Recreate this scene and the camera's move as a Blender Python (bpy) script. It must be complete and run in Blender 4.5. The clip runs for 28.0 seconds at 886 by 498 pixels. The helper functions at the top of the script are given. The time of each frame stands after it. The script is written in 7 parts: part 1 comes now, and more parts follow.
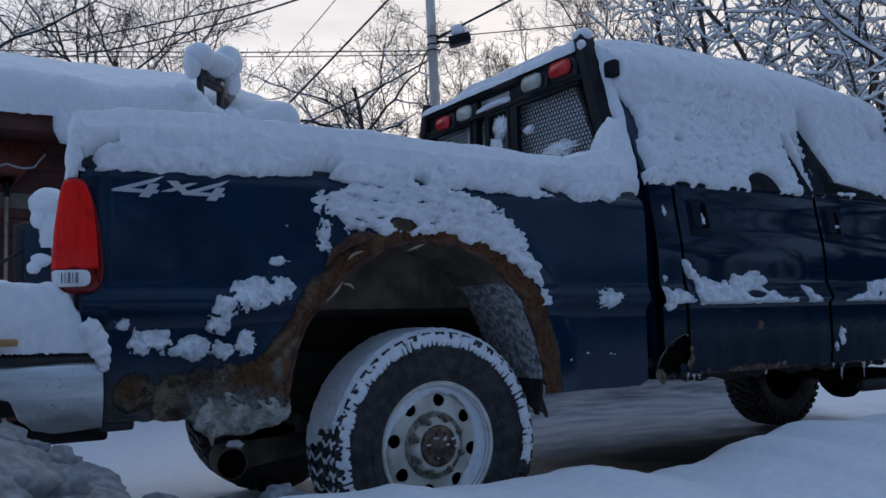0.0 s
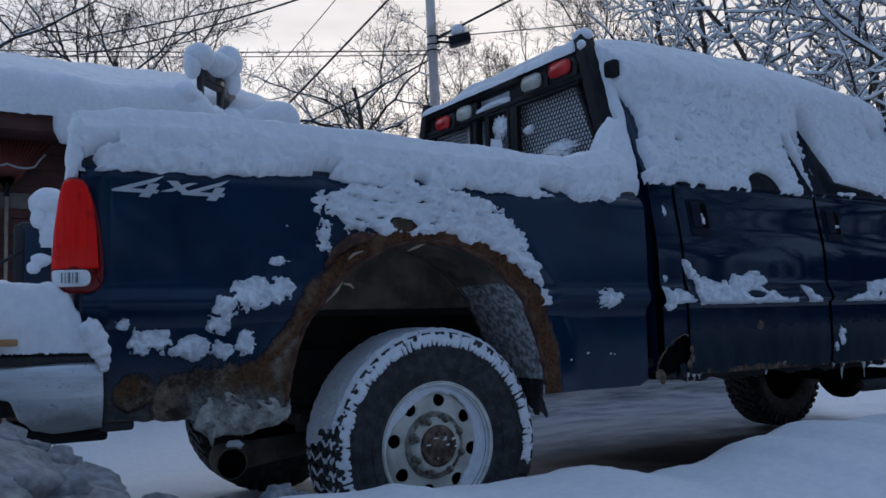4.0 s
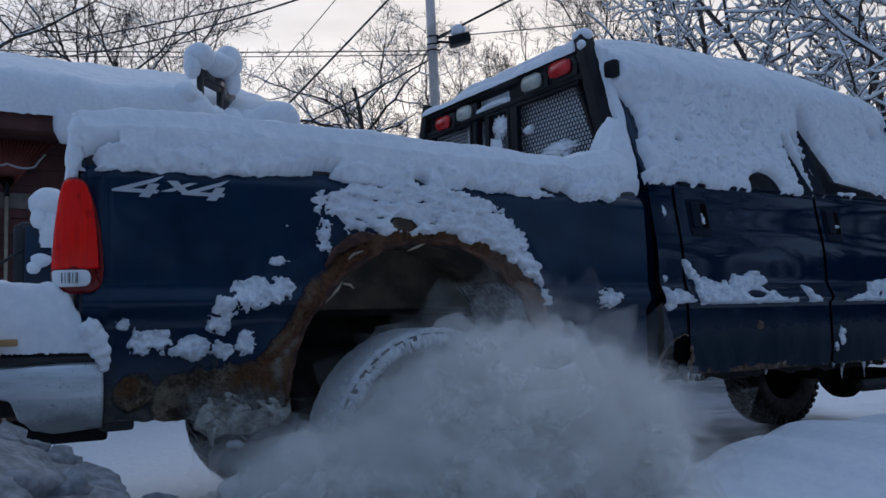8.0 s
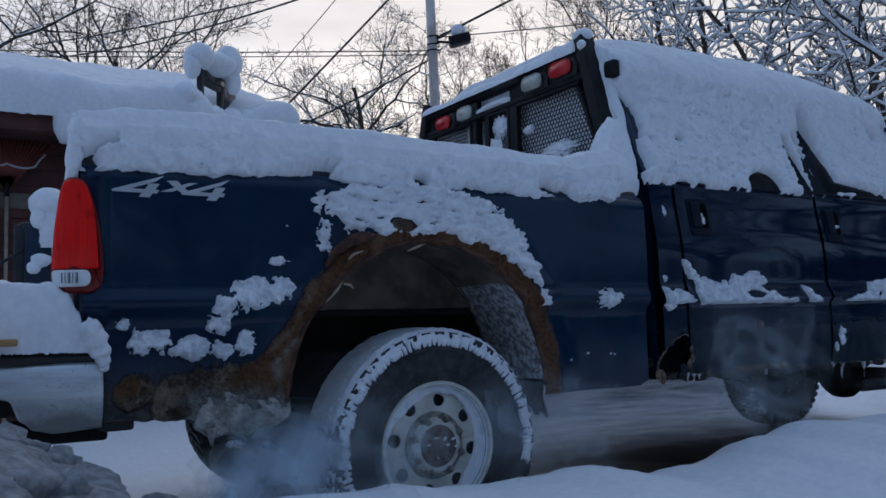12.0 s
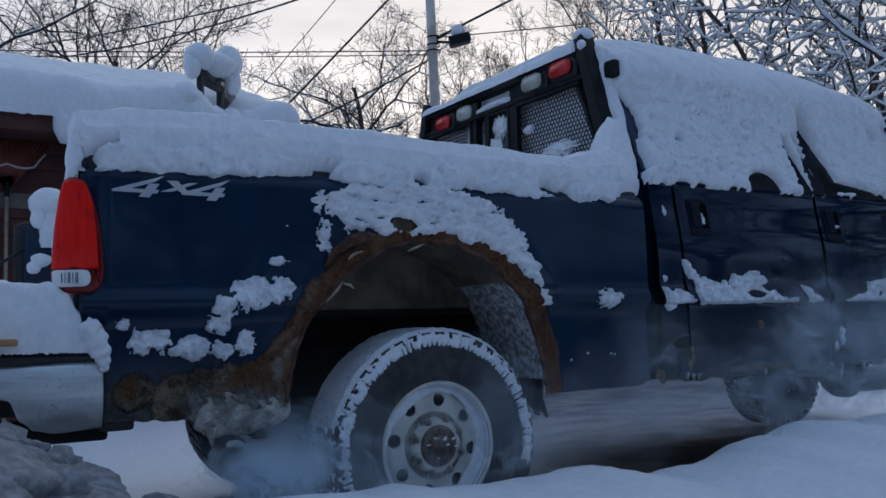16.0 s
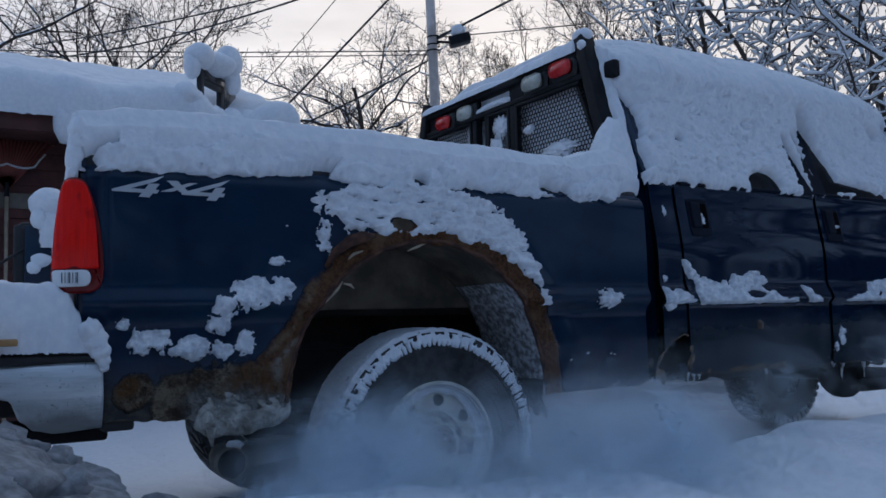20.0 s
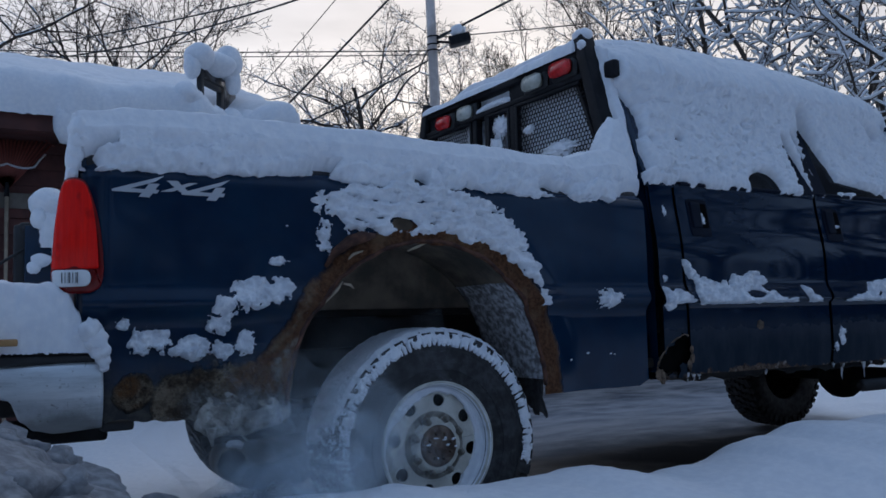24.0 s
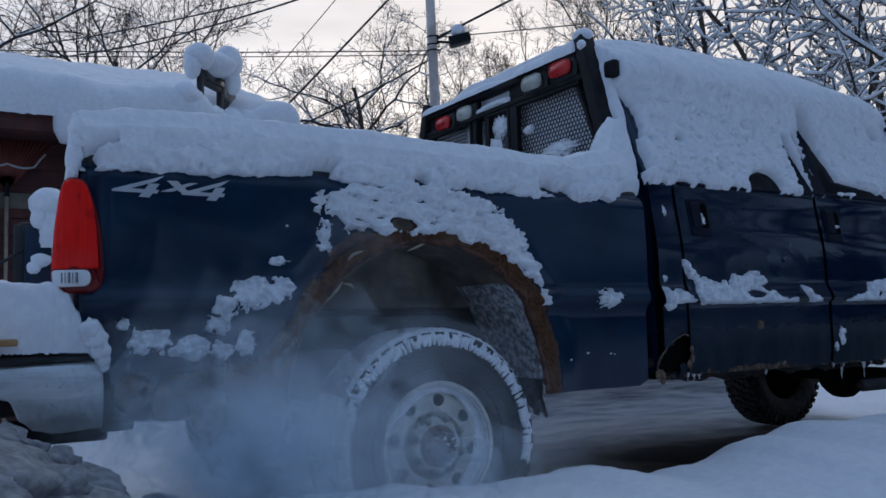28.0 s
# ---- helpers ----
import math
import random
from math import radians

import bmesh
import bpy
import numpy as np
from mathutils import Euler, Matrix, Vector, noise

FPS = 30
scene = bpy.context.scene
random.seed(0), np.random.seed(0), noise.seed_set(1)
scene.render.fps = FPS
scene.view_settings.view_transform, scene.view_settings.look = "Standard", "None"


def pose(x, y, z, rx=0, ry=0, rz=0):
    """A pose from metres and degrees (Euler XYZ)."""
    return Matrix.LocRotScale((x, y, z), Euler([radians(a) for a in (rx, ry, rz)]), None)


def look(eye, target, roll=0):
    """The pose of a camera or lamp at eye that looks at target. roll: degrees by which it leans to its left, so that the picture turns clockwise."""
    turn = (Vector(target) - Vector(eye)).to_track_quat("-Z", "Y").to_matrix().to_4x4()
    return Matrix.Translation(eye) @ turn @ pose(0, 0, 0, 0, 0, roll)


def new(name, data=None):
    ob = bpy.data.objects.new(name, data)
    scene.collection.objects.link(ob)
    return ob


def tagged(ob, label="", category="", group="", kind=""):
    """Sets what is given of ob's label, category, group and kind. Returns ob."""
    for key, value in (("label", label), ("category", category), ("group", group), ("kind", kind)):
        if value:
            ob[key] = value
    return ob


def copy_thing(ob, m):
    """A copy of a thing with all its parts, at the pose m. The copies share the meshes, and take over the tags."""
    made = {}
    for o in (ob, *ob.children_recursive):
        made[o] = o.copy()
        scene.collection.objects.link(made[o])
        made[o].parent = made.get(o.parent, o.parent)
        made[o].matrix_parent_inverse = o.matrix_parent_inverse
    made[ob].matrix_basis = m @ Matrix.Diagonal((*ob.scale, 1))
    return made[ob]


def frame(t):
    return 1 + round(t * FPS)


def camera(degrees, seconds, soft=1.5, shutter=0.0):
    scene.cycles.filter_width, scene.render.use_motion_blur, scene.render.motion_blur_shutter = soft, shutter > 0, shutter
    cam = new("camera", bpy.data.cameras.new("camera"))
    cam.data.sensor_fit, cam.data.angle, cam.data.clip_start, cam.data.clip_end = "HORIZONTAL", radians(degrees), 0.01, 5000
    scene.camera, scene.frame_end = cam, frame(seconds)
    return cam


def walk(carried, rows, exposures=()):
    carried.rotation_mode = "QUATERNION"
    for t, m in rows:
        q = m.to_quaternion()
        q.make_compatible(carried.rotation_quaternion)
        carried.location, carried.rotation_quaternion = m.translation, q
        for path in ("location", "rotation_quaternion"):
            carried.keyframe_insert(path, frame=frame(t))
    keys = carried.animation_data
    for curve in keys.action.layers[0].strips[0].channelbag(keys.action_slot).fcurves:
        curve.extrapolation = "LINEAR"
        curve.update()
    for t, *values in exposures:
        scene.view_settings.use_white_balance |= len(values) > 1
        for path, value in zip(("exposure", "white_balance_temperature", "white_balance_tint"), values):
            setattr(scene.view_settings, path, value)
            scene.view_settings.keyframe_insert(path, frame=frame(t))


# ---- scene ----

# ---- camera: stands still beside the truck's rear quarter ----
CLIP = 28.0
EYE, AIM = (-1.589, -2.616, 0.832), (-0.0442, -0.0564, 1.0786)
cam = camera(53.57, CLIP, soft=1.6)
STAND = look(EYE, AIM, -1.52)
walk(cam, [(0, STAND), (CLIP, STAND)], exposures=((0, 0.40, 6100, 8), (CLIP, 0.40, 6100, 8)))
scene.cycles.transparent_max_bounces = 480


# ---- world, sun ----
def link(tree, a, b):
    tree.links.new(a, b)


def make_world():
    w = bpy.data.worlds.new("winter_dusk_sky")
    scene.world = w
    w.use_nodes = True
    t = w.node_tree
    t.nodes.clear()
    out, bg = t.nodes.new("ShaderNodeOutputWorld"), t.nodes.new("ShaderNodeBackground")
    sky = t.nodes.new("ShaderNodeTexSky")
    sky.sky_type, sky.sun_disc = "NISHITA", False
    sky.sun_elevation, sky.sun_rotation = radians(4), radians(35.6)
    sky.air_density, sky.dust_density, sky.ozone_density = 1.0, 1.5, 2.0
    # broken cloud, lit from the side where the sun goes down, blue elsewhere
    co = t.nodes.new("ShaderNodeTexCoord")
    dot = t.nodes.new("ShaderNodeVectorMath")
    dot.operation = "DOT_PRODUCT"
    dot.inputs[1].default_value = SUN_WAY
    half = t.nodes.new("ShaderNodeMapRange")
    half.inputs[1].default_value, half.inputs[2].default_value = -1, 1
    ramp = t.nodes.new("ShaderNodeValToRGB")
    ramp.color_ramp.elements[0].position, ramp.color_ramp.elements[0].color = 0.0, (1.3, 2.0, 3.5, 1)
    ramp.color_ramp.elements[1].position, ramp.color_ramp.elements[1].color = 1.0, (8.0, 7.2, 6.8, 1)
    for at, c in ((0.5, (2.3, 3.3, 5.2, 1)), (0.75, (4.4, 4.9, 6.0, 1)), (0.9, (6.6, 6.3, 6.6, 1))):
        e = ramp.color_ramp.elements.new(at)
        e.color = c
    mp = t.nodes.new("ShaderNodeMapping")
    mp.inputs["Scale"].default_value = (1.0, 1.0, 4.0)
    nz = t.nodes.new("ShaderNodeTexNoise")
    nz.inputs["Scale"].default_value, nz.inputs["Detail"].default_value = 3.0, 6
    lump_ramp = t.nodes.new("ShaderNodeMapRange")
    for k, x in zip((1, 2, 3, 4), (0.3, 0.7, 0.72, 1.22)):
        lump_ramp.inputs[k].default_value = x
    cloud = t.nodes.new("ShaderNodeVectorMath")
    cloud.operation = "SCALE"
    mix = t.nodes.new("ShaderNodeMix")
    mix.data_type = "RGBA"
    mix.inputs[0].default_value = 0.85
    link(t, co.outputs["Generated"], dot.inputs[0])
    link(t, dot.outputs["Value"], half.inputs[0])
    link(t, half.outputs[0], ramp.inputs[0])
    link(t, co.outputs["Generated"], mp.inputs[0])
    link(t, mp.outputs[0], nz.inputs["Vector"])
    link(t, nz.outputs["Fac"], lump_ramp.inputs[0])
    link(t, ramp.outputs[0], cloud.inputs[0])
    link(t, lump_ramp.outputs[0], cloud.inputs["Scale"])
    link(t, sky.outputs[0], mix.inputs[6])
    link(t, cloud.outputs[0], mix.inputs[7])
    link(t, mix.outputs[2], bg.inputs["Color"])
    bg.inputs["Strength"].default_value = 0.1
    link(t, bg.outputs[0], out.inputs[0])


SUN_WAY = (0.58, 0.81, 0.07)
make_world()
sun = bpy.data.lights.new("sun", "SUN")
sun.energy, sun.angle, sun.color = 0.5, radians(30), (1.0, 0.97, 0.94)
sun_ob = new("sun", sun)
sun_ob.matrix_world = look((5.8, 8.1, 1.2), (0, 0, 0))


# ---- materials ----
class Nodes:
    """Short hand for a material's nodes."""

    def __init__(self, name):
        self.mat = bpy.data.materials.new(name)
        self.mat.use_nodes = True
        self.t = self.mat.node_tree
        self.b = self.t.nodes["Principled BSDF"]
        self.co = self.t.nodes.new("ShaderNodeTexCoord").outputs["Object"]

    def put(self, sock, v):
        if isinstance(v, bpy.types.NodeSocket):
            self.t.links.new(v, sock)
        elif isinstance(v, tuple) and len(v) == 3 and sock.type == "RGBA":
            sock.default_value = (*v, 1)
        else:
            sock.default_value = v

    def math(self, op, a, b=0.0, clamp=False):
        n = self.t.nodes.new("ShaderNodeMath")
        n.operation, n.use_clamp = op, clamp
        self.put(n.inputs[0], a)
        self.put(n.inputs[1], b)
        return n.outputs[0]

    def noise(self, scale, detail=4, rough=0.55, vec=None, stretch=None):
        n = self.t.nodes.new("ShaderNodeTexNoise")
        n.inputs["Scale"].default_value, n.inputs["Detail"].default_value, n.inputs["Roughness"].default_value = scale, detail, rough
        v = vec or self.co
        if stretch:
            m = self.t.nodes.new("ShaderNodeMapping")
            m.inputs["Scale"].default_value = stretch
            self.t.links.new(v, m.inputs[0])
            v = m.outputs[0]
        self.t.links.new(v, n.inputs["Vector"])
        return n.outputs["Fac"]

    def ramp(self, v, lo, hi, a=0.0, b=1.0):
        n = self.t.nodes.new("ShaderNodeMapRange")
        n.interpolation_type = "SMOOTHSTEP"
        self.put(n.inputs[0], v)
        for k, x in zip((1, 2, 3, 4), (lo, hi, a, b)):
            n.inputs[k].default_value = x
        return n.outputs[0]

    def mix(self, f, a, b):
        n = self.t.nodes.new("ShaderNodeMix")
        n.data_type = "RGBA"
        self.put(n.inputs[0], f)
        self.put(n.inputs[6], a)
        self.put(n.inputs[7], b)
        return n.outputs[2]

    def xyz(self):
        n = self.t.nodes.new("ShaderNodeSeparateXYZ")
        self.t.links.new(self.co, n.inputs[0])
        return n.outputs

    def bump(self, h, strength=0.3, dist=0.01, prev=None):
        n = self.t.nodes.new("ShaderNodeBump")
        n.inputs["Strength"].default_value, n.inputs["Distance"].default_value = strength, dist
        self.t.links.new(h, n.inputs["Height"])
        if prev:
            self.t.links.new(prev, n.inputs["Normal"])
        return n.outputs[0]

    def done(self, color=None, rough=None, metal=None, normal=None, **more):
        for key, v in (("Base Color", color), ("Roughness", rough), ("Metallic", metal), ("Normal", normal)):
            if v is not None:
                self.put(self.b.inputs[key], v)
        for key, v in more.items():
            self.put(self.b.inputs[key.replace("_", " ")], v)
        return self.mat


def plain(name, a, b, scale=8, rough=0.6, metal=0.0, bump=0.15, bscale=60, **more):
    """A surface that wanders between two colours, with fine relief."""
    n = Nodes(name)
    f = n.ramp(n.noise(scale, 5), 0.35, 0.68)
    g = n.noise(bscale, 4)
    r = n.math("ADD", n.math("MULTIPLY", n.math("SUBTRACT", g, 0.5), 0.25), rough, True)
    return n.done(n.mix(f, a, b), r, metal, n.bump(g, bump, 0.004), **more)


def snow_material(name, a, b, grain=1.0):
    n = Nodes(name)
    big, mid, fine = n.noise(5, 4), n.noise(34, 4), n.noise(180, 3)
    nm = n.bump(big, 0.12 * grain, 0.03)
    nm = n.bump(mid, 0.20 * grain, 0.010, nm)
    nm = n.bump(fine, 0.30 * grain, 0.003, nm)
    return n.done(n.mix(n.ramp(mid, 0.35, 0.7), a, b), 0.75, 0.0, nm, Subsurface_Weight=0.0, Specular_IOR_Level=0.25)


M = {}
M["snow"] = snow_material("fresh_snow", (0.80, 0.82, 0.86), (0.88, 0.89, 0.91))
M["old_snow"] = snow_material("dirty_snow", (0.19, 0.195, 0.21), (0.33, 0.34, 0.36), 0.9)


def ground_material():
    """Packed snow, blown thin over asphalt where the truck shelters it; the truck's shade is painted in too."""
    n = Nodes("snowy_ground")
    x, y, z = n.xyz()
    big, mid, fine = n.noise(2.2, 5, 0.6), n.noise(30, 4), n.noise(160, 3)
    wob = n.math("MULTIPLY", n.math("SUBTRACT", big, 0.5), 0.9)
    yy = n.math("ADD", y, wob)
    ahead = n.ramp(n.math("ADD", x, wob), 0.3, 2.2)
    # bare asphalt under the truck, its colour also darkened for the truck's shade
    shade_band = n.math("MULTIPLY", n.math("MULTIPLY", n.ramp(yy, 0.15, 0.45), n.ramp(yy, 2.4, 1.4)), n.math("MULTIPLY", ahead, n.ramp(x, 5.2, 4.4)))
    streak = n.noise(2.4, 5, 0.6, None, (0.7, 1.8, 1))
    bare = n.math("MULTIPLY", shade_band, n.ramp(n.math("ADD", streak, n.math("MULTIPLY", shade_band, 0.30)), 0.36, 0.62, 0.55, 0.98))
    snow = n.mix(n.ramp(mid, 0.35, 0.7), (0.77, 0.79, 0.83), (0.83, 0.845, 0.875))
    # the lane beyond is driven over: greyer, with shade painted in, darkest along its far side
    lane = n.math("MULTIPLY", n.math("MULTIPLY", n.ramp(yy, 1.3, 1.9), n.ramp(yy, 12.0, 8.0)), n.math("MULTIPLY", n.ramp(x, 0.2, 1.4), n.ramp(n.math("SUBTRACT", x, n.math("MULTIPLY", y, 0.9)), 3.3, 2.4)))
    far_shade = n.ramp(n.math("ADD", yy, n.math("MULTIPLY", streak, 0.8)), 3.5, 4.6)
    snow = n.mix(n.math("MULTIPLY", lane, n.ramp(streak, 0.30, 0.75, 0.78, 0.98)), snow, n.mix(far_shade, (0.15, 0.172, 0.21), (0.045, 0.052, 0.066)))
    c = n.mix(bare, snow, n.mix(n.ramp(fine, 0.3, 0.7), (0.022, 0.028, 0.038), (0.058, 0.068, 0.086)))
    nm = n.bump(big, 0.25, 0.04)
    nm = n.bump(n.noise(9, 4, 0.6), 0.30, 0.02, nm)
    nm = n.bump(mid, 0.30, 0.008, nm)
    nm = n.bump(fine, 0.3, 0.003, nm)
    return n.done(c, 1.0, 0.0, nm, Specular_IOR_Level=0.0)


M["ground_snow"] = ground_material()
M["blue"] = plain("blue_paint", (0.004, 0.017, 0.043), (0.006, 0.025, 0.057), 5, 0.20, 0.0, 0.02, 120)
M["black"] = plain("black_plastic", (0.012, 0.012, 0.013), (0.022, 0.022, 0.024), 9, 0.55, 0.0, 0.2)
M["trim"] = plain("dull_pillar_trim", (0.006, 0.010, 0.020), (0.010, 0.014, 0.026), 9, 0.7, 0.0, 0.1, 60, Specular_IOR_Level=0.12)
M["gap"] = plain("dark_gap", (0.003, 0.003, 0.003), (0.006, 0.006, 0.006), 9, 0.9, 0.0, 0.15, 60, Specular_IOR_Level=0.03)
M["inner"] = plain("dusty_inner_steel", (0.075, 0.066, 0.052), (0.19, 0.150, 0.110), 9, 0.85, 0.1, 0.4, 50)
M["under"] = plain("grimy_steel", (0.010, 0.010, 0.011), (0.035, 0.028, 0.022), 6, 0.8, 0.2, 0.4, 40)
M["rubber"] = plain("tyre_rubber", (0.014, 0.014, 0.015), (0.048, 0.048, 0.051), 30, 0.72, 0.0, 0.9, 70)
M["rim"] = plain("scuffed_white_wheel", (0.50, 0.475, 0.41), (0.72, 0.69, 0.61), 12, 0.55, 0.1, 0.2, 60)
M["hub"] = plain("rusty_hub", (0.06, 0.036, 0.026), (0.22, 0.155, 0.115), 26, 0.7, 0.3, 0.5, 80)
M["rust"] = plain("rust", (0.040, 0.016, 0.011), (0.135, 0.058, 0.034), 22, 0.9, 0.0, 0.8, 120)


def chrome():
    """Dulled chrome with dark horizontal streaks, darker towards its lower edge: shading put into the colour."""
    n = Nodes("dull_chrome")
    x, y, z = n.xyz()
    # dark streaks that stand in for the chrome's shading
    film = n.ramp(n.noise(5, 6, 0.7, None, (0.6, 0.6, 5)), 0.40, 0.70)
    low_shade = n.ramp(n.math("ADD", z, n.math("MULTIPLY", n.math("SUBTRACT", n.noise(7, 6, 0.7), 0.5), 0.16)), 0.64, 0.57)
    c = n.mix(n.math("MULTIPLY", film, 0.7), (0.66, 0.68, 0.69), (0.40, 0.42, 0.43))
    c = n.mix(n.math("MULTIPLY", low_shade, 0.7), c, (0.20, 0.195, 0.18))
    c = n.mix(n.ramp(n.noise(60, 4, 0.7), 0.62, 0.70, 0.0, 0.6), c, (0.10, 0.085, 0.07))
    return n.done(c, n.math("ADD", 0.32, n.math("MULTIPLY", n.math("MAXIMUM", film, low_shade), 0.3)), 0.7, n.bump(n.noise(3, 3), 0.10, 0.02))


M["chrome"] = chrome()
M["glass"] = plain("dark_glass", (0.006, 0.008, 0.011), (0.010, 0.012, 0.016), 4, 0.1, 0.0, 0.0, 60, Specular_IOR_Level=0.12)
M["silver"] = plain("silver_decal", (0.45, 0.47, 0.50), (0.55, 0.56, 0.58), 10, 0.35, 0.3, 0.02)
M["steel"] = plain("black_steel", (0.006, 0.006, 0.008), (0.014, 0.014, 0.017), 12, 0.6, 0.0, 0.15, 60, Specular_IOR_Level=0.2)
M["liner"] = plain("frosted_liner", (0.16, 0.155, 0.155), (0.62, 0.63, 0.65), 42, 0.85, 0.0, 0.6, 90)
M["lamp_white"] = plain("cloudy_lens", (0.42, 0.42, 0.36), (0.58, 0.58, 0.52), 20, 0.3, 0.0, 0.05)
M["reverse"] = plain("clear_lens", (0.70, 0.71, 0.71), (0.88, 0.88, 0.88), 6, 0.15, 0.0, 0.05)
M["siding"] = plain("red_brown_siding", (0.060, 0.020, 0.017), (0.10, 0.033, 0.027), 4, 0.75, 0.0, 0.3, 30)
M["board"] = plain("grey_board", (0.10, 0.085, 0.07), (0.17, 0.15, 0.125), 6, 0.8, 0.0, 0.3, 40)
M["handle_wood"] = plain("pale_wood", (0.30, 0.24, 0.17), (0.42, 0.34, 0.25), 10, 0.7, 0.0, 0.2)
M["fresh_wood"] = plain("orange_wood", (0.36, 0.19, 0.07), (0.52, 0.31, 0.14), 10, 0.7, 0.0, 0.2)
M["crust_snow"] = snow_material("crusted_snow", (0.62, 0.645, 0.69), (0.90, 0.91, 0.93), 1.5)
M["dirty_ice"] = plain("dirty_ice", (0.155, 0.138, 0.115), (0.42, 0.395, 0.35), 24, 0.35, 0.0, 0.5, 60)
M["lug"] = plain("dull_wheel_nut", (0.10, 0.085, 0.065), (0.34, 0.31, 0.26), 40, 0.65, 0.2, 0.3, 80)
M["old_rust"] = plain("flaking_brown_rust", (0.040, 0.026, 0.018), (0.22, 0.15, 0.10), 30, 0.9, 0.0, 0.9, 90)
M["pole"] = plain("weathered_pole", (0.48, 0.42, 0.38), (0.70, 0.63, 0.58), 3, 0.9, 0.0, 0.6, 14)
M["bark"] = plain("bark", (0.035, 0.028, 0.024), (0.085, 0.068, 0.055), 3, 0.95, 0.0, 0.6, 18)
M["wire"] = plain("cable", (0.02, 0.02, 0.02), (0.04, 0.04, 0.04), 5, 0.7)
M["metal"] = plain("chimney_metal", (0.03, 0.03, 0.032), (0.30, 0.31, 0.33), 7, 0.3, 0.8, 0.1)
M["red_tin"] = plain("rake_red", (0.16, 0.03, 0.02), (0.22, 0.05, 0.035), 8, 0.6)
M["ice"] = plain("ice", (0.60, 0.62, 0.64), (0.75, 0.76, 0.78), 10, 0.25, 0.0, 0.1)


def lens_material():
    n = Nodes("red_lens")
    x, y, z = n.xyz()
    ribs = n.math("SINE", n.math("MULTIPLY", x, 420))
    streak = n.ramp(n.noise(6, 4, 0.6, None, (14, 1, 1)), 0.35, 0.7)
    c = n.mix(streak, (0.80, 0.005, 0.003), (0.97, 0.010, 0.005))
    c = n.mix(n.ramp(n.noise(16, 3, 0.5, None, (1, 1, 0.6)), 0.58, 0.72, 0.0, 0.5), c, (0.22, 0.003, 0.004))
    return n.done(c, 0.16, 0.0, n.bump(ribs, 0.10, 0.004), Specular_IOR_Level=0.25)


M["red"] = lens_material()

ARCH = (-0.085, 0.56, 0.495, 0.545, 0.510)  # centre x, z, half width ahead, half height, half width behind


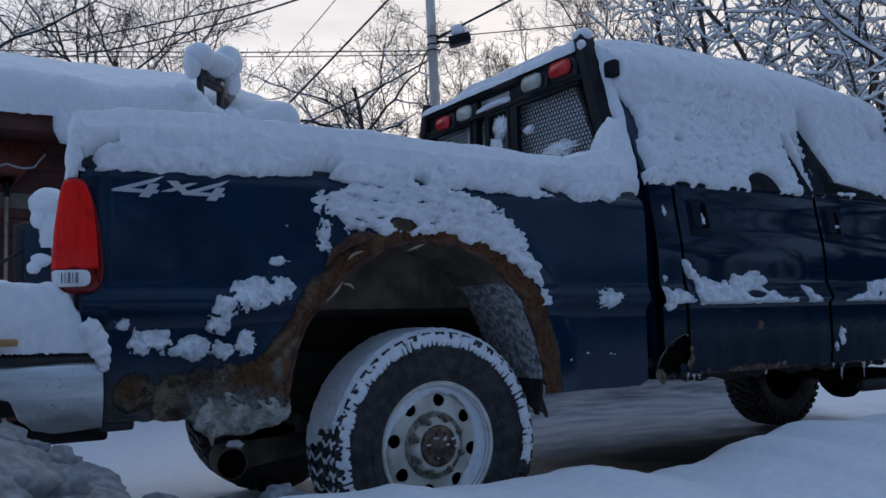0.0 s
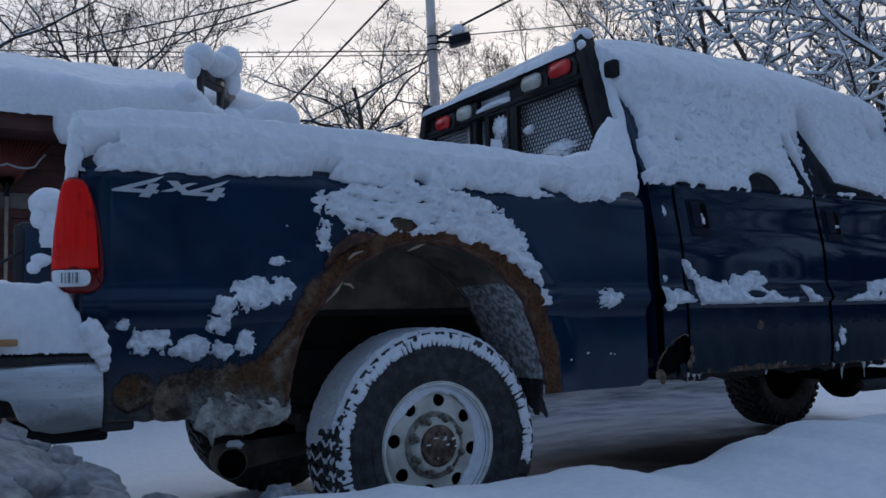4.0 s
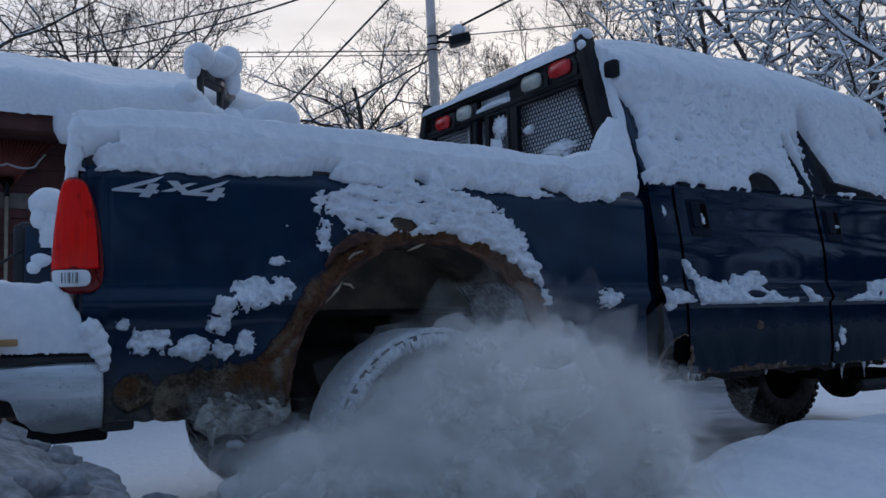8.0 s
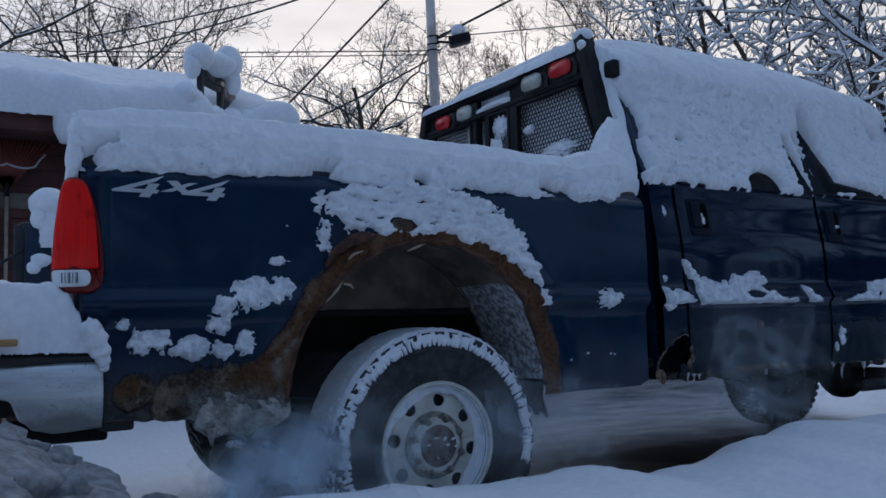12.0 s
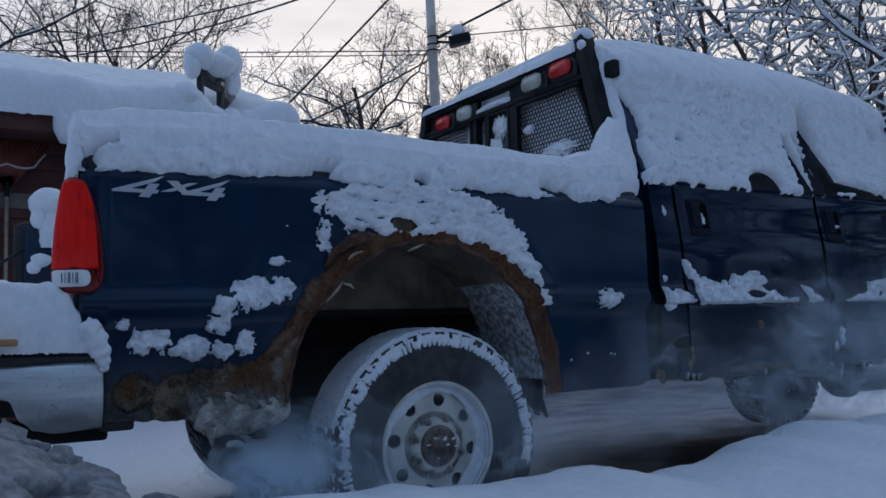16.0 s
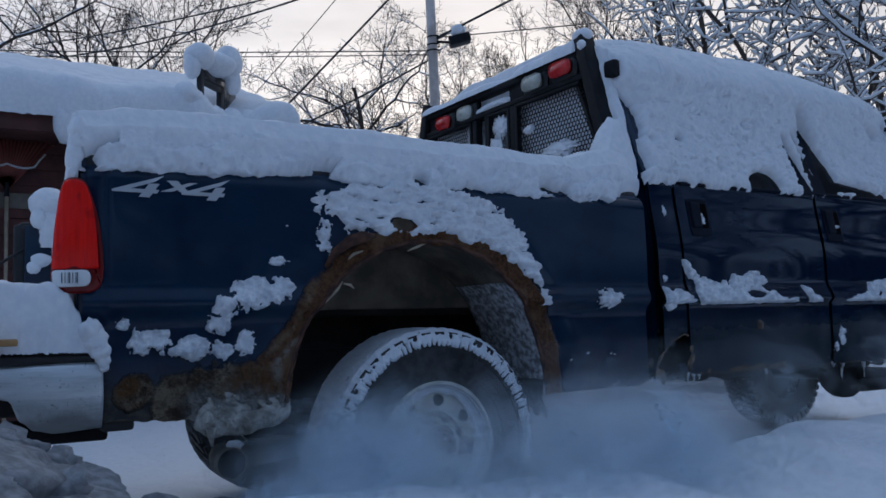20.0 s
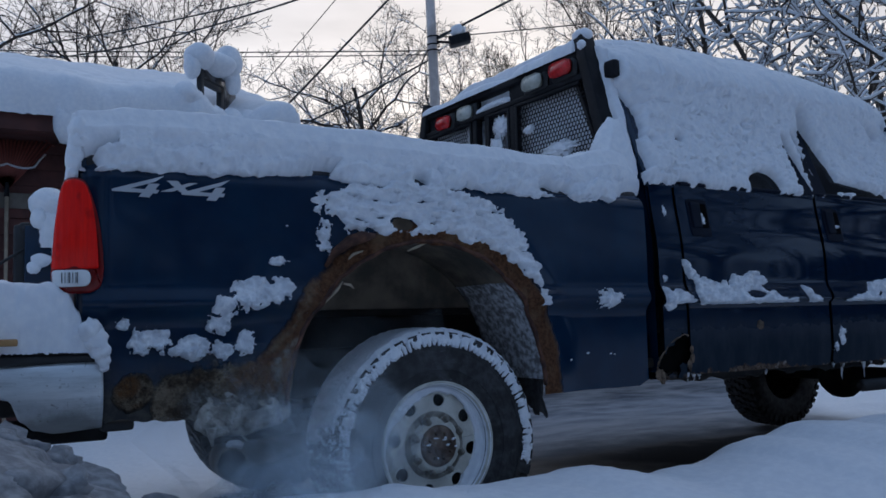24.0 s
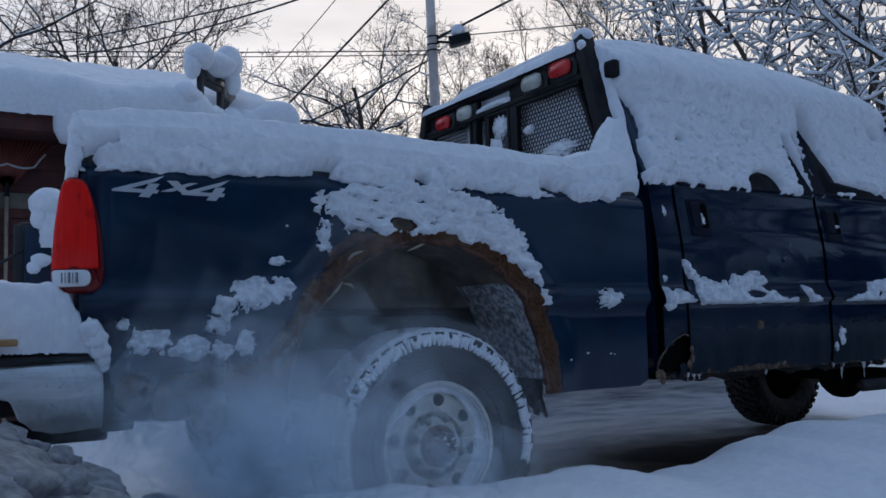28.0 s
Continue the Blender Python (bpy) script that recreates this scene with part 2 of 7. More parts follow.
def bed_paint():
    """Blue paint, eaten by rust round the wheel opening and at the lower rear corner."""
    n = Nodes("blue_paint_rusting")
    x, y, z = n.xyz()
    wob = n.noise(9, 6, 0.65)
    fine = n.noise(70, 5, 0.7)
    dx = n.math("SUBTRACT", x, ARCH[0])
    ax = n.math("MAXIMUM", n.math("DIVIDE", dx, ARCH[2]), n.math("DIVIDE", dx, -ARCH[4]))
    az = n.math("DIVIDE", n.math("SUBTRACT", z, ARCH[1]), ARCH[3])
    d = n.math("SQRT", n.math("ADD", n.math("MULTIPLY", ax, ax), n.math("MULTIPLY", az, az)))
    d = n.math("ADD", d, n.math("MULTIPLY", n.math("SUBTRACT", wob, 0.5), 0.17))
    d = n.math("SUBTRACT", d, n.ramp(x, -0.2, 0.2, 0.0, 0.05))
    d = n.math("SUBTRACT", d, n.math("MULTIPLY", n.ramp(z, 0.84, 0.70, 0.0, 0.10), n.ramp(x, -0.3, -0.5)))
    ring = n.ramp(d, 1.095, 1.135, 1.0, 0.0)

    def spot(cx, cz, rx, rz, ragged):
        ex = n.math("DIVIDE", n.math("SUBTRACT", x, cx), rx)
        ez = n.math("DIVIDE", n.math("SUBTRACT", z, cz), rz)
        e = n.math("SQRT", n.math("ADD", n.math("MULTIPLY", ex, ex), n.math("MULTIPLY", ez, ez)))
        return n.math("ADD", e, n.math("MULTIPLY", n.math("SUBTRACT", wob, 0.5), ragged))

    blot = n.math("MAXIMUM", n.ramp(spot(-0.795, 0.605, 0.215, 0.130, 1.0), 0.86, 1.0, 1.0, 0.0), n.ramp(spot(-1.045, 0.655, 0.060, 0.060, 0.9), 0.8, 1.0, 1.0, 0.0))
    paint = n.mix(n.ramp(n.noise(5, 5), 0.35, 0.7), (0.004, 0.017, 0.043), (0.006, 0.025, 0.057))
    dust = n.ramp(n.noise(3, 6, 0.7, None, (1, 1, 3)), 0.5, 0.8, 0.0, 0.35)
    paint = n.mix(dust, paint, (0.013, 0.026, 0.054))
    # road grime along the lower edge behind the wheel
    grime = n.math("MULTIPLY", n.ramp(n.math("ADD", z, n.math("MULTIPLY", n.math("SUBTRACT", wob, 0.5), 0.16)), 0.75, 0.60), n.ramp(x, -0.45, -0.60))
    paint = n.mix(n.math("MULTIPLY", grime, 0.85), paint, n.mix(n.ramp(n.noise(26, 5, 0.7), 0.35, 0.65), (0.022, 0.021, 0.019), (0.085, 0.075, 0.058)))
    rust = n.mix(n.ramp(fine, 0.3, 0.7), (0.085, 0.034, 0.016), (0.25, 0.115, 0.055))
    rust = n.mix(n.ramp(n.noise(11, 5, 0.6), 0.48, 0.68, 0.0, 0.8), rust, (0.28, 0.17, 0.095))
    # pale scale where the rust meets the paint, behind the wheel
    fringe = n.math("MULTIPLY", n.ramp(n.math("ABSOLUTE", n.math("SUBTRACT", d, 1.085)), 0.0, 0.035, 0.75, 0.0), n.ramp(x, -0.42, -0.52))
    rust = n.mix(n.math("MULTIPLY", fringe, n.ramp(n.noise(20, 4, 0.6), 0.40, 0.60)), rust, (0.33, 0.25, 0.17))
    crust = n.math("MULTIPLY", n.math("MULTIPLY", n.ramp(n.math("ABSOLUTE", n.math("SUBTRACT", d, 0.985)), 0.0, 0.045, 1.0, 0.0), n.ramp(z, 0.92, 0.72)), n.ramp(x, -0.40, -0.48))
    rust = n.mix(n.math("MULTIPLY", crust, n.ramp(n.noise(34, 4, 0.6), 0.35, 0.55)), rust, (0.36, 0.32, 0.27))
    big = n.noise(7, 5, 0.6)
    # blistered filler: tan and brown flakes, dark furrows between them, orange where the rust bleeds through
    scab = n.mix(n.ramp(n.noise(17, 6, 0.75), 0.36, 0.62), (0.075, 0.050, 0.032), (0.34, 0.265, 0.185))
    flake = n.noise(15, 5, 0.65, None, (1, 1, 1.6))
    curl = n.math("ABSOLUTE", n.math("SINE", n.math("MULTIPLY", n.math("ADD", flake, n.math("MULTIPLY", big, 0.5)), 30)))
    scab = n.mix(n.math("MULTIPLY", n.ramp(curl, 0.0, 0.5, 0.9, 0.0), n.ramp(n.noise(8, 4), 0.42, 0.60)), scab, (0.026, 0.021, 0.017))
    bleed = n.math("MAXIMUM", n.ramp(spot(-0.675, 0.665, 0.125, 0.085, 0.9), 0.55, 1.05, 1.0, 0.0), n.ramp(spot(-1.065, 0.670, 0.045, 0.045, 0.7), 0.6, 1.0, 1.0, 0.0))
    bleed = n.math("MAXIMUM", bleed, n.ramp(n.noise(5, 4, 0.6, None, (1, 1, 1.2)), 0.56, 0.66, 0.0, 0.7))
    scab = n.mix(n.math("MULTIPLY", bleed, n.ramp(n.noise(36, 5, 0.7), 0.25, 0.6, 0.45, 1.0)), scab, n.mix(fine, (0.10, 0.042, 0.016), (0.27, 0.130, 0.050)))
    level = n.math("ADD", z, n.math("MULTIPLY", n.math("SUBTRACT", n.noise(13, 5, 0.65), 0.5), 0.15))
    icy = n.math("MULTIPLY", n.ramp(level, 0.665, 0.605), n.ramp(n.math("ADD", x, n.math("MULTIPLY", n.math("SUBTRACT", big, 0.5), 0.2)), -0.92, -0.84))
    scab = n.mix(n.math("MULTIPLY", icy, 0.85), scab, n.mix(n.ramp(n.noise(30, 5, 0.7), 0.35, 0.65), (0.15, 0.14, 0.125), (0.42, 0.415, 0.40)))
    crack = n.math("ABSOLUTE", n.math("SUBTRACT", n.noise(16, 6, 0.7), 0.5))
    scab = n.mix(n.ramp(crack, 0.0, 0.020, 0.7, 0.0), scab, (0.03, 0.026, 0.024))
    c = n.mix(blot, paint, scab)
    eaten = n.math("SUBTRACT", 1.0, n.math("MULTIPLY", n.ramp(level, 0.74, 0.66), n.ramp(x, -0.42, -0.5)))
    ring = n.math("MULTIPLY", ring, n.math("MAXIMUM", eaten, n.math("SUBTRACT", 1.0, blot)))
    c = n.mix(ring, c, rust)
    both = n.math("MAXIMUM", ring, blot)
    rough = n.math("ADD", n.math("ADD", n.math("ADD", 0.08, n.math("MULTIPLY", grime, 0.45)), n.math("MULTIPLY", dust, 0.4)), n.math("MULTIPLY", both, 0.65), True)
    h = n.math("MULTIPLY", n.math("ADD", n.math("ADD", fine, n.math("MULTIPLY", curl, 0.5)), n.noise(24, 6, 0.75)), both)
    return n.done(c, rough, 0.0, n.bump(h, 1.0, 0.016), Specular_IOR_Level=n.math("SUBTRACT", 0.28, n.math("MULTIPLY", both, 0.12)))


M["bed_paint"] = bed_paint()


def sill_paint():
    """Door paint, road grime below the moulding, rust scabs along the lower edge."""
    n = Nodes("blue_paint_rusty_sill")
    x, y, z = n.xyz()
    wob = n.noise(14, 6, 0.7)
    ragged = n.math("MULTIPLY", n.math("SUBTRACT", n.noise(6, 6, 0.7), 0.5), 0.16)
    low = n.ramp(n.math("ADD", z, n.math("ADD", ragged, n.math("MULTIPLY", n.math("SUBTRACT", wob, 0.5), 0.06))), 0.585, 0.60, 1.0, 0.0)
    rust = n.mix(n.ramp(n.noise(60, 5, 0.7), 0.3, 0.7), (0.035, 0.022, 0.017), (0.16, 0.115, 0.085))
    rust = n.mix(n.ramp(n.noise(22, 4, 0.6), 0.58, 0.66), rust, (0.30, 0.27, 0.24))
    dust = n.ramp(n.noise(4, 6, 0.7, None, (1, 1, 3)), 0.45, 0.8, 0.0, 0.4)
    c = n.mix(dust, (0.003, 0.013, 0.034), (0.014, 0.025, 0.042))
    grime = n.ramp(n.math("ADD", z, n.math("MULTIPLY", n.math("SUBTRACT", wob, 0.5), 0.10)), 0.86, 0.68)
    streak = n.ramp(n.noise(5, 6, 0.7, None, (1.6, 1, 0.5)), 0.36, 0.72)
    c = n.mix(n.math("MULTIPLY", grime, 0.7), c, n.mix(streak, (0.006, 0.013, 0.022), (0.030, 0.040, 0.050)))
    rough = n.math("ADD", n.math("ADD", 0.04, n.math("MULTIPLY", dust, 0.2)), n.math("ADD", n.math("MULTIPLY", grime, 0.5), n.math("MULTIPLY", low, 0.4)), True)
    return n.done(n.mix(low, c, rust), rough, 0.0, n.bump(n.noise(2.5, 2), 0.02, 0.02), Specular_IOR_Level=n.math("SUBTRACT", 0.36, n.math("MULTIPLY", grime, 0.26)))


M["sill_paint"] = sill_paint()


def smoke_material(name, color, alpha, scale):
    """A wisp: mostly clear, with drifting clots."""
    n = Nodes(name)
    t = n.t
    t.nodes.remove(n.b)
    out = t.nodes["Material Output"]
    at = t.nodes.new("ShaderNodeAttribute")
    at.attribute_name = "body"
    a = n.ramp(n.noise(scale, 4, 0.52), 0.34, 0.70, 0.10 * alpha, 1.8 * alpha)
    a = n.math("MULTIPLY", a, at.outputs["Fac"])
    clear, dif, tra = t.nodes.new("ShaderNodeBsdfTransparent"), t.nodes.new("ShaderNodeBsdfDiffuse"), t.nodes.new("ShaderNodeBsdfTranslucent")
    dif.inputs[0].default_value = tra.inputs[0].default_value = (*color, 1)
    m1, m2 = t.nodes.new("ShaderNodeMixShader"), t.nodes.new("ShaderNodeMixShader")
    m1.inputs[0].default_value = 0.5
    link(t, dif.outputs[0], m1.inputs[1])
    link(t, tra.outputs[0], m1.inputs[2])
    link(t, a, m2.inputs[0])
    link(t, clear.outputs[0], m2.inputs[1])
    link(t, m1.outputs[0], m2.inputs[2])
    link(t, m2.outputs[0], out.inputs[0])
    return n.mat


M["smoke_dense"] = smoke_material("grey_exhaust_smoke", (0.97, 0.95, 0.92), 0.50, 5)
M["smoke_mid"] = smoke_material("blue_grey_exhaust_smoke", (0.78, 0.90, 1.0), 0.20, 6)
M["smoke_thin"] = smoke_material("thin_blue_exhaust_smoke", (0.80, 0.91, 1.0), 0.080, 4.5)


# ---- building helpers ----
def fbm(x, y, z=0.0, octaves=4):
    return noise.fractal((x, y, z), 1.0, 2.0, octaves)


def smooth(a, b, x):
    k = min(1.0, max(0.0, (x - a) / (b - a)))
    return k * k * (3 - 2 * k)


def lerp_table(table, x):
    """Value at x of a short table of (x, value)."""
    if x <= table[0][0]:
        return table[0][1]
    for (a, va), (b, vb) in zip(table, table[1:]):
        if x <= b:
            k = (x - a) / (b - a)
            k = k * k * (3 - 2 * k)
            return va + (vb - va) * k
    return table[-1][1]


def part(name, bm, material, parent=None, label="", shade=True, at=None):
    """Links a bmesh as one mesh object under its thing or part."""
    me = bpy.data.meshes.new(name)
    bm.to_mesh(me)
    bm.free()
    me.materials.append(material if not isinstance(material, str) else M[material])
    if shade:
        me.polygons.foreach_set("use_smooth", [True] * len(me.polygons))
    ob = new(name, me)
    if at is not None:
        ob.matrix_basis = at
    if parent:
        ob.parent = parent
    if label:
        ob["label"] = label
    return ob


def raw(name, verts, faces, material, parent=None, label="", shade=True):
    me = bpy.data.meshes.new(name)
    me.from_pydata(verts, [], faces)
    me.materials.append(M[material])
    if shade:
        me.polygons.foreach_set("use_smooth", [True] * len(me.polygons))
    ob = new(name, me)
    if parent:
        ob.parent = parent
    if label:
        ob["label"] = label
    return ob


def thing(name, label, category, at=None, group="", kind=""):
    ob = new(name)
    ob.empty_display_size = 0.2
    if at is not None:
        ob.matrix_basis = at
    return tagged(ob, label, category, group, kind)


def box(bm, x0, x1, y0, y1, z0, z1, bevel=0.0, m=None):
    r = bmesh.ops.create_cube(bm, size=1.0)
    vs = r["verts"]
    for v in vs:
        v.co = Vector((x0 + (v.co.x + 0.5) * (x1 - x0), y0 + (v.co.y + 0.5) * (y1 - y0), z0 + (v.co.z + 0.5) * (z1 - z0)))
        if m:
            v.co = m @ v.co
    if bevel:
        es = list({e for v in vs for e in v.link_edges})
        bmesh.ops.bevel(bm, geom=es, offset=bevel, segments=2, affect="EDGES", profile=0.5)
    return bm


def tube(bm, a, b, ra, rb=None, n=12, caps=True):
    a, b = Vector(a), Vector(b)
    rb = ra if rb is None else rb
    q = (b - a).to_track_quat("Z", "Y").to_matrix()
    rings = []
    for p, r in ((a, ra), (b, rb)):
        rings.append([bm.verts.new(p + q @ Vector((r * math.cos(k * 2 * math.pi / n), r * math.sin(k * 2 * math.pi / n), 0))) for k in range(n)])
    for k in range(n):
        bm.faces.new((rings[0][k], rings[0][(k + 1) % n], rings[1][(k + 1) % n], rings[1][k]))
    if caps:
        bm.faces.new(rings[0][::-1])
        bm.faces.new(rings[1])
    return bm


def pipe(bm, pts, radii, n=10, caps=False):
    """One unbroken tube through pts."""
    rings = []
    for i, p in enumerate(pts):
        a, b = Vector(pts[max(0, i - 1)]), Vector(pts[min(len(pts) - 1, i + 1)])
        q = (b - a).to_track_quat("Z", "Y").to_matrix()
        r = radii[i] if isinstance(radii, list) else radii
        rings.append([bm.verts.new(Vector(p) + q @ Vector((r * math.cos(k * 2 * math.pi / n), r * math.sin(k * 2 * math.pi / n), 0))) for k in range(n)])
    for a, b in zip(rings, rings[1:]):
        for k in range(n):
            bm.faces.new((a[k], a[(k + 1) % n], b[(k + 1) % n], b[k]))
    if caps:
        bm.faces.new(rings[0][::-1])
        bm.faces.new(rings[-1])
    return bm


def lathe(bm, profile, n=64, cx=0.0, cz=0.0):
    """Turns (radius, y) rows about the y axis through (cx, cz)."""
    rings = []
    for r, y in profile:
        rings.append([bm.verts.new((cx + r * math.cos(k * 2 * math.pi / n), y, cz + r * math.sin(k * 2 * math.pi / n))) for k in range(n)])
    for a, b in zip(rings, rings[1:]):
        for k in range(n):
            bm.faces.new((a[k], a[(k + 1) % n], b[(k + 1) % n], b[k]))
    return bm


def steps(a, b, n):
    return [a + (b - a) * i / n for i in range(n + 1)]


def sheet(us, vs, inside, place):
    """A bmesh of the part of the (u, v) grid where inside(u, v) > 0, its rim drawn to the line where inside is 0."""
    nu, nv = len(us), len(vs)
    f = [[inside(u, v) for v in vs] for u in us]
    bm = bmesh.new()
    made = {}

    def vert(i, j):
        if (i, j) in made:
            return made[(i, j)]
        u, v = us[i], vs[j]
        if f[i][j] <= 0:
            near = [(us[a], vs[b]) for a in range(max(0, i - 1), min(nu, i + 2)) for b in range(max(0, j - 1), min(nv, j + 2)) if f[a][b] > 0]
            tu, tv = sum(p[0] for p in near) / len(near), sum(p[1] for p in near) / len(near)
            lo, hi = 0.0, 1.0
            for _ in range(7):
                k = (lo + hi) / 2
                if inside(u + (tu - u) * k, v + (tv - v) * k) > 0:
                    hi = k
                else:
                    lo = k
            u, v = u + (tu - u) * hi, v + (tv - v) * hi
        made[(i, j)] = bm.verts.new(place(u, v))
        return made[(i, j)]

    for i in range(nu - 1):
        for j in range(nv - 1):
            if max(f[i][j], f[i + 1][j], f[i][j + 1], f[i + 1][j + 1]) > 0:
                try:
                    bm.faces.new((vert(i, j), vert(i + 1, j), vert(i + 1, j + 1), vert(i, j + 1)))
                except ValueError:
                    pass
    return bm


def snow_on(name, us, vs, field, base, normal, depth, width, label, rough=0.35, grain=22, group="", material="snow"):
    """Snow lying on a surface: a rounded coat where field (metres inside the edge) is above 0."""

    def place(u, v):
        d = max(0.0, field(u, v))
        k = 1 - min(1.0, d / width)
        t = math.sqrt(max(0.0, 1 - k * k)) * (depth(u, v) if callable(depth) else depth)
        b, n = Vector(base(u, v)), Vector(normal(u, v))
        t *= 1 + rough * fbm(b.x * grain, b.y * grain, b.z * grain)
        return b + n * (t - 0.004)

    ob = part(name, sheet(us, vs, field, place), material)
    return tagged(ob, label, "snow", group, "")


def blobs(*rows):
    """Field of a union of ellipses (u, v, half width, half height)."""

    def f(u, v):
        best = -1.0
        for cu, cv, ru, rv in rows:
            q = math.hypot((u - cu) / ru, (v - cv) / rv)
            best = max(best, (1 - q) * min(ru, rv))
        return best

    return f


def lump(bm, c, r, seed, rough=0.3, freq=2.0, sub=3):
    res = bmesh.ops.create_icosphere(bm, subdivisions=sub, radius=1.0)
    for v in res["verts"]:
        d = v.co.normalized()
        k = 1 + rough * fbm(d.x * freq + seed, d.y * freq - seed, d.z * freq + 2 * seed)
        v.co = Vector((c[0] + d.x * r[0] * k, c[1] + d.y * r[1] * k, c[2] + d.z * r[2] * k))
    return bm


# ---- ground ----
RIDGE = [(-3, 0.42), (-1.6, 0.45), (-1.2, 0.36), (-0.95, 0.30), (-0.68, 0.36), (-0.45, 0.350), (-0.35, 0.362), (-0.16, 0.328), (0.0, 0.316), (0.14, 0.320), (0.24, 0.316), (0.30, 0.327), (0.40, 0.327), (0.48, 0.310), (0.58, 0.282),
         (0.71, 0.260), (0.80, 0.274), (0.945, 0.280), (1.1, 0.305), (1.2, 0.346), (1.30, 0.354), (1.365, 0.345), (1.5, 0.388), (1.6, 0.397), (1.69, 0.372), (1.8, 0.363), (1.96, 0.376), (2.08, 0.384), (3, 0.44), (6, 0.4)]


def ground_z(x, y):
    z = 0.0
    if y < 0.4:
        top = lerp_table(RIDGE, x)
        z = top * smooth(0.38, -0.27, y)
        z -= 0.14 * smooth(-0.35, -1.6, y)
    z += 0.02 * fbm(x * 0.9, y * 0.9, 3.1) * smooth(0.2, 1.5, abs(y - 0.6))
    z += 0.012 * fbm(x * 4, y * 4, 1.7) * (0.4 + 0.6 * smooth(0.1, -0.3, y))
    # two wheel ruts run on under the truck
    for c in (0.2, 1.8):
        z -= 0.02 * math.exp(-((y - c) / 0.16) ** 2)
    far = math.hypot(x, y)
    z += 0.10 * smooth(3.0, 4.6, y) * smooth(14, 6, far)
    if far > 12:
        z += 0.25 * fbm(x * 0.03, y * 0.03, 8) * smooth(12, 40, far)
    return z


def make_ground():
    def axis(lo, hi, fine, reach):
        a = steps(lo, hi, round((hi - lo) / fine))
        d, up, dn = fine, [], []
        p, q = hi, lo
        while p < reach:
            d *= 1.22
            p += d
            q -= d
            up.append(p)
            dn.append(q)
        return dn[::-1] + a + up

    xs, ys = axis(-3.0, 5.0, 0.03, 900), axis(-1.2, 3.2, 0.03, 900)
    verts = [(x, y, ground_z(x, y)) for x in xs for y in ys]
    n = len(ys)
    faces = [(i * n + j, (i + 1) * n + j, (i + 1) * n + j + 1, i * n + j + 1) for i in range(len(xs) - 1) for j in range(n - 1)]
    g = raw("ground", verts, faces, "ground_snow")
    tagged(g, "snow-covered driveway and yard with low banks", "ground", "", "structure")


make_ground()

# ---- the truck ----
truck = thing("pickup_truck", "dark blue crew-cab pickup truck, rusted and snow-covered, parked in snow", "truck")
BED0, BED1, CABX = -1.185, 0.955, 1.02
WIDE = 2.0


def arch_d(x, z):
    return math.hypot((x - ARCH[0]) / (ARCH[2] if x > ARCH[0] else ARCH[4]), (z - ARCH[1]) / ARCH[3])


def bed_y(x, z):
    """Outer face of the bed side, seen from the near side."""
    y = 0.010 * ((z - 1.05) / 0.3) ** 2 if z > 0.86 else 0.004
    if z > 1.27:
        y += 0.055 * ((z - 1.27) / 0.07) ** 2
    y += 0.016 * smooth(0.905, 0.86, z)
    y -= 0.018 * smooth(0.96, 0.905, z) * smooth(0.84, 0.9, z)
    d = arch_d(x, z)
    y -= 0.034 * smooth(1.42, 1.02, d)
    y += 0.030 * smooth(BED0 + 0.07, BED0, x)
    return y


def bed_inside(x, z):
    w = 0.03 * fbm(x * 7, z * 7, 0.4) + 0.012 * fbm(x * 30, z * 30, 2.0)
    d = (arch_d(x, z) - 1.0) * 0.5 + w * (0.45 if x < 0 else 0.25)
    low = lerp_table([(-1.2, 0.575), (-0.9, 0.565), (-0.82, 0.52), (-0.75, 0.515), (-0.6, 0.54), (-0.5, 0.56), (0.4, 0.555), (0.9, 0.555), (0.95, 0.575)], x)
    b = z - low + 0.4 * w * (1.0 if x < 0 else 0.15)
    # a rust hole above the opening
    hole = math.hypot((x + 0.185) / 0.045, (z - 1.163) / 0.022) - 1 + 12 * w * 0.3
    return min(d, b, hole * 0.03, x - BED0, BED1 - x)


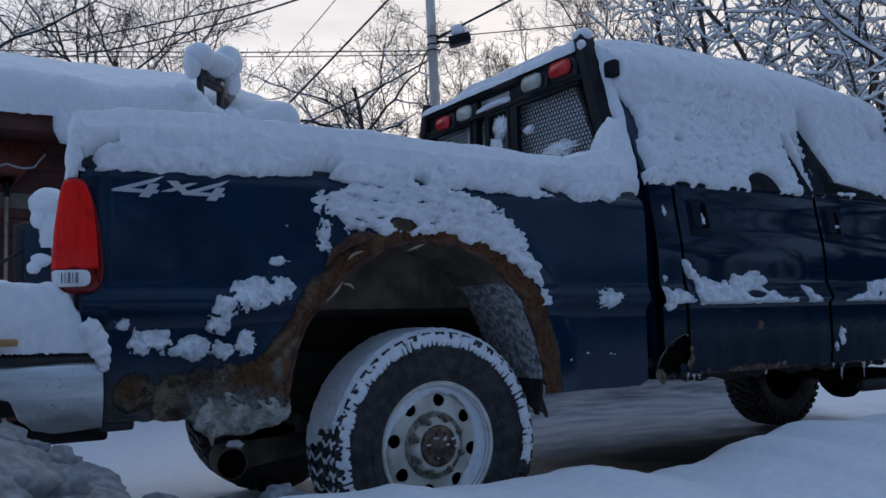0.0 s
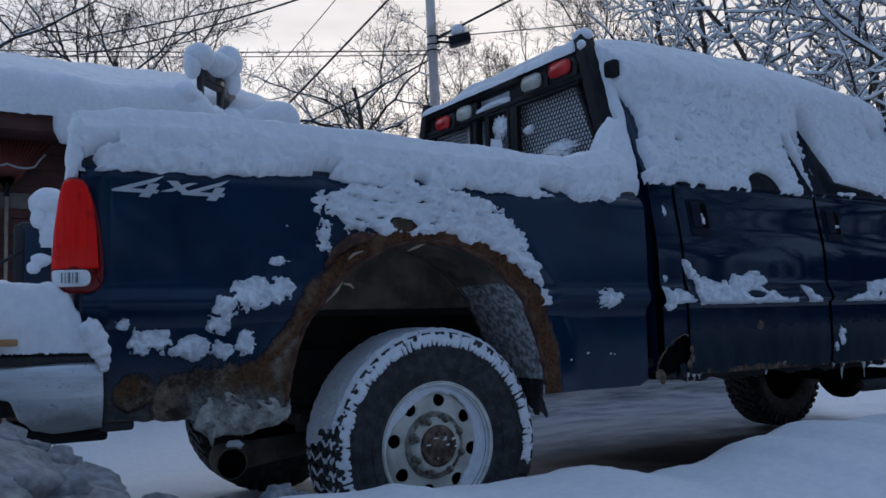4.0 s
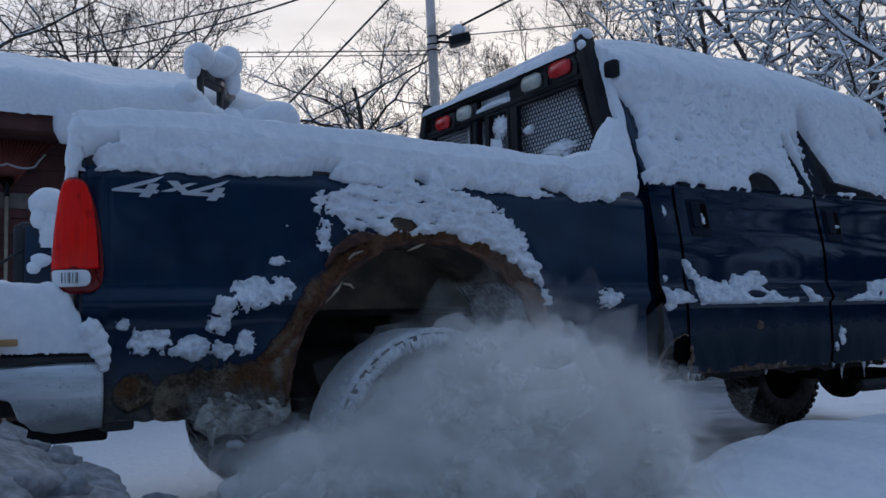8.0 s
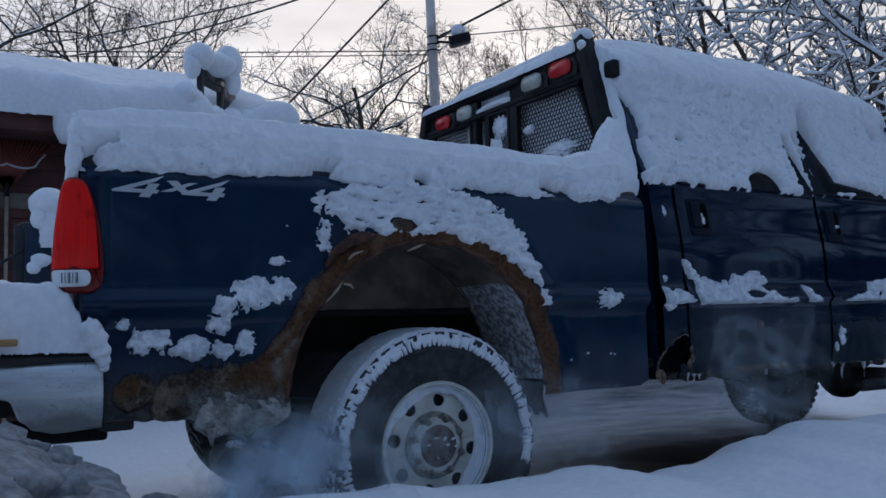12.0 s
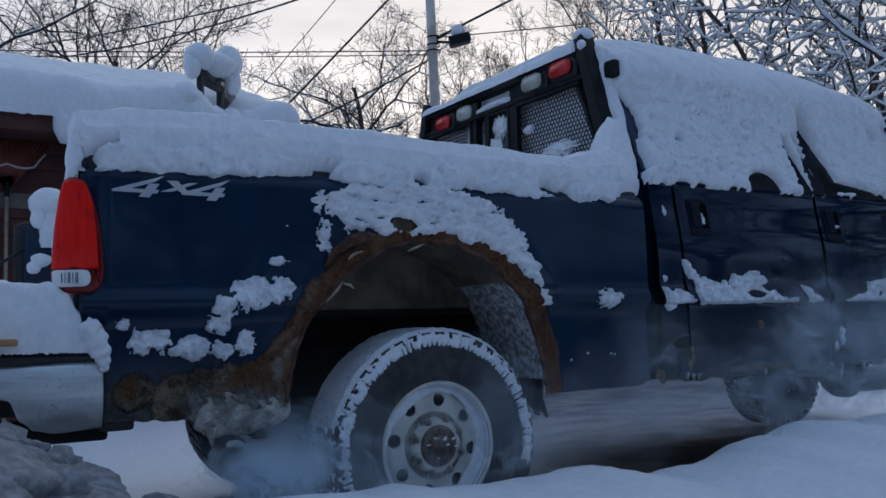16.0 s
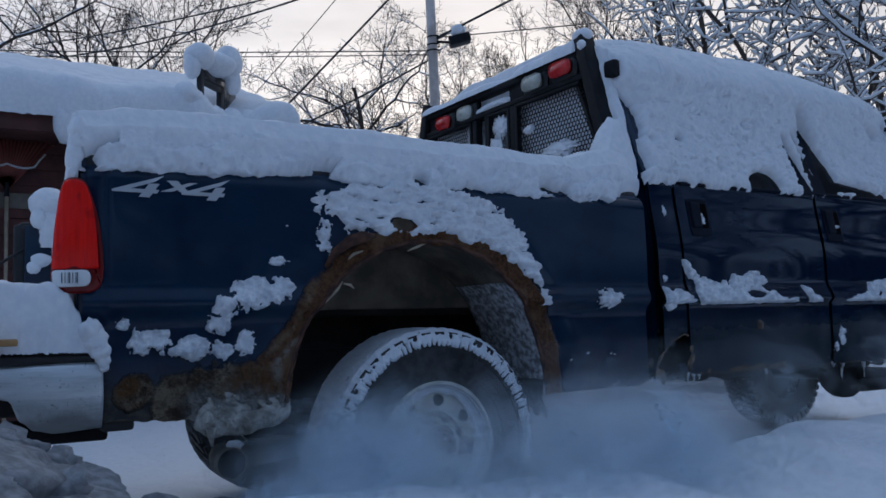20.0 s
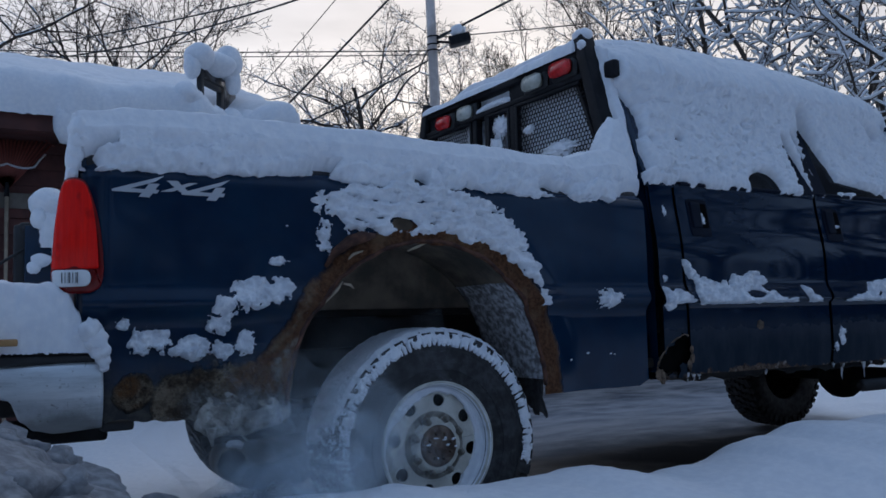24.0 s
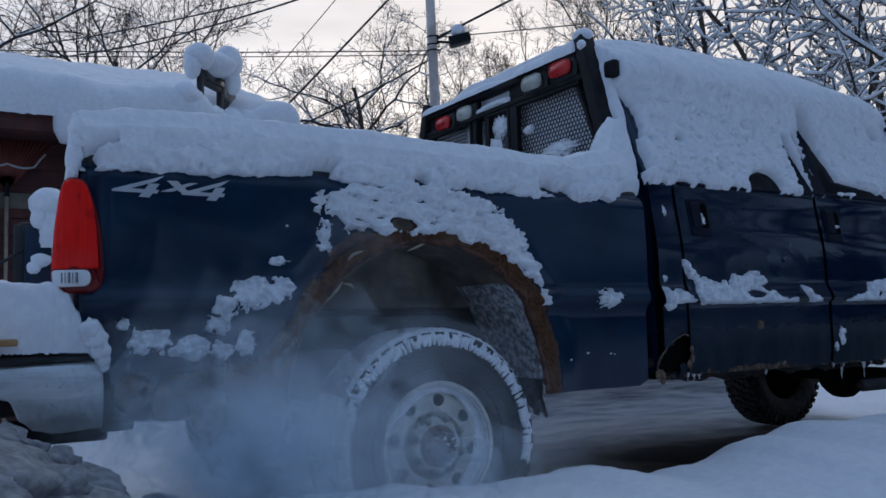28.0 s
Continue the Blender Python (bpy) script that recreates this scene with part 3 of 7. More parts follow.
def make_bed():
    for near in (True, False):
        fun = bed_inside if near else (lambda x, z: min((arch_d(x, z) - 1) * 0.5, z - 0.56, x - BED0, BED1 - x))
        bm = sheet(steps(BED0 - 0.004, BED1 + 0.004, 178), steps(0.50, 1.335, 68), fun,
                   lambda x, z: (x, bed_y(x, z) if near else WIDE - bed_y(x, z), z))
        if not near:
            bmesh.ops.reverse_faces(bm, faces=bm.faces[:])
        p = part("bed_side", bm, "bed_paint" if near else "blue", truck, "dark blue bed side, rusted through round the wheel opening" if near else "")
        s = p.modifiers.new("thickness", "SOLIDIFY")
        s.thickness, s.offset = 0.006, -1
        p.modifiers.new("crisp_edge", "EDGE_SPLIT").split_angle = 0.9
        # rail on top of the side
        bm = bmesh.new()
        y0, y1 = (0.045, 0.13) if near else (WIDE - 0.13, WIDE - 0.045)
        box(bm, BED0 + 0.01, BED1, y0, y1, 1.30, 1.345, 0.012)
        part("bed_rail", bm, "black", truck)
    bm = bmesh.new()
    box(bm, BED0 + 0.02, BED1 - 0.02, 0.40, WIDE - 0.14, 0.86, 0.90, 0.005)
    part("bed_floor", bm, "under", truck)
    bm = bmesh.new()
    box(bm, BED1 - 0.05, BED1 - 0.01, 0.06, WIDE - 0.06, 0.60, 1.33, 0.008)
    part("bed_front_wall", bm, "blue", truck)
    gate = new("tailgate")
    gate.parent = truck
    gate["label"] = "blue tailgate, let down flat under snow"
    bm = bmesh.new()
    box(bm, BED0 - 0.58, BED0 - 0.03, 0.13, WIDE - 0.13, 0.845, 0.900, 0.015)
    part("gate_panel", bm, "blue", gate)
    for y in (WIDE - 0.12,):
        bm = bmesh.new()
        pipe(bm, [(-1.03, y, 1.31), (-1.15, y, 1.225), (-1.27, y, 1.14), (-1.52, y, 0.93)], 0.007, 8, True)
        part("gate_cable", bm, "black", gate)
    for y0 in (0.05, WIDE - 0.12):
        bm = bmesh.new()
        box(bm, BED0 - 0.012, BED0 + 0.06, y0, y0 + 0.07, 0.60, 1.335, 0.012)
        # the far post's black stands in for blue paint in shadow
        part("bed_end_post", bm, "blue" if y0 < 1 else "black", truck)
    # inner wall of the bed, seen through the wheel opening
    for y in (0.36, WIDE - 0.40):
        bm = bmesh.new()
        box(bm, -0.62, 0.60, y, y + 0.03, 0.885, 1.30, 0.006)
        part("bed_inner_wall", bm, "inner" if y < 1 else "blue", truck)
    bm = bmesh.new()
    box(bm, BED0 + 0.03, BED1 - 0.06, WIDE - 0.14, WIDE - 0.11, 0.9, 1.33, 0.006)
    part("far_inner_wall", bm, "blue", truck)


make_bed()


def make_wheelhouse():
    # wheelhouse skin from the lip inwards: plastic liner ahead, rusty steel above and behind
    for name, a0, a1, mat, lab in (("wheelhouse_liner", 5, 47, "liner", "frosted grey plastic wheelhouse liner"), ("wheelhouse", 47, 172, "inner", "")):
        bm = sheet(steps(a0, a1, 40), steps(0.0, 0.37, 12), lambda a, y: 1.0,
                   lambda a, y: (ARCH[0] + ((ARCH[2] if a < 90 else ARCH[4]) + 0.012 + 0.004 * fbm(a * 0.3, y * 30)) * math.cos(radians(a)), y + bed_y(0.45, 0.7) + 0.012, ARCH[1] + (ARCH[3] + 0.012 + 0.004 * fbm(a * 0.4, y * 20, 3)) * math.sin(radians(a))))
        p = part(name, bm, mat, truck, lab)
        p.modifiers.new("thickness", "SOLIDIFY").thickness = 0.005
    bm = sheet(steps(0.03, 0.32, 20), steps(0.44, 0.64, 20), lambda y, z: z - 0.475 + 0.05 * fbm(y * 22, z * 9), lambda y, z: (0.43 + 0.02 * fbm(y * 8, z * 8) + 0.08 * (0.64 - z), y, z))
    part("mudflap", bm, "rubber", truck, "ragged black mudflap").modifiers.new("thickness", "SOLIDIFY").thickness = 0.006
    # the lip's rolled flange, swollen by rust, and a flap curled up out of it
    bm = bmesh.new()
    pts, rad = [], []
    for a in steps(3, 176, 90):
        k = 1.004 + 0.012 * fbm(a * 0.09, 4.0) + 0.006 * fbm(a * 0.35, 1.0)
        x, z = ARCH[0] + (ARCH[2] if a < 90 else ARCH[4]) * k * math.cos(radians(a)), ARCH[1] + ARCH[3] * k * math.sin(radians(a))
        pts.append((x, bed_y(x, z) + 0.004, z))
        rad.append(0.0085 + 0.004 * fbm(a * 0.22, 9.0))
    pipe(bm, pts, rad, 8, True)
    part("arch_lip", bm, "rust", truck, "rolled steel lip swollen with rust")
    bm = bmesh.new()
    pipe(bm, [(-0.47, -0.036, 1.015), (-0.44, -0.044, 1.060), (-0.39, -0.048, 1.097), (-0.34, -0.046, 1.114), (-0.295, -0.040, 1.118)], [0.006, 0.014, 0.019, 0.020, 0.008], 9, True)
    part("curled_flap", bm, "rust", truck, "flap of rusted steel curled outwards")
    # torn bright strips along the rusted lip
    for a, b, c in (((-0.475, 0.895), (-0.432, 0.940), (-0.408, 0.968)), ((-0.405, 0.962), (-0.385, 0.958), (-0.368, 0.945)), ((-0.40, 1.03), (-0.37, 1.058), (-0.315, 1.075)), ((-0.165, 1.072), (-0.135, 1.085), (-0.095, 1.100))):
        bm = bmesh.new()
        pipe(bm, [(a[0], -0.026, a[1]), (b[0], -0.036, b[1]), (c[0], -0.028, c[1])], [0.0025, 0.0055, 0.002], 6, True)
        part("torn_edge", bm, "handle_wood", truck, "bare torn steel edge")
    # frame, axle, springs, tank
    for y in (0.50, WIDE - 0.58):
        bm = bmesh.new()
        box(bm, -1.25, 4.5, y, y + 0.08, 0.56, 0.74, 0.008)
        part("frame_rail", bm, "under", truck)
    for x in (0.0, 3.967):
        bm = bmesh.new()
        tube(bm, (x, 0.2, 0.4), (x, WIDE - 0.2, 0.4), 0.05)
        lump(bm, (x, 1.0 if x < 1 else 1.25, 0.4), (0.17, 0.15, 0.17), 3, 0.05)
        part("axle", bm, "under", truck)
    for y in (0.42, WIDE - 0.50):
        bm = bmesh.new()
        for k in range(4):
            half = 0.62 - 0.12 * k
            for i in range(8):
                a, b = -half + i * half / 4, -half + (i + 1) * half / 4
                za, zb = 0.50 - 0.02 * k + 0.12 * (a / 0.62) ** 2, 0.50 - 0.02 * k + 0.12 * (b / 0.62) ** 2
                tube(bm, (a, y, za), (b, y, zb), 0.016, n=6)
        part("leaf_spring", bm, "under", truck)
    # added dark plate, hides bright snow showing through the wheel opening
    bm = bmesh.new()
    box(bm, -0.95, 0.75, 0.59, 0.62, 0.60, 0.89, 0.005)
    part("gap_blocker", bm, "under", truck)
    bm = bmesh.new()
    box(bm, 1.95, 2.75, 0.75, 1.3, 0.50, 0.64, 0.04)
    part("fuel_tank", bm, "under", truck)
    bm = bmesh.new()
    f = lambda k: (0.55 - 1.22 * k, 0.62 - 0.20 * k ** 2, 0.50 - 0.12 * math.sin(k * 1.5))
    ks = steps(0, 1, 9)
    out = [f(k) for k in ks] + [(-0.671, 0.34, 0.378), (-0.672, 0.30, 0.378)]
    pipe(bm, out, [0.042] * 8 + [0.046, 0.052, 0.054, 0.054], 18, True)
    part("exhaust_pipe", bm, "inner", truck, "sooty exhaust tailpipe")
    # black disc over the capped end, painted for the dark inside of the pipe
    bm = bmesh.new()
    tube(bm, (-0.6722, 0.297, 0.378), (-0.672, 0.312, 0.378), 0.048, 0.048, 24)
    part("bore_disc", bm, "gap", truck)
    bm = bmesh.new()
    lump(bm, (-0.655, 0.325, 0.435), (0.03, 0.03, 0.016), 3.0, 0.3)
    part("pipe_snow", bm, "snow", truck, "lump of snow on the tailpipe")
    bm = bmesh.new()
    lathe(bm, [(0.0, 0.06), (0.20, 0.06), (0.30, 0.02), (0.385, 0.05), (0.40, 0.13), (0.385, 0.21), (0.30, 0.24), (0.0, 0.22)], 40)
    for v in bm.verts:
        v.co = Vector((v.co.x - 0.72, v.co.z + 1.05, v.co.y + 0.50))
    part("spare_tyre", bm, "rubber", truck)


make_wheelhouse()


def make_wheel():
    w = new("wheel")
    w.parent = truck
    R = 0.40
    bm = bmesh.new()
    lathe(bm, [(0.205, 0.075), (0.225, 0.055), (0.26, 0.046), (0.31, 0.042), (0.345, 0.047), (0.370, 0.060), (0.383, 0.08), (0.385, 0.17), (0.383, 0.258), (0.370, 0.278), (0.31, 0.296), (0.225, 0.283), (0.205, 0.265)], 72)
    part("tyre", bm, "rubber", w, "black all-terrain tyre with deep lugs")
    for k in range(3):
        r = 0.262 + 0.035 * k
        bm = bmesh.new()
        lathe(bm, [(r, 0.047), (r + 0.003, 0.041), (r + 0.006, 0.047)], 60)
        part("sidewall_rib", bm, "rubber", w)
    bm = bmesh.new()
    n = 44
    for k in range(n):
        a = k * 2 * math.pi / n
        for y0, y1, off, r0, r1 in ((0.062, 0.112, 0.0, 0.372, R), (0.116, 0.150, 0.5, 0.38, R + 0.002), (0.155, 0.189, 0.1, 0.38, R + 0.002), (0.194, 0.229, 0.6, 0.38, R), (0.234, 0.276, 0.2, 0.372, R)):
            wdt = 0.019 + 0.006 * math.sin(k * 2.3 + y0 * 90)
            m = Matrix.Rotation(-(a + off * 2 * math.pi / n), 4, "Y") @ pose(0, 0, 0, 12 * (1 if int(y0 * 100) % 2 else -1), 0, 0)
            box(bm, r0 - 0.01, r1, y0, y1, -wdt, wdt, 0, m)
        # lug ends that run down the shoulder
        m = Matrix.Rotation(-a, 4, "Y")
        long = 0.05 if k % 2 else 0.028
        box(bm, R - 0.012 - long, R - 0.004, 0.045, 0.07, -0.017, 0.017, 0, m)
        box(bm, R - 0.012 - long, R - 0.004, 0.270, 0.293, -0.017, 0.017, 0, m)
    part("tread", bm, "rubber", w, "", False)
    # steel wheel with eight round openings
    bm = bmesh.new()
    lathe(bm, [(0.215, 0.085), (0.226, 0.070), (0.226, 0.056), (0.219, 0.050), (0.211, 0.056), (0.206, 0.085), (0.203, 0.105), (0.196, 0.113)], 72)
    holes = [(0.158 * math.cos(k * math.pi / 4 + 0.506), 0.158 * math.sin(k * math.pi / 4 + 0.506)) for k in range(8)]

    def solid(r, a):
        x, z = r * math.cos(a), r * math.sin(a)
        return min(math.hypot(x - hx, z - hz) for hx, hz in holes) - 0.0235

    dish = lambda r: lerp_table([(0.0, 0.060), (0.085, 0.062), (0.105, 0.090), (0.125, 0.094), (0.165, 0.094), (0.197, 0.113)], r)
    d = sheet(steps(0.03, 0.197, 42), steps(0, 2 * math.pi, 160), solid, lambda r, a: (r * math.cos(a), dish(r), r * math.sin(a)))
    tmp = bpy.data.meshes.new("tmp")
    d.to_mesh(tmp)
    d.free()
    bm.from_mesh(tmp)
    rim = part("rim", bm, "rim", w, "scuffed pale eight-hole steel wheel")
    rim.modifiers.new("thickness", "SOLIDIFY").thickness = 0.005
    bm = bmesh.new()
    lathe(bm, [(0.185, 0.19), (0.12, 0.20), (0.0, 0.20)], 32)
    part("brake_drum", bm, "gap", w)
    bm = bmesh.new()
    lathe(bm, [(0.118, 0.092), (0.112, 0.085), (0.086, 0.080), (0.080, 0.078)], 48)
    part("hub_flange", bm, "lug", w, "grimy wheel centre under the nuts")
    bm = bmesh.new()
    lathe(bm, [(0.076, 0.084), (0.075, 0.072), (0.072, 0.060), (0.066, 0.052), (0.058, 0.049), (0.050, 0.053), (0.0, 0.051)], 48)
    for k in range(8):
        a = k * math.pi / 4 + 0.2
        tube(bm, (0.045 * math.cos(a), 0.054, 0.045 * math.sin(a)), (0.045 * math.cos(a), 0.042, 0.045 * math.sin(a)), 0.006, n=6)
    part("hub", bm, "hub", w, "rusty locking hub")

    for k in range(8):
        a = k * math.pi / 4 + 0.35
        bm = bmesh.new()
        tube(bm, (0, 0, 0), (0, -0.028, 0), 0.0145, 0.012, n=6)
        lathe(bm, [(0.020, 0.001), (0.020, -0.006), (0.012, -0.007)], 14)
        part("lug_nut", bm, "lug", w, at=pose(0.094 * math.cos(a), 0.078, 0.094 * math.sin(a)))
    return w


wheel = make_wheel()
wheel.matrix_basis = pose(-0.012, 0, 0.40, 0, -7, 0)
for x, far, turn in ((0.0, True, 25), (3.967, True, 60), (3.967, False, 10)):
    copy_thing(wheel, pose(x, WIDE if far else 0.0, 0.40, 0, turn, 180 if far else 0))


def rounded_outline(c, pts, n=6):
    """Closed outline through the corners pts (x, z, radius), rounded."""
    out = []
    for i, (x, z, r) in enumerate(pts):
        p, a, b = Vector((x, z)), Vector(pts[i - 1][:2]), Vector(pts[(i + 1) % len(pts)][:2])
        s, e = p + (a - p).normalized() * r, p + (b - p).normalized() * r
        for k in range(n + 1):
            t = k / n
            out.append(s * (1 - t) ** 2 + p * 2 * t * (1 - t) + e * t * t)
    return out


def slab(bm, outline, y_of, depth, inset=0.0):
    """A plate of that outline in x, z, standing proud of y_of by depth, its edge rounded by inset."""
    c = sum(outline, Vector((0, 0))) / len(outline)
    rings = []
    rows = ((0.0, 0.0), (0.0, 0.5), (inset * 0.4, 0.8), (inset, 0.92), (inset + 0.15, 0.97), (0.45, 1.0), (0.75, 1.02), (0.93, 1.03))
    for k, d in rows:
        rings.append([bm.verts.new((p.x + (c.x - p.x) * k, y_of(p.x + (c.x - p.x) * k, p.y + (c.y - p.y) * k) - d * depth, p.y + (c.y - p.y) * k)) for p in outline])
    for a, b in zip(rings, rings[1:]):
        for k in range(len(a)):
            bm.faces.new((a[k], a[(k + 1) % len(a)], b[(k + 1) % len(a)], b[k]))
    bm.faces.new(rings[-1])
    return bm


def make_taillight():
    lamp = new("taillight")
    lamp.parent = truck
    lamp["label"] = "tall red taillight with a clear reversing lens"
    wrap = lambda x, z: bed_y(max(x, BED0 + 0.03), 1.1) + 6.0 * max(0.0, -1.175 - x) ** 2 + 0.004
    raised = lambda x, z: wrap(x, z) - 0.016
    out = rounded_outline(None, [(-1.242, 1.235, 0.02), (-1.230, 1.266, 0.015), (-1.180, 1.266, 0.028), (-1.156, 1.200, 0.03), (-1.143, 1.140, 0.025), (-1.134, 1.07, 0.03), (-1.130, 0.985, 0.03), (-1.145, 0.938, 0.03), (-1.235, 0.936, 0.03), (-1.264, 0.975, 0.02), (-1.256, 1.09, 0.03)])
    bm = bmesh.new()
    slab(bm, out, wrap, 0.012, 0.06)
    part("bezel", bm, "dark_red", lamp, "dark red outer lens")
    out = rounded_outline(None, [(-1.245, 1.225, 0.02), (-1.232, 1.259, 0.015), (-1.186, 1.259, 0.026), (-1.164, 1.200, 0.03), (-1.152, 1.12, 0.03), (-1.146, 1.006, 0.006), (-1.263, 1.006, 0.006), (-1.257, 1.12, 0.03)])
    bm = bmesh.new()
    slab(bm, out, raised, 0.010, 0.03)
    part("red_lens", bm, "red", lamp)
    out = rounded_outline(None, [(-1.263, 1.003, 0.012), (-1.166, 1.003, 0.022), (-1.166, 0.956, 0.022), (-1.258, 0.955, 0.012)])
    bm = bmesh.new()
    slab(bm, out, raised, 0.011, 0.05)
    part("reverse_lens", bm, "reverse", lamp)
    for k in range(7):
        bm = bmesh.new()
        x = -1.240 + 0.0062 * k + 0.0015 * (k % 3)
        box(bm, x, x + (0.0014 if k % 3 else 0.0024), wrap(x, 0.98) - 0.0290, wrap(x, 0.98) - 0.019, 0.966, 0.995)
        part("lens_rib", bm, "black", lamp)
    bm = bmesh.new()
    slab(bm, [Vector((p.x, p.y)) for p in rounded_outline(None, [(-1.19, 1.262, 0.02), (-1.15, 1.262, 0.02), (-1.13, 0.94, 0.02), (-1.20, 0.93, 0.02)])], lambda x, z: -(WIDE - bed_y(x, z)), 0.02, 0.05)
    for v in bm.verts:
        v.co.y = -v.co.y
    part("far_lens", bm, "dark_red", lamp)


def rack_red():
    n = Nodes("rack_red_lens")
    c = n.mix(n.ramp(n.noise(30, 4), 0.3, 0.7), (0.45, 0.012, 0.015), (0.70, 0.030, 0.03))
    return n.done(c, 0.2, 0.0, None)


M["rack_red"] = rack_red()
M["dark_red"] = plain("dark_red_lens", (0.13, 0.004, 0.004), (0.24, 0.006, 0.006), 8, 0.15, 0.0, 0.03, 60, Specular_IOR_Level=0.35)
make_taillight()


def make_bumper():
    b = new("rear_bumper")
    b.parent = truck
    b["label"] = "dull chrome rear step bumper with a black top pad"
    # wrapped end, then across the back
    def path(u):
        if u < 0.25:
            return Vector((-1.13 - u, 0.03 + 0.02 * (u / 0.25) ** 2)), Vector((0, -1))
        if u < 0.40:
            a = (u - 0.25) / 0.15 * math.pi / 2
            return Vector((-1.38 - 0.09 * math.sin(a), 0.05 + 0.09 * (1 - math.cos(a)))), Vector((-math.sin(a), -math.cos(a)))
        return Vector((-1.47, 0.14 + (u - 0.40))), Vector((-1, 0))

    def place(u, z):
        p, n = path(u)
        k = (z - 0.655) / 0.09
        bulge = 0.02 * (1 - k * k) - 0.05 * max(0.0, -k) ** 3 * smooth(0.1, 0.3, u)
        return (p.x + n.x * bulge, p.y + n.y * bulge, z)

    lo = lambda u: lerp_table([(0, 0.562), (0.12, 0.555), (0.17, 0.566), (0.205, 0.592), (0.24, 0.65), (0.30, 0.67), (0.4, 0.62), (2, 0.60)], u)
    bm = sheet(steps(0, 2.1, 150), steps(0.54, 0.742, 20), lambda u, z: min(z - lo(u), 1.0), place)
    p = part("chrome_shell", bm, "chrome", b)
    p.modifiers.new("thickness", "SOLIDIFY").thickness = 0.006
    bm = bmesh.new()
    box(bm, -1.475, -1.125, 0.025, WIDE - 0.02, 0.740, 0.772, 0.010)
    part("step_pad", bm, "black", b)
    bm = bmesh.new()
    box(bm, -1.44, -1.20, 0.08, WIDE - 0.08, 0.60, 0.735, 0.01)
    part("bumper_beam", bm, "under", b)
    bm = bmesh.new()
    box(bm, -1.40, -1.10, 0.10, 0.42, 0.515, 0.562, 0.01)
    box(bm, -1.36, -1.31, 0.16, 0.20, 0.49, 0.56, 0.008)
    part("bumper_bracket", bm, "under", b)
    bm = bmesh.new()
    box(bm, -1.13, -1.04, 0.03, 0.10, 0.545, 0.575, 0.01)
    part("rubber_stop", bm, "black", b)


make_bumper()


# ---- cab ----
def cab_y(x, z):
    y = 0.042 * smooth(1.06, 1.40, z)
    y -= 0.030 * smooth(0.975, 0.895, z) * smooth(0.87, 0.885, z)
    y -= 0.012 * smooth(0.885, 0.86, z)
    y += 0.012 * smooth(0.68, 0.58, z)
    if z > 1.38:
        y += (z - 1.38) * 0.40
    return y


def roof_z(x):
    return lerp_table([(1.0, 1.93), (1.4, 1.985), (2.2, 1.985), (2.75, 1.94), (3.5, 1.39), (4.6, 1.24), (4.78, 1.05)], x)


def shell_point(x, v):
    """v from 0 at the near belt over the roof to 1 at the far belt."""
    top = roof_z(x)
    side = min(1.86, top - 0.06)
    w = (0.0, 0.33, 0.43, 0.57, 0.67, 1.0)
    near = min(v, 1 - v)
    if near < 0.33:
        z = 1.375 + (side - 1.375) * near / 0.33
        y = cab_y(x, z)
    else:
        k = (near - 0.33) / 0.17
        y0 = cab_y(x, side)
        y = y0 + (WIDE / 2 - y0) * k
        z = side + (top - side) * (1 - (1 - min(1.0, k * 2.2)) ** 2) + 0.012 * k
    return Vector((x, y if v <= 0.5 else WIDE - y, z))


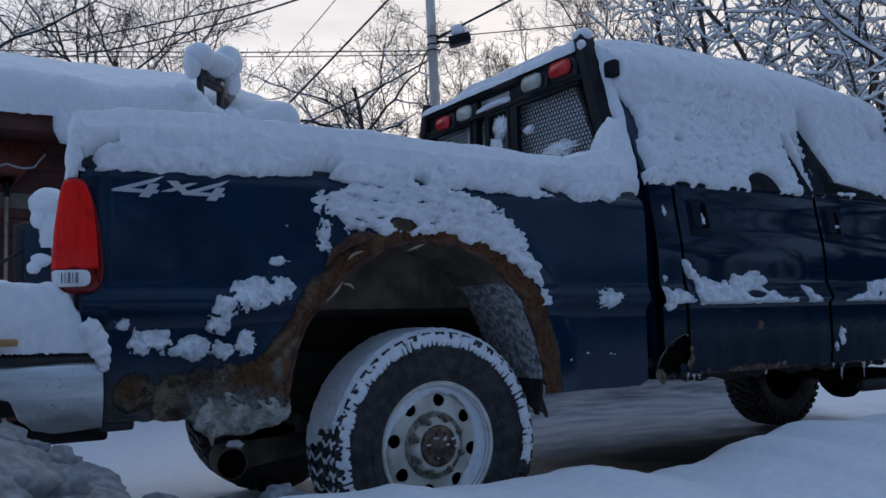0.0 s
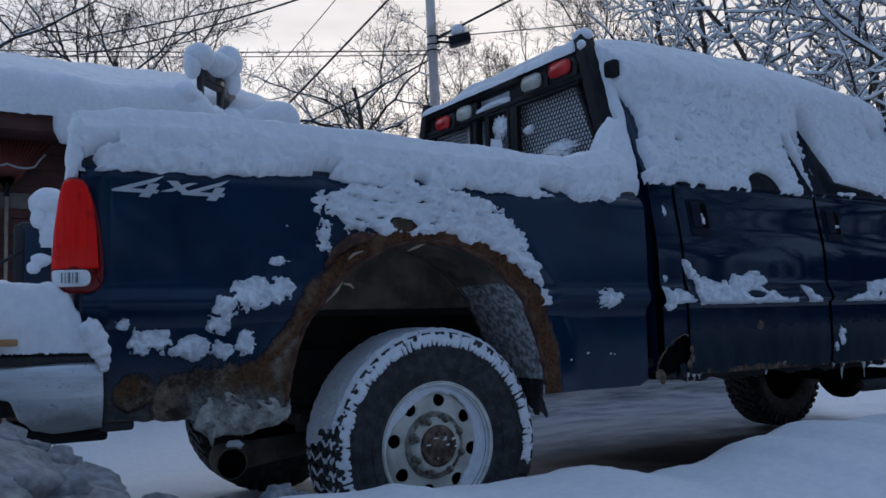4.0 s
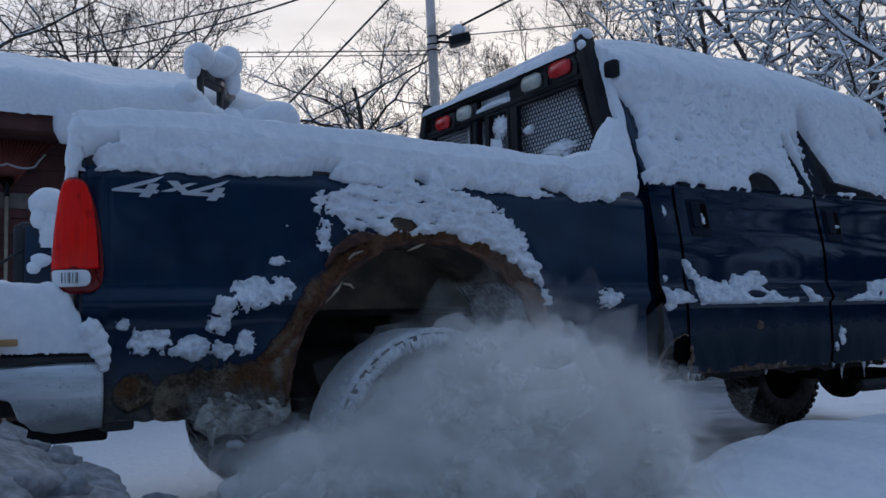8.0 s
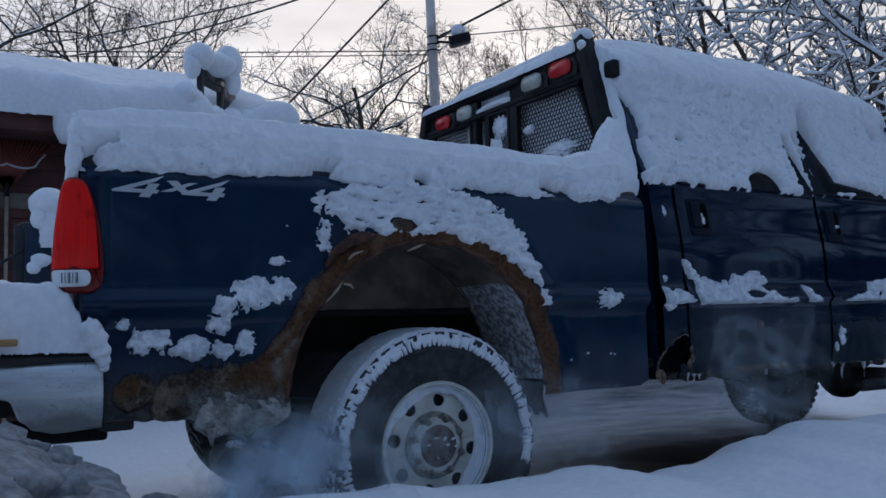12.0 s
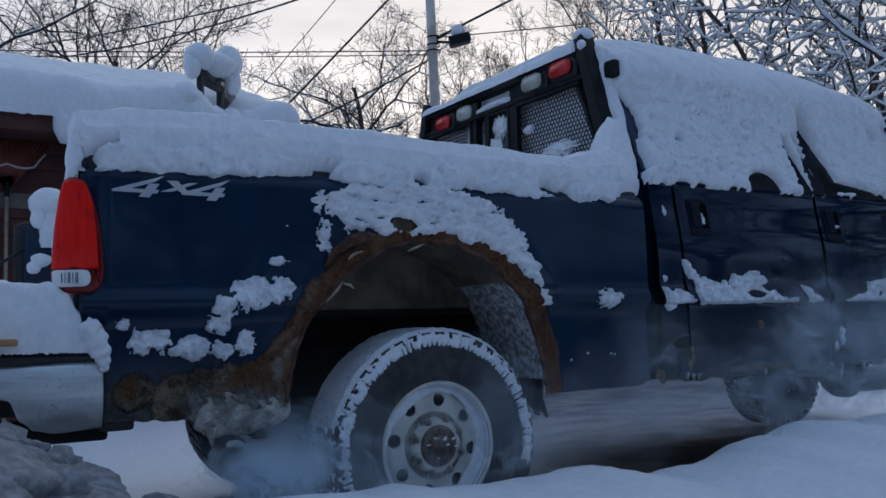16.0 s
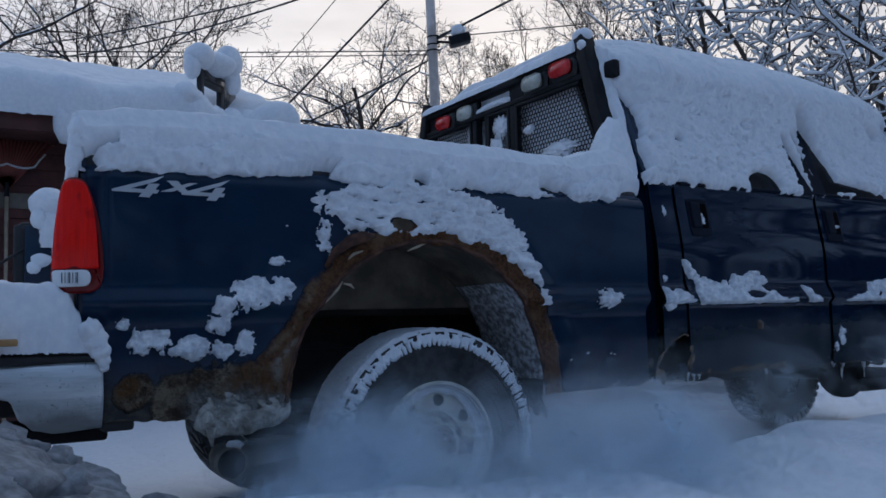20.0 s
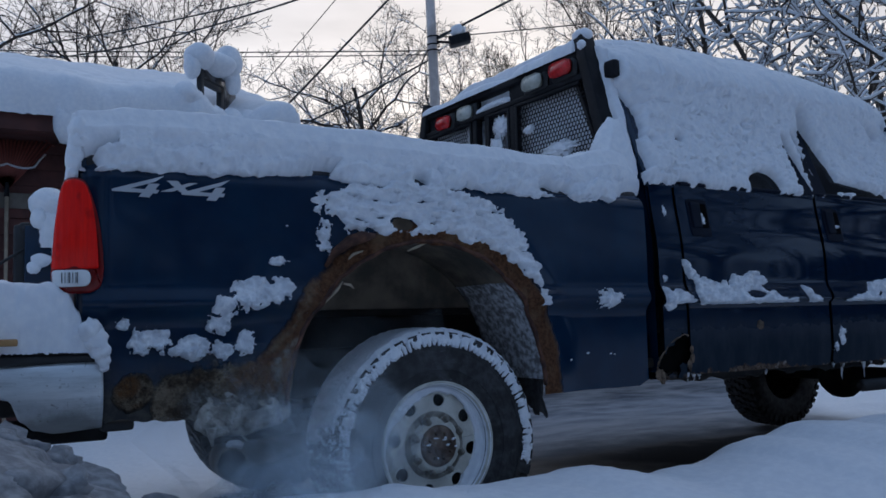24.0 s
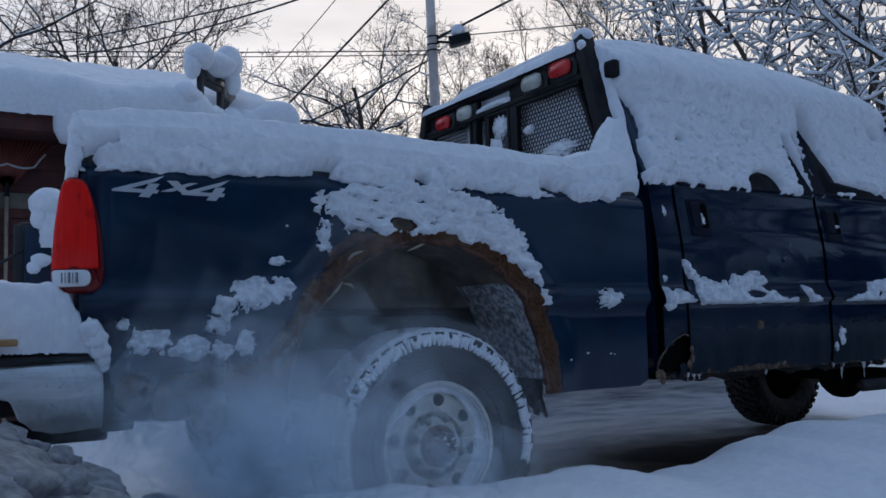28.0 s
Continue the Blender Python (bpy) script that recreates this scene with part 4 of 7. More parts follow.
def make_cab():
    bm = sheet(steps(CABX, 2.95, 60), steps(0, 1, 60), lambda x, v: 1.0, shell_point)
    p = part("cab_roof", bm, "blue", truck)
    p.modifiers.new("thickness", "SOLIDIFY").thickness = 0.01
    # back wall of the cab
    bm = bmesh.new()
    vs = [bm.verts.new(shell_point(CABX + 0.004, v)) for v in steps(0, 1, 40)]
    lo = [bm.verts.new((CABX + 0.004, WIDE - 0.03, 0.6)), bm.verts.new((CABX + 0.004, 0.03, 0.6))]
    bm.faces.new(vs + lo)
    part("cab_back_wall", bm, "blue", truck, "", False)
    bm = bmesh.new()
    box(bm, CABX - 0.006, CABX + 0.004, 0.45, WIDE - 0.45, 1.46, 1.84, 0.003)
    part("rear_window", bm, "glass", truck)

    def panel(name, x0, x1, z0, z1, mat, proud, label="", corner=0.0, hole=None):
        ca, sa = (math.cos(hole[4]), math.sin(hole[4])) if hole else (1, 0)

        def ins(x, z):
            f = min(x - x0, x1 - x, z - z0 + 0.004 * fbm(x * 20, z * 20), z1 - z)
            if hole:
                f = min(f, (math.hypot(((x - hole[0]) * ca + (z - hole[1]) * sa) / hole[2], ((z - hole[1]) * ca - (x - hole[0]) * sa) / hole[3]) - 1 + 0.45 * fbm(x * 18, z * 18)) * hole[3])
            if corner:
                f = min(f, corner - math.hypot(max(0, x0 + corner - x), max(0, z0 + corner - z)))
            return f
        holder = new(name) if name.endswith("door") else None
        bm = sheet(steps(x0 - 0.002, x1 + 0.002, 40 if hole else max(8, int((x1 - x0) / 0.03))), steps(z0 - 0.01, z1 + 0.002, 120 if hole else 46), ins, lambda x, z: (x, cab_y(x, z) - proud, z))
        if holder:
            holder.parent = truck
            holder["label"] = label
            o = part("door_skin", bm, mat, holder)
        else:
            o = part(name, bm, mat, truck, label)
        o.data.materials.append(M["gap"])
        solid = o.modifiers.new("thickness", "SOLIDIFY")
        solid.thickness, solid.material_offset_rim = 0.008, 1
        o.modifiers.new("crisp_edge", "EDGE_SPLIT").split_angle = 0.8
        return holder or o

    # dark body behind the door gaps
    bm = sheet(steps(CABX, 3.3, 40), steps(0.60, 1.38, 30), lambda x, z: 1.0, lambda x, z: (x, cab_y(x, z) + 0.025, z))
    part("door_opening", bm, "gap", truck)
    panel("cab_corner", CABX, 1.152, 0.575, 1.385, "sill_paint", 0.0, "dark blue rear cab corner, rusted out at the bottom", hole=(1.085, 0.662, 0.118, 0.062, 0.64))
    rear = panel("rear_door", 1.165, 2.085, 0.585, 1.385, "sill_paint", 0.003, "dark blue rear door, closed, rusty along its lower edge", 0.03)
    front = panel("front_door", 2.105, 3.20, 0.585, 1.385, "sill_paint", 0.003, "dark blue front door, closed", 0.03)
    bm = sheet(steps(1.05, 3.2, 70), steps(0.545, 0.60, 5), lambda x, z: z - 0.56 + 0.02 * fbm(x * 9, 0.3), lambda x, z: (x, 0.045 + 0.02 * fbm(x * 12, z * 12), z))
    part("rocker_panel", bm, "under", truck, "rotten rocker panel").modifiers.new("thickness", "SOLIDIFY").thickness = 0.01
    # a black backing painted for the dark of the rotted corner's cavity, and the rusty rim of the hole
    bm = bmesh.new()
    box(bm, CABX + 0.004, 1.158, 0.075, 0.10, 0.57, 0.76, 0.004)
    part("cavity_backing", bm, "gap", truck)
    bm = bmesh.new()
    ring = []
    for k in range(27):
        a = radians(15 + 215 * k / 26)
        q = 1.02 + 0.10 * fbm(k * 0.5, 2.0)
        u, v = 0.118 * q * math.cos(a), 0.062 * q * math.sin(a)
        x, z = 1.085 + u * math.cos(0.64) - v * math.sin(0.64), 0.662 + u * math.sin(0.64) + v * math.cos(0.64)
        ring.append((min(x, 1.156), cab_y(x, z) + 0.002, z))
    pipe(bm, ring, [0.0035 + 0.003 * fbm(k * 0.7, 5.0) for k in range(27)], 7, True)
    part("rusted_rim", bm, "old_rust", truck, "rusty rim of the rotted-out cab corner")
    for x, z, r in ((1.168, 0.69, 0.008), (1.172, 0.655, 0.010), (1.160, 0.625, 0.012), (0.985, 0.595, 0.012), (1.01, 0.582, 0.014)):
        bm = bmesh.new()
        lump(bm, (x, cab_y(x, z) - 0.004, z), (r, 0.006, r * 2.0), x * 9, 0.5, 2.5, 3)
        part("rust_scale", bm, "old_rust", truck)
    # handles
    for door, x0 in ((rear, 1.222), (front, 2.132)):
        h = new("door_handle")
        h.parent = door
        h["label"] = "black recessed door handle"
        face = lambda x, z: cab_y(x, z) - 0.004
        bm = bmesh.new()
        slab(bm, rounded_outline(None, [(x0, 1.325, 0.015), (x0 + 0.122, 1.325, 0.015), (x0 + 0.125, 1.165, 0.015), (x0 + 0.005, 1.165, 0.015)]), face, 0.004, 0.03)
        part("bezel", bm, "trim", h)
        bm = bmesh.new()
        slab(bm, rounded_outline(None, [(x0 + 0.012, 1.315, 0.01), (x0 + 0.068, 1.315, 0.01), (x0 + 0.066, 1.20, 0.01), (x0 + 0.014, 1.20, 0.01)]), face, 0.016, 0.06)
        part("paddle", bm, "trim", h)
        bm = bmesh.new()
        slab(bm, rounded_outline(None, [(x0 + 0.072, 1.31, 0.01), (x0 + 0.114, 1.31, 0.01), (x0 + 0.114, 1.20, 0.01), (x0 + 0.072, 1.20, 0.01)]), face, 0.006, 0.03)
        part("recess", bm, "gap", h)
    # side windows and their black frames
    for door, x0, x1, sl in ((rear, 1.24, 2.04, 0.0), (front, 2.17, 3.0, 0.9)):
        ins = lambda x, z: min(x - x0, x1 - x - sl * (z - 1.40), z - 1.40, 1.80 - z)
        bm = sheet(steps(x0, x1, 30), steps(1.395, 1.805, 16), ins, lambda x, z: (x, cab_y(x, z) - 0.006, z))
        part("door_window", bm, "glass", door)
        bm = bmesh.new()
        pipe(bm, [(x, cab_y(x, 1.392) - 0.006, 1.392) for x in steps(x0 - 0.04, x1 + 0.01, 10)], 0.008, 8)
        part("window_seal", bm, "trim", door)
    bm = sheet(steps(2.02, 2.20, 8), steps(1.39, 1.82, 14), lambda x, z: 1.0, lambda x, z: (x, cab_y(x, z) - 0.008, z))
    part("door_pillar", bm, "trim", truck)
    # bonnet, fenders and nose, ahead of the doors
    bm = sheet(steps(2.90, 4.75, 40), steps(0, 1, 30), lambda x, v: 1.0,
               lambda x, v: Vector((x, 0.06 + (WIDE - 0.12) * v, roof_z(x) - 0.10 * (2 * v - 1) ** 4)))
    part("bonnet", bm, "blue", truck).modifiers.new("thickness", "SOLIDIFY").thickness = 0.01
    for far in (False, True):
        bm = sheet(steps(3.2, 4.75, 60), steps(0.58, 1.385, 30), lambda x, z: min(math.hypot((x - 3.967) / 0.47, (z - 0.5) / 0.5) - 1, roof_z(x) + 0.0 - z),
                   lambda x, z: (x, WIDE - cab_y(x, z) if far else cab_y(x, z), z))
        part("front_fender", bm, "blue", truck).modifiers.new("thickness", "SOLIDIFY").thickness = 0.006
    bm = sheet(steps(CABX, 3.3, 40), steps(0.58, 1.38, 30), lambda x, z: 1.0, lambda x, z: (x, WIDE - cab_y(x, z), z))
    part("far_side_panel", bm, "blue", truck).modifiers.new("thickness", "SOLIDIFY").thickness = 0.01
    bm = bmesh.new()
    box(bm, 4.70, 4.80, 0.06, WIDE - 0.06, 0.72, 1.18, 0.03)
    part("grille", bm, "black", truck)
    bm = bmesh.new()
    box(bm, 4.76, 4.95, 0.02, WIDE - 0.02, 0.50, 0.72, 0.04)
    part("front_bumper", bm, "chrome", truck)
    bm = bmesh.new()
    box(bm, 1.0, 4.6, 0.06, WIDE - 0.06, 0.62, 0.66, 0.01)
    part("cab_floor", bm, "under", truck)
    bm = bmesh.new()
    box(bm, 0.972, 1.012, 0.165, 0.235, 1.868, 1.945, 0.012)
    part("cab_rear_bracket", bm, "steel", truck, "black bracket at the cab's rear edge")
    # a step bar under the front door
    bm = bmesh.new()
    tube(bm, (2.35, 0.02, 0.47), (3.3, 0.02, 0.47), 0.03)
    part("step_bar", bm, "black", truck)


make_cab()


def make_lettering():
    """The badge 4x4 on the bed side: slanted strokes of silver film."""
    four = [[(0.0, 0.30), (1.0, 1.0), (0.82, 0.71), (0.35, 0.37)], [(0.0, 0.30), (0.35, 0.37), (0.89, 0.35), (0.85, 0.19), (0.01, 0.21)], [(0.70, 0.62), (0.90, 0.62), (0.70, 0.0), (0.50, 0.02)]]
    cross = [[(0.13, 0.83), (0.34, 0.85), (0.57, 0.35), (0.39, 0.35)], [(0.57, 0.78), (0.75, 0.80), (0.24, 0.35), (0.0, 0.33)]]
    x0 = -1.112
    for shapes, off, lift, name in ((four, 0.0, 0.0, "digit_four"), (cross, 0.136, -0.003, "letter_x"), (four, 0.197, -0.001, "digit_four")):
        bm = bmesh.new()
        for i, s in enumerate(shapes):
            vs = []
            for a, b in s:
                x, z = x0 + off + 0.150 * a, 1.215 + lift + 0.068 * b
                vs.append(bm.verts.new((x, bed_y(x, z) - 0.003 - 0.0004 * i, z)))
            f = bm.faces.new(vs)
            if f.normal.y > 0:
                f.normal_flip()
        part(name, bm, "silver", truck, "silver badge character", False)


make_lettering()


# ---- rack behind the cab ----
def make_rack():
    r = new("cab_guard")
    r.parent = truck
    r["label"] = "black steel cab guard with mesh screens and lamps"
    X = 0.943

    def slanted(bm, at, half, z0, z1, bevel=0.005, deep=0.03):
        """A bar in the rack's plane whose middle runs from at[0] (low) to at[1] (high)."""
        p, q = Vector((X, at[0], z0)), Vector((X, at[1], z1))
        turn = (q - p).to_track_quat("Z", "X").to_matrix().to_4x4()
        box(bm, -deep, deep, -half, half, 0, (q - p).length, bevel, Matrix.Translation(p) @ turn)

    for lo, hi in ((0.118, 0.325), (1.882, 1.675)):
        bm = bmesh.new()
        slanted(bm, (lo, hi), 0.038, 1.33, 2.075, 0.006)
        part("post", bm, "steel", r)
        bm = bmesh.new()
        k = 1 if lo < 1 else -1
        slanted(bm, (lo + 0.075 * k, hi + 0.062 * k), 0.016, 1.44, 1.93, 0.003, 0.008)
        part("post_flange", bm, "steel", r)
    bm = bmesh.new()
    box(bm, X - 0.03, X + 0.03, 0.33, 1.67, 1.985, 2.018, 0.005)
    part("top_bar", bm, "steel", r)
    bm = bmesh.new()
    box(bm, X - 0.026, X + 0.03, 0.30, 1.70, 1.885, 1.912, 0.005)
    part("lower_bar", bm, "steel", r)
    # lamp plates leave an open slot between them
    for y0, y1 in ((0.33, 0.885), (1.165, 1.67)):
        bm = bmesh.new()
        box(bm, X - 0.010, X + 0.012, y0, y1, 1.908, 1.99, 0.003)
        part("lamp_plate", bm, "steel", r)
    for y, w in ((0.852, 0.022), (1.085, 0.014), (1.195, 0.020)):
        bm = bmesh.new()
        box(bm, X - 0.02, X + 0.02, y - w, y + w, 1.36, 1.888, 0.004)
        part("upright", bm, "steel", r)
    bm = bmesh.new()
    box(bm, X - 0.025, X + 0.025, 0.16, 1.84, 1.40, 1.44, 0.004)
    part("bottom_bar", bm, "steel", r)
    # punched screens in flat frames
    for y0, y1, pitch, open_share in ((0.29, 0.822, 0.0225, 0.46), (0.882, 1.066, 0.026, 0.42), (1.225, 1.70, 0.0225, 0.46)):
        s = new("mesh_screen")
        s.parent = r
        edge = lambda z: y0 + (0.075 * (z - 1.885) / 0.2 if y0 < 0.5 else 0.0)
        verts, faces = [], []
        for j in range(int(0.43 / (pitch * 0.87))):
            for i in range(-6, int((y1 - y0) / pitch)):
                cy, cz = y0 + pitch * (i + 0.5 + 0.5 * (j % 2)), 1.455 + pitch * 0.87 * (j + 0.5)
                if cy < edge(cz) + 0.055 or cy > y1 - 0.01:
                    continue
                k = len(verts)
                for rr in (pitch * 0.578, pitch * open_share):
                    for a in range(6):
                        an = radians(30 + 60 * a)
                        verts.append((X - 0.012, cy + rr * math.cos(an), cz + rr * math.sin(an)))
                for a in range(6):
                    faces.append((k + a, k + (a + 1) % 6, k + 6 + (a + 1) % 6, k + 6 + a))
        o = raw("punched_sheet", verts, faces, "steel", s, "", False)
        o.modifiers.new("thickness", "SOLIDIFY").thickness = 0.002
        bm = bmesh.new()
        top0 = y0 + (0.05 if y0 < 0.5 else 0.0)
        box(bm, X - 0.024, X - 0.004, top0, y1 + 0.006, 1.868, 1.884, 0.003)
        box(bm, X - 0.024, X - 0.004, y0 - 0.09 if y0 < 0.5 else y0, y1 + 0.006, 1.435, 1.46, 0.003)
        box(bm, X - 0.024, X - 0.004, y1 - 0.014, y1 + 0.006, 1.45, 1.88, 0.003)
        if y0 > 0.5:
            box(bm, X - 0.024, X - 0.004, y0 - 0.006, y0 + 0.012, 1.45, 1.88, 0.003)
        part("screen_frame", bm, "steel", s)
    for y, z, mat, name, wd in ((0.437, 1.960, "rack_red", "red_lamp", 0.074), (0.650, 1.950, "lamp_white", "work_lamp", 0.074), (1.245, 1.932, "lamp_white", "work_lamp", 0.068), (1.465, 1.925, "rack_red", "red_lamp", 0.070)):
        l = new(name)
        l.parent = r
        bm = bmesh.new()
        box(bm, X - 0.032, X - 0.005, y - wd - 0.016, y + wd + 0.016, z - 0.048, z + 0.044, 0.016)
        part("lamp_housing", bm, "black", l)
        bm = bmesh.new()
        box(bm, X - 0.064, X - 0.028, y - wd, y + wd, z - 0.036, z + 0.034, 0.028)
        part("lens", bm, mat, l)


make_rack()

# ---- snow lying on the truck ----
PATH = [(0.0, 1.24), (0.047, 1.33), (0.085, 1.345), (0.15, 1.335), (0.16, 1.22)]


def along(v):
    """Point and outward direction on the bed rail's cross-section; v counts its corners."""
    i = min(len(PATH) - 2, int(v))
    p = Vector(PATH[i]).lerp(Vector(PATH[i + 1]), v - i)
    turn = radians(lerp_table([(0, 176), (0.6, 168), (1.3, 130), (2.0, 96), (2.6, 80), (3.2, 30), (4, 4)], v))
    return p, Vector((math.cos(turn), math.sin(turn)))


def make_bed_snow():
    for far in (False, True):
        flip = lambda y: WIDE - y if far else y

        def base(u, v):
            p, n = along(v)
            y = bed_y(u, p.y) - 0.002 if v < 1 else p.x
            return (u, flip(y), p.y)

        def lie(u, v):
            """Way from the rail's skin out to the snow's face: a leaning bank with a rounded crest."""
            oy = lerp_table([(0, -0.018), (0.6, -0.026), (1.0, -0.046), (1.5, -0.055), (2.0, -0.042), (2.5, -0.018), (3.0, 0.0), (3.5, 0.03), (4, 0.012)], v)
            oz = lerp_table([(0, 0.0), (0.6, 0.002), (1.0, 0.040), (1.5, 0.098), (2.0, 0.145), (2.5, 0.162), (3.0, 0.140), (3.5, 0.06), (4, 0.0)], v)
            high = lerp_table([(-1.25, 0.6), (-1.17, 0.85), (-1.05, 1.0), (-0.8, 1.04), (-0.3, 1.0), (0.2, 0.94), (0.45, 0.85), (0.60, 0.88), (0.72, 1.04), (0.84, 1.16), (0.90, 1.1), (0.96, 0.75)], u)
            return Vector((-0.02 * smooth(BED0 + 0.05, BED0 - 0.03, u) * smooth(0.8, 1.6, v), (-oy if far else oy) * (1 - 0.4 * smooth(0.8, 0.93, u)), oz * high))

        def normal(u, v):
            return lie(u, v).normalized()

        def field(u, v):
            low = 0.60 + 0.20 * fbm(u * 2.3, 0.3) + 0.16 * fbm(u * 7.7, 4.2) + 0.12 * fbm(u * 23, 1.1) + 0.04 * fbm(u * 60, 7) + 0.25 * smooth(0.78, 0.84, u) + 0.25 * smooth(0.86, 0.95, u)
            low += 0.30 * math.exp(-((u + 0.46) / 0.035) ** 2) + 0.35 * math.exp(-((u - 0.55) / 0.03) ** 2) + 0.25 * math.exp(-((u - 0.90) / 0.04) ** 2)
            f = min((v - low) * 0.09, (3.95 - v) * 0.05)
            f = min(f, u - (BED0 + 0.11 if far else BED0) + 0.014 + 0.02 * fbm(v * 2, 3.3), BED1 + 0.012 - u + 0.02 * fbm(v * 3, 1.3))
            # a bare arc of the rail near the tail corner
            q = abs(math.hypot((u + 1.10) / 0.075, (v - 0.75) / 0.45) - 1)
            if u < -1.09 and v > 0.6:
                f = min(f, (q - 0.16) * 0.06)
            for cu, cv, ru, rv in ((-1.165, 0.72, 0.02, 0.18), (-0.45, 0.98, 0.040, 0.15), (-0.09, 0.82, 0.026, 0.18), (0.47, 0.85, 0.034, 0.17), (0.53, 0.72, 0.04, 0.14)):
                q = math.hypot((u - cu) / ru, (v - cv) / rv)
                f = min(f, (q - 1) * 0.02 + 0.006 * fbm(u * 50, v * 14))
            return f

        def depth(u, v):
            p = along(v)[0]
            b = p.y + lie(u, v).z
            warp = 0.02 * fbm(u * 14, b * 14, 6)
            a, b = u + warp, b + warp
            chunk = 0.018 * smooth(-0.10, 0.10, fbm(a * 7, b * 13, 3)) + 0.009 * smooth(-0.06, 0.08, fbm(a * 18, b * 27, 9)) + 0.003 * smooth(-0.05, 0.05, fbm(a * 48, b * 62, 2)) + 0.002 * fbm(a * 100, b * 110, 5)
            soft = 0.007 * fbm(u * 3, b * 5, 1.4) + 0.003 * fbm(u * 12, b * 16, 2.4)
            low = 1 - smooth(0.85 + 0.5 * fbm(u * 5, 8.8), 1.75 + 0.5 * fbm(u * 5, 8.8), v)
            return lie(u, v).length + (chunk - 0.014) * low + soft * smooth(0.8, 2.0, v) * smooth(3.6, 2.8, v)

        us, vs = steps(BED0 - 0.045, BED1 + 0.02, 470 if not far else 90), steps(0.0, 2.4, 96 if not far else 30) + steps(2.46, 4.0, 22)
        snow_on("snow_on_bed_rail", us, vs, field, base, normal, depth, 0.015, "thick fresh snow heaped along the truck's bed rail", 0.02, 14, "snow on the bed rails")
    snow_on("snow_in_bed", steps(BED0, BED1 - 0.06, 60), steps(0.42, WIDE - 0.14, 50), lambda x, y: 1.0, lambda x, y: (x, y, 0.90), lambda x, y: (0, 0, 1),
            lambda x, y: 0.09 + 0.05 * smooth(-0.6, 0.8, x) + 0.02 * fbm(x * 3, y * 3), 0.03, "snow lying on the bed floor", 0.05, 8)


make_bed_snow()


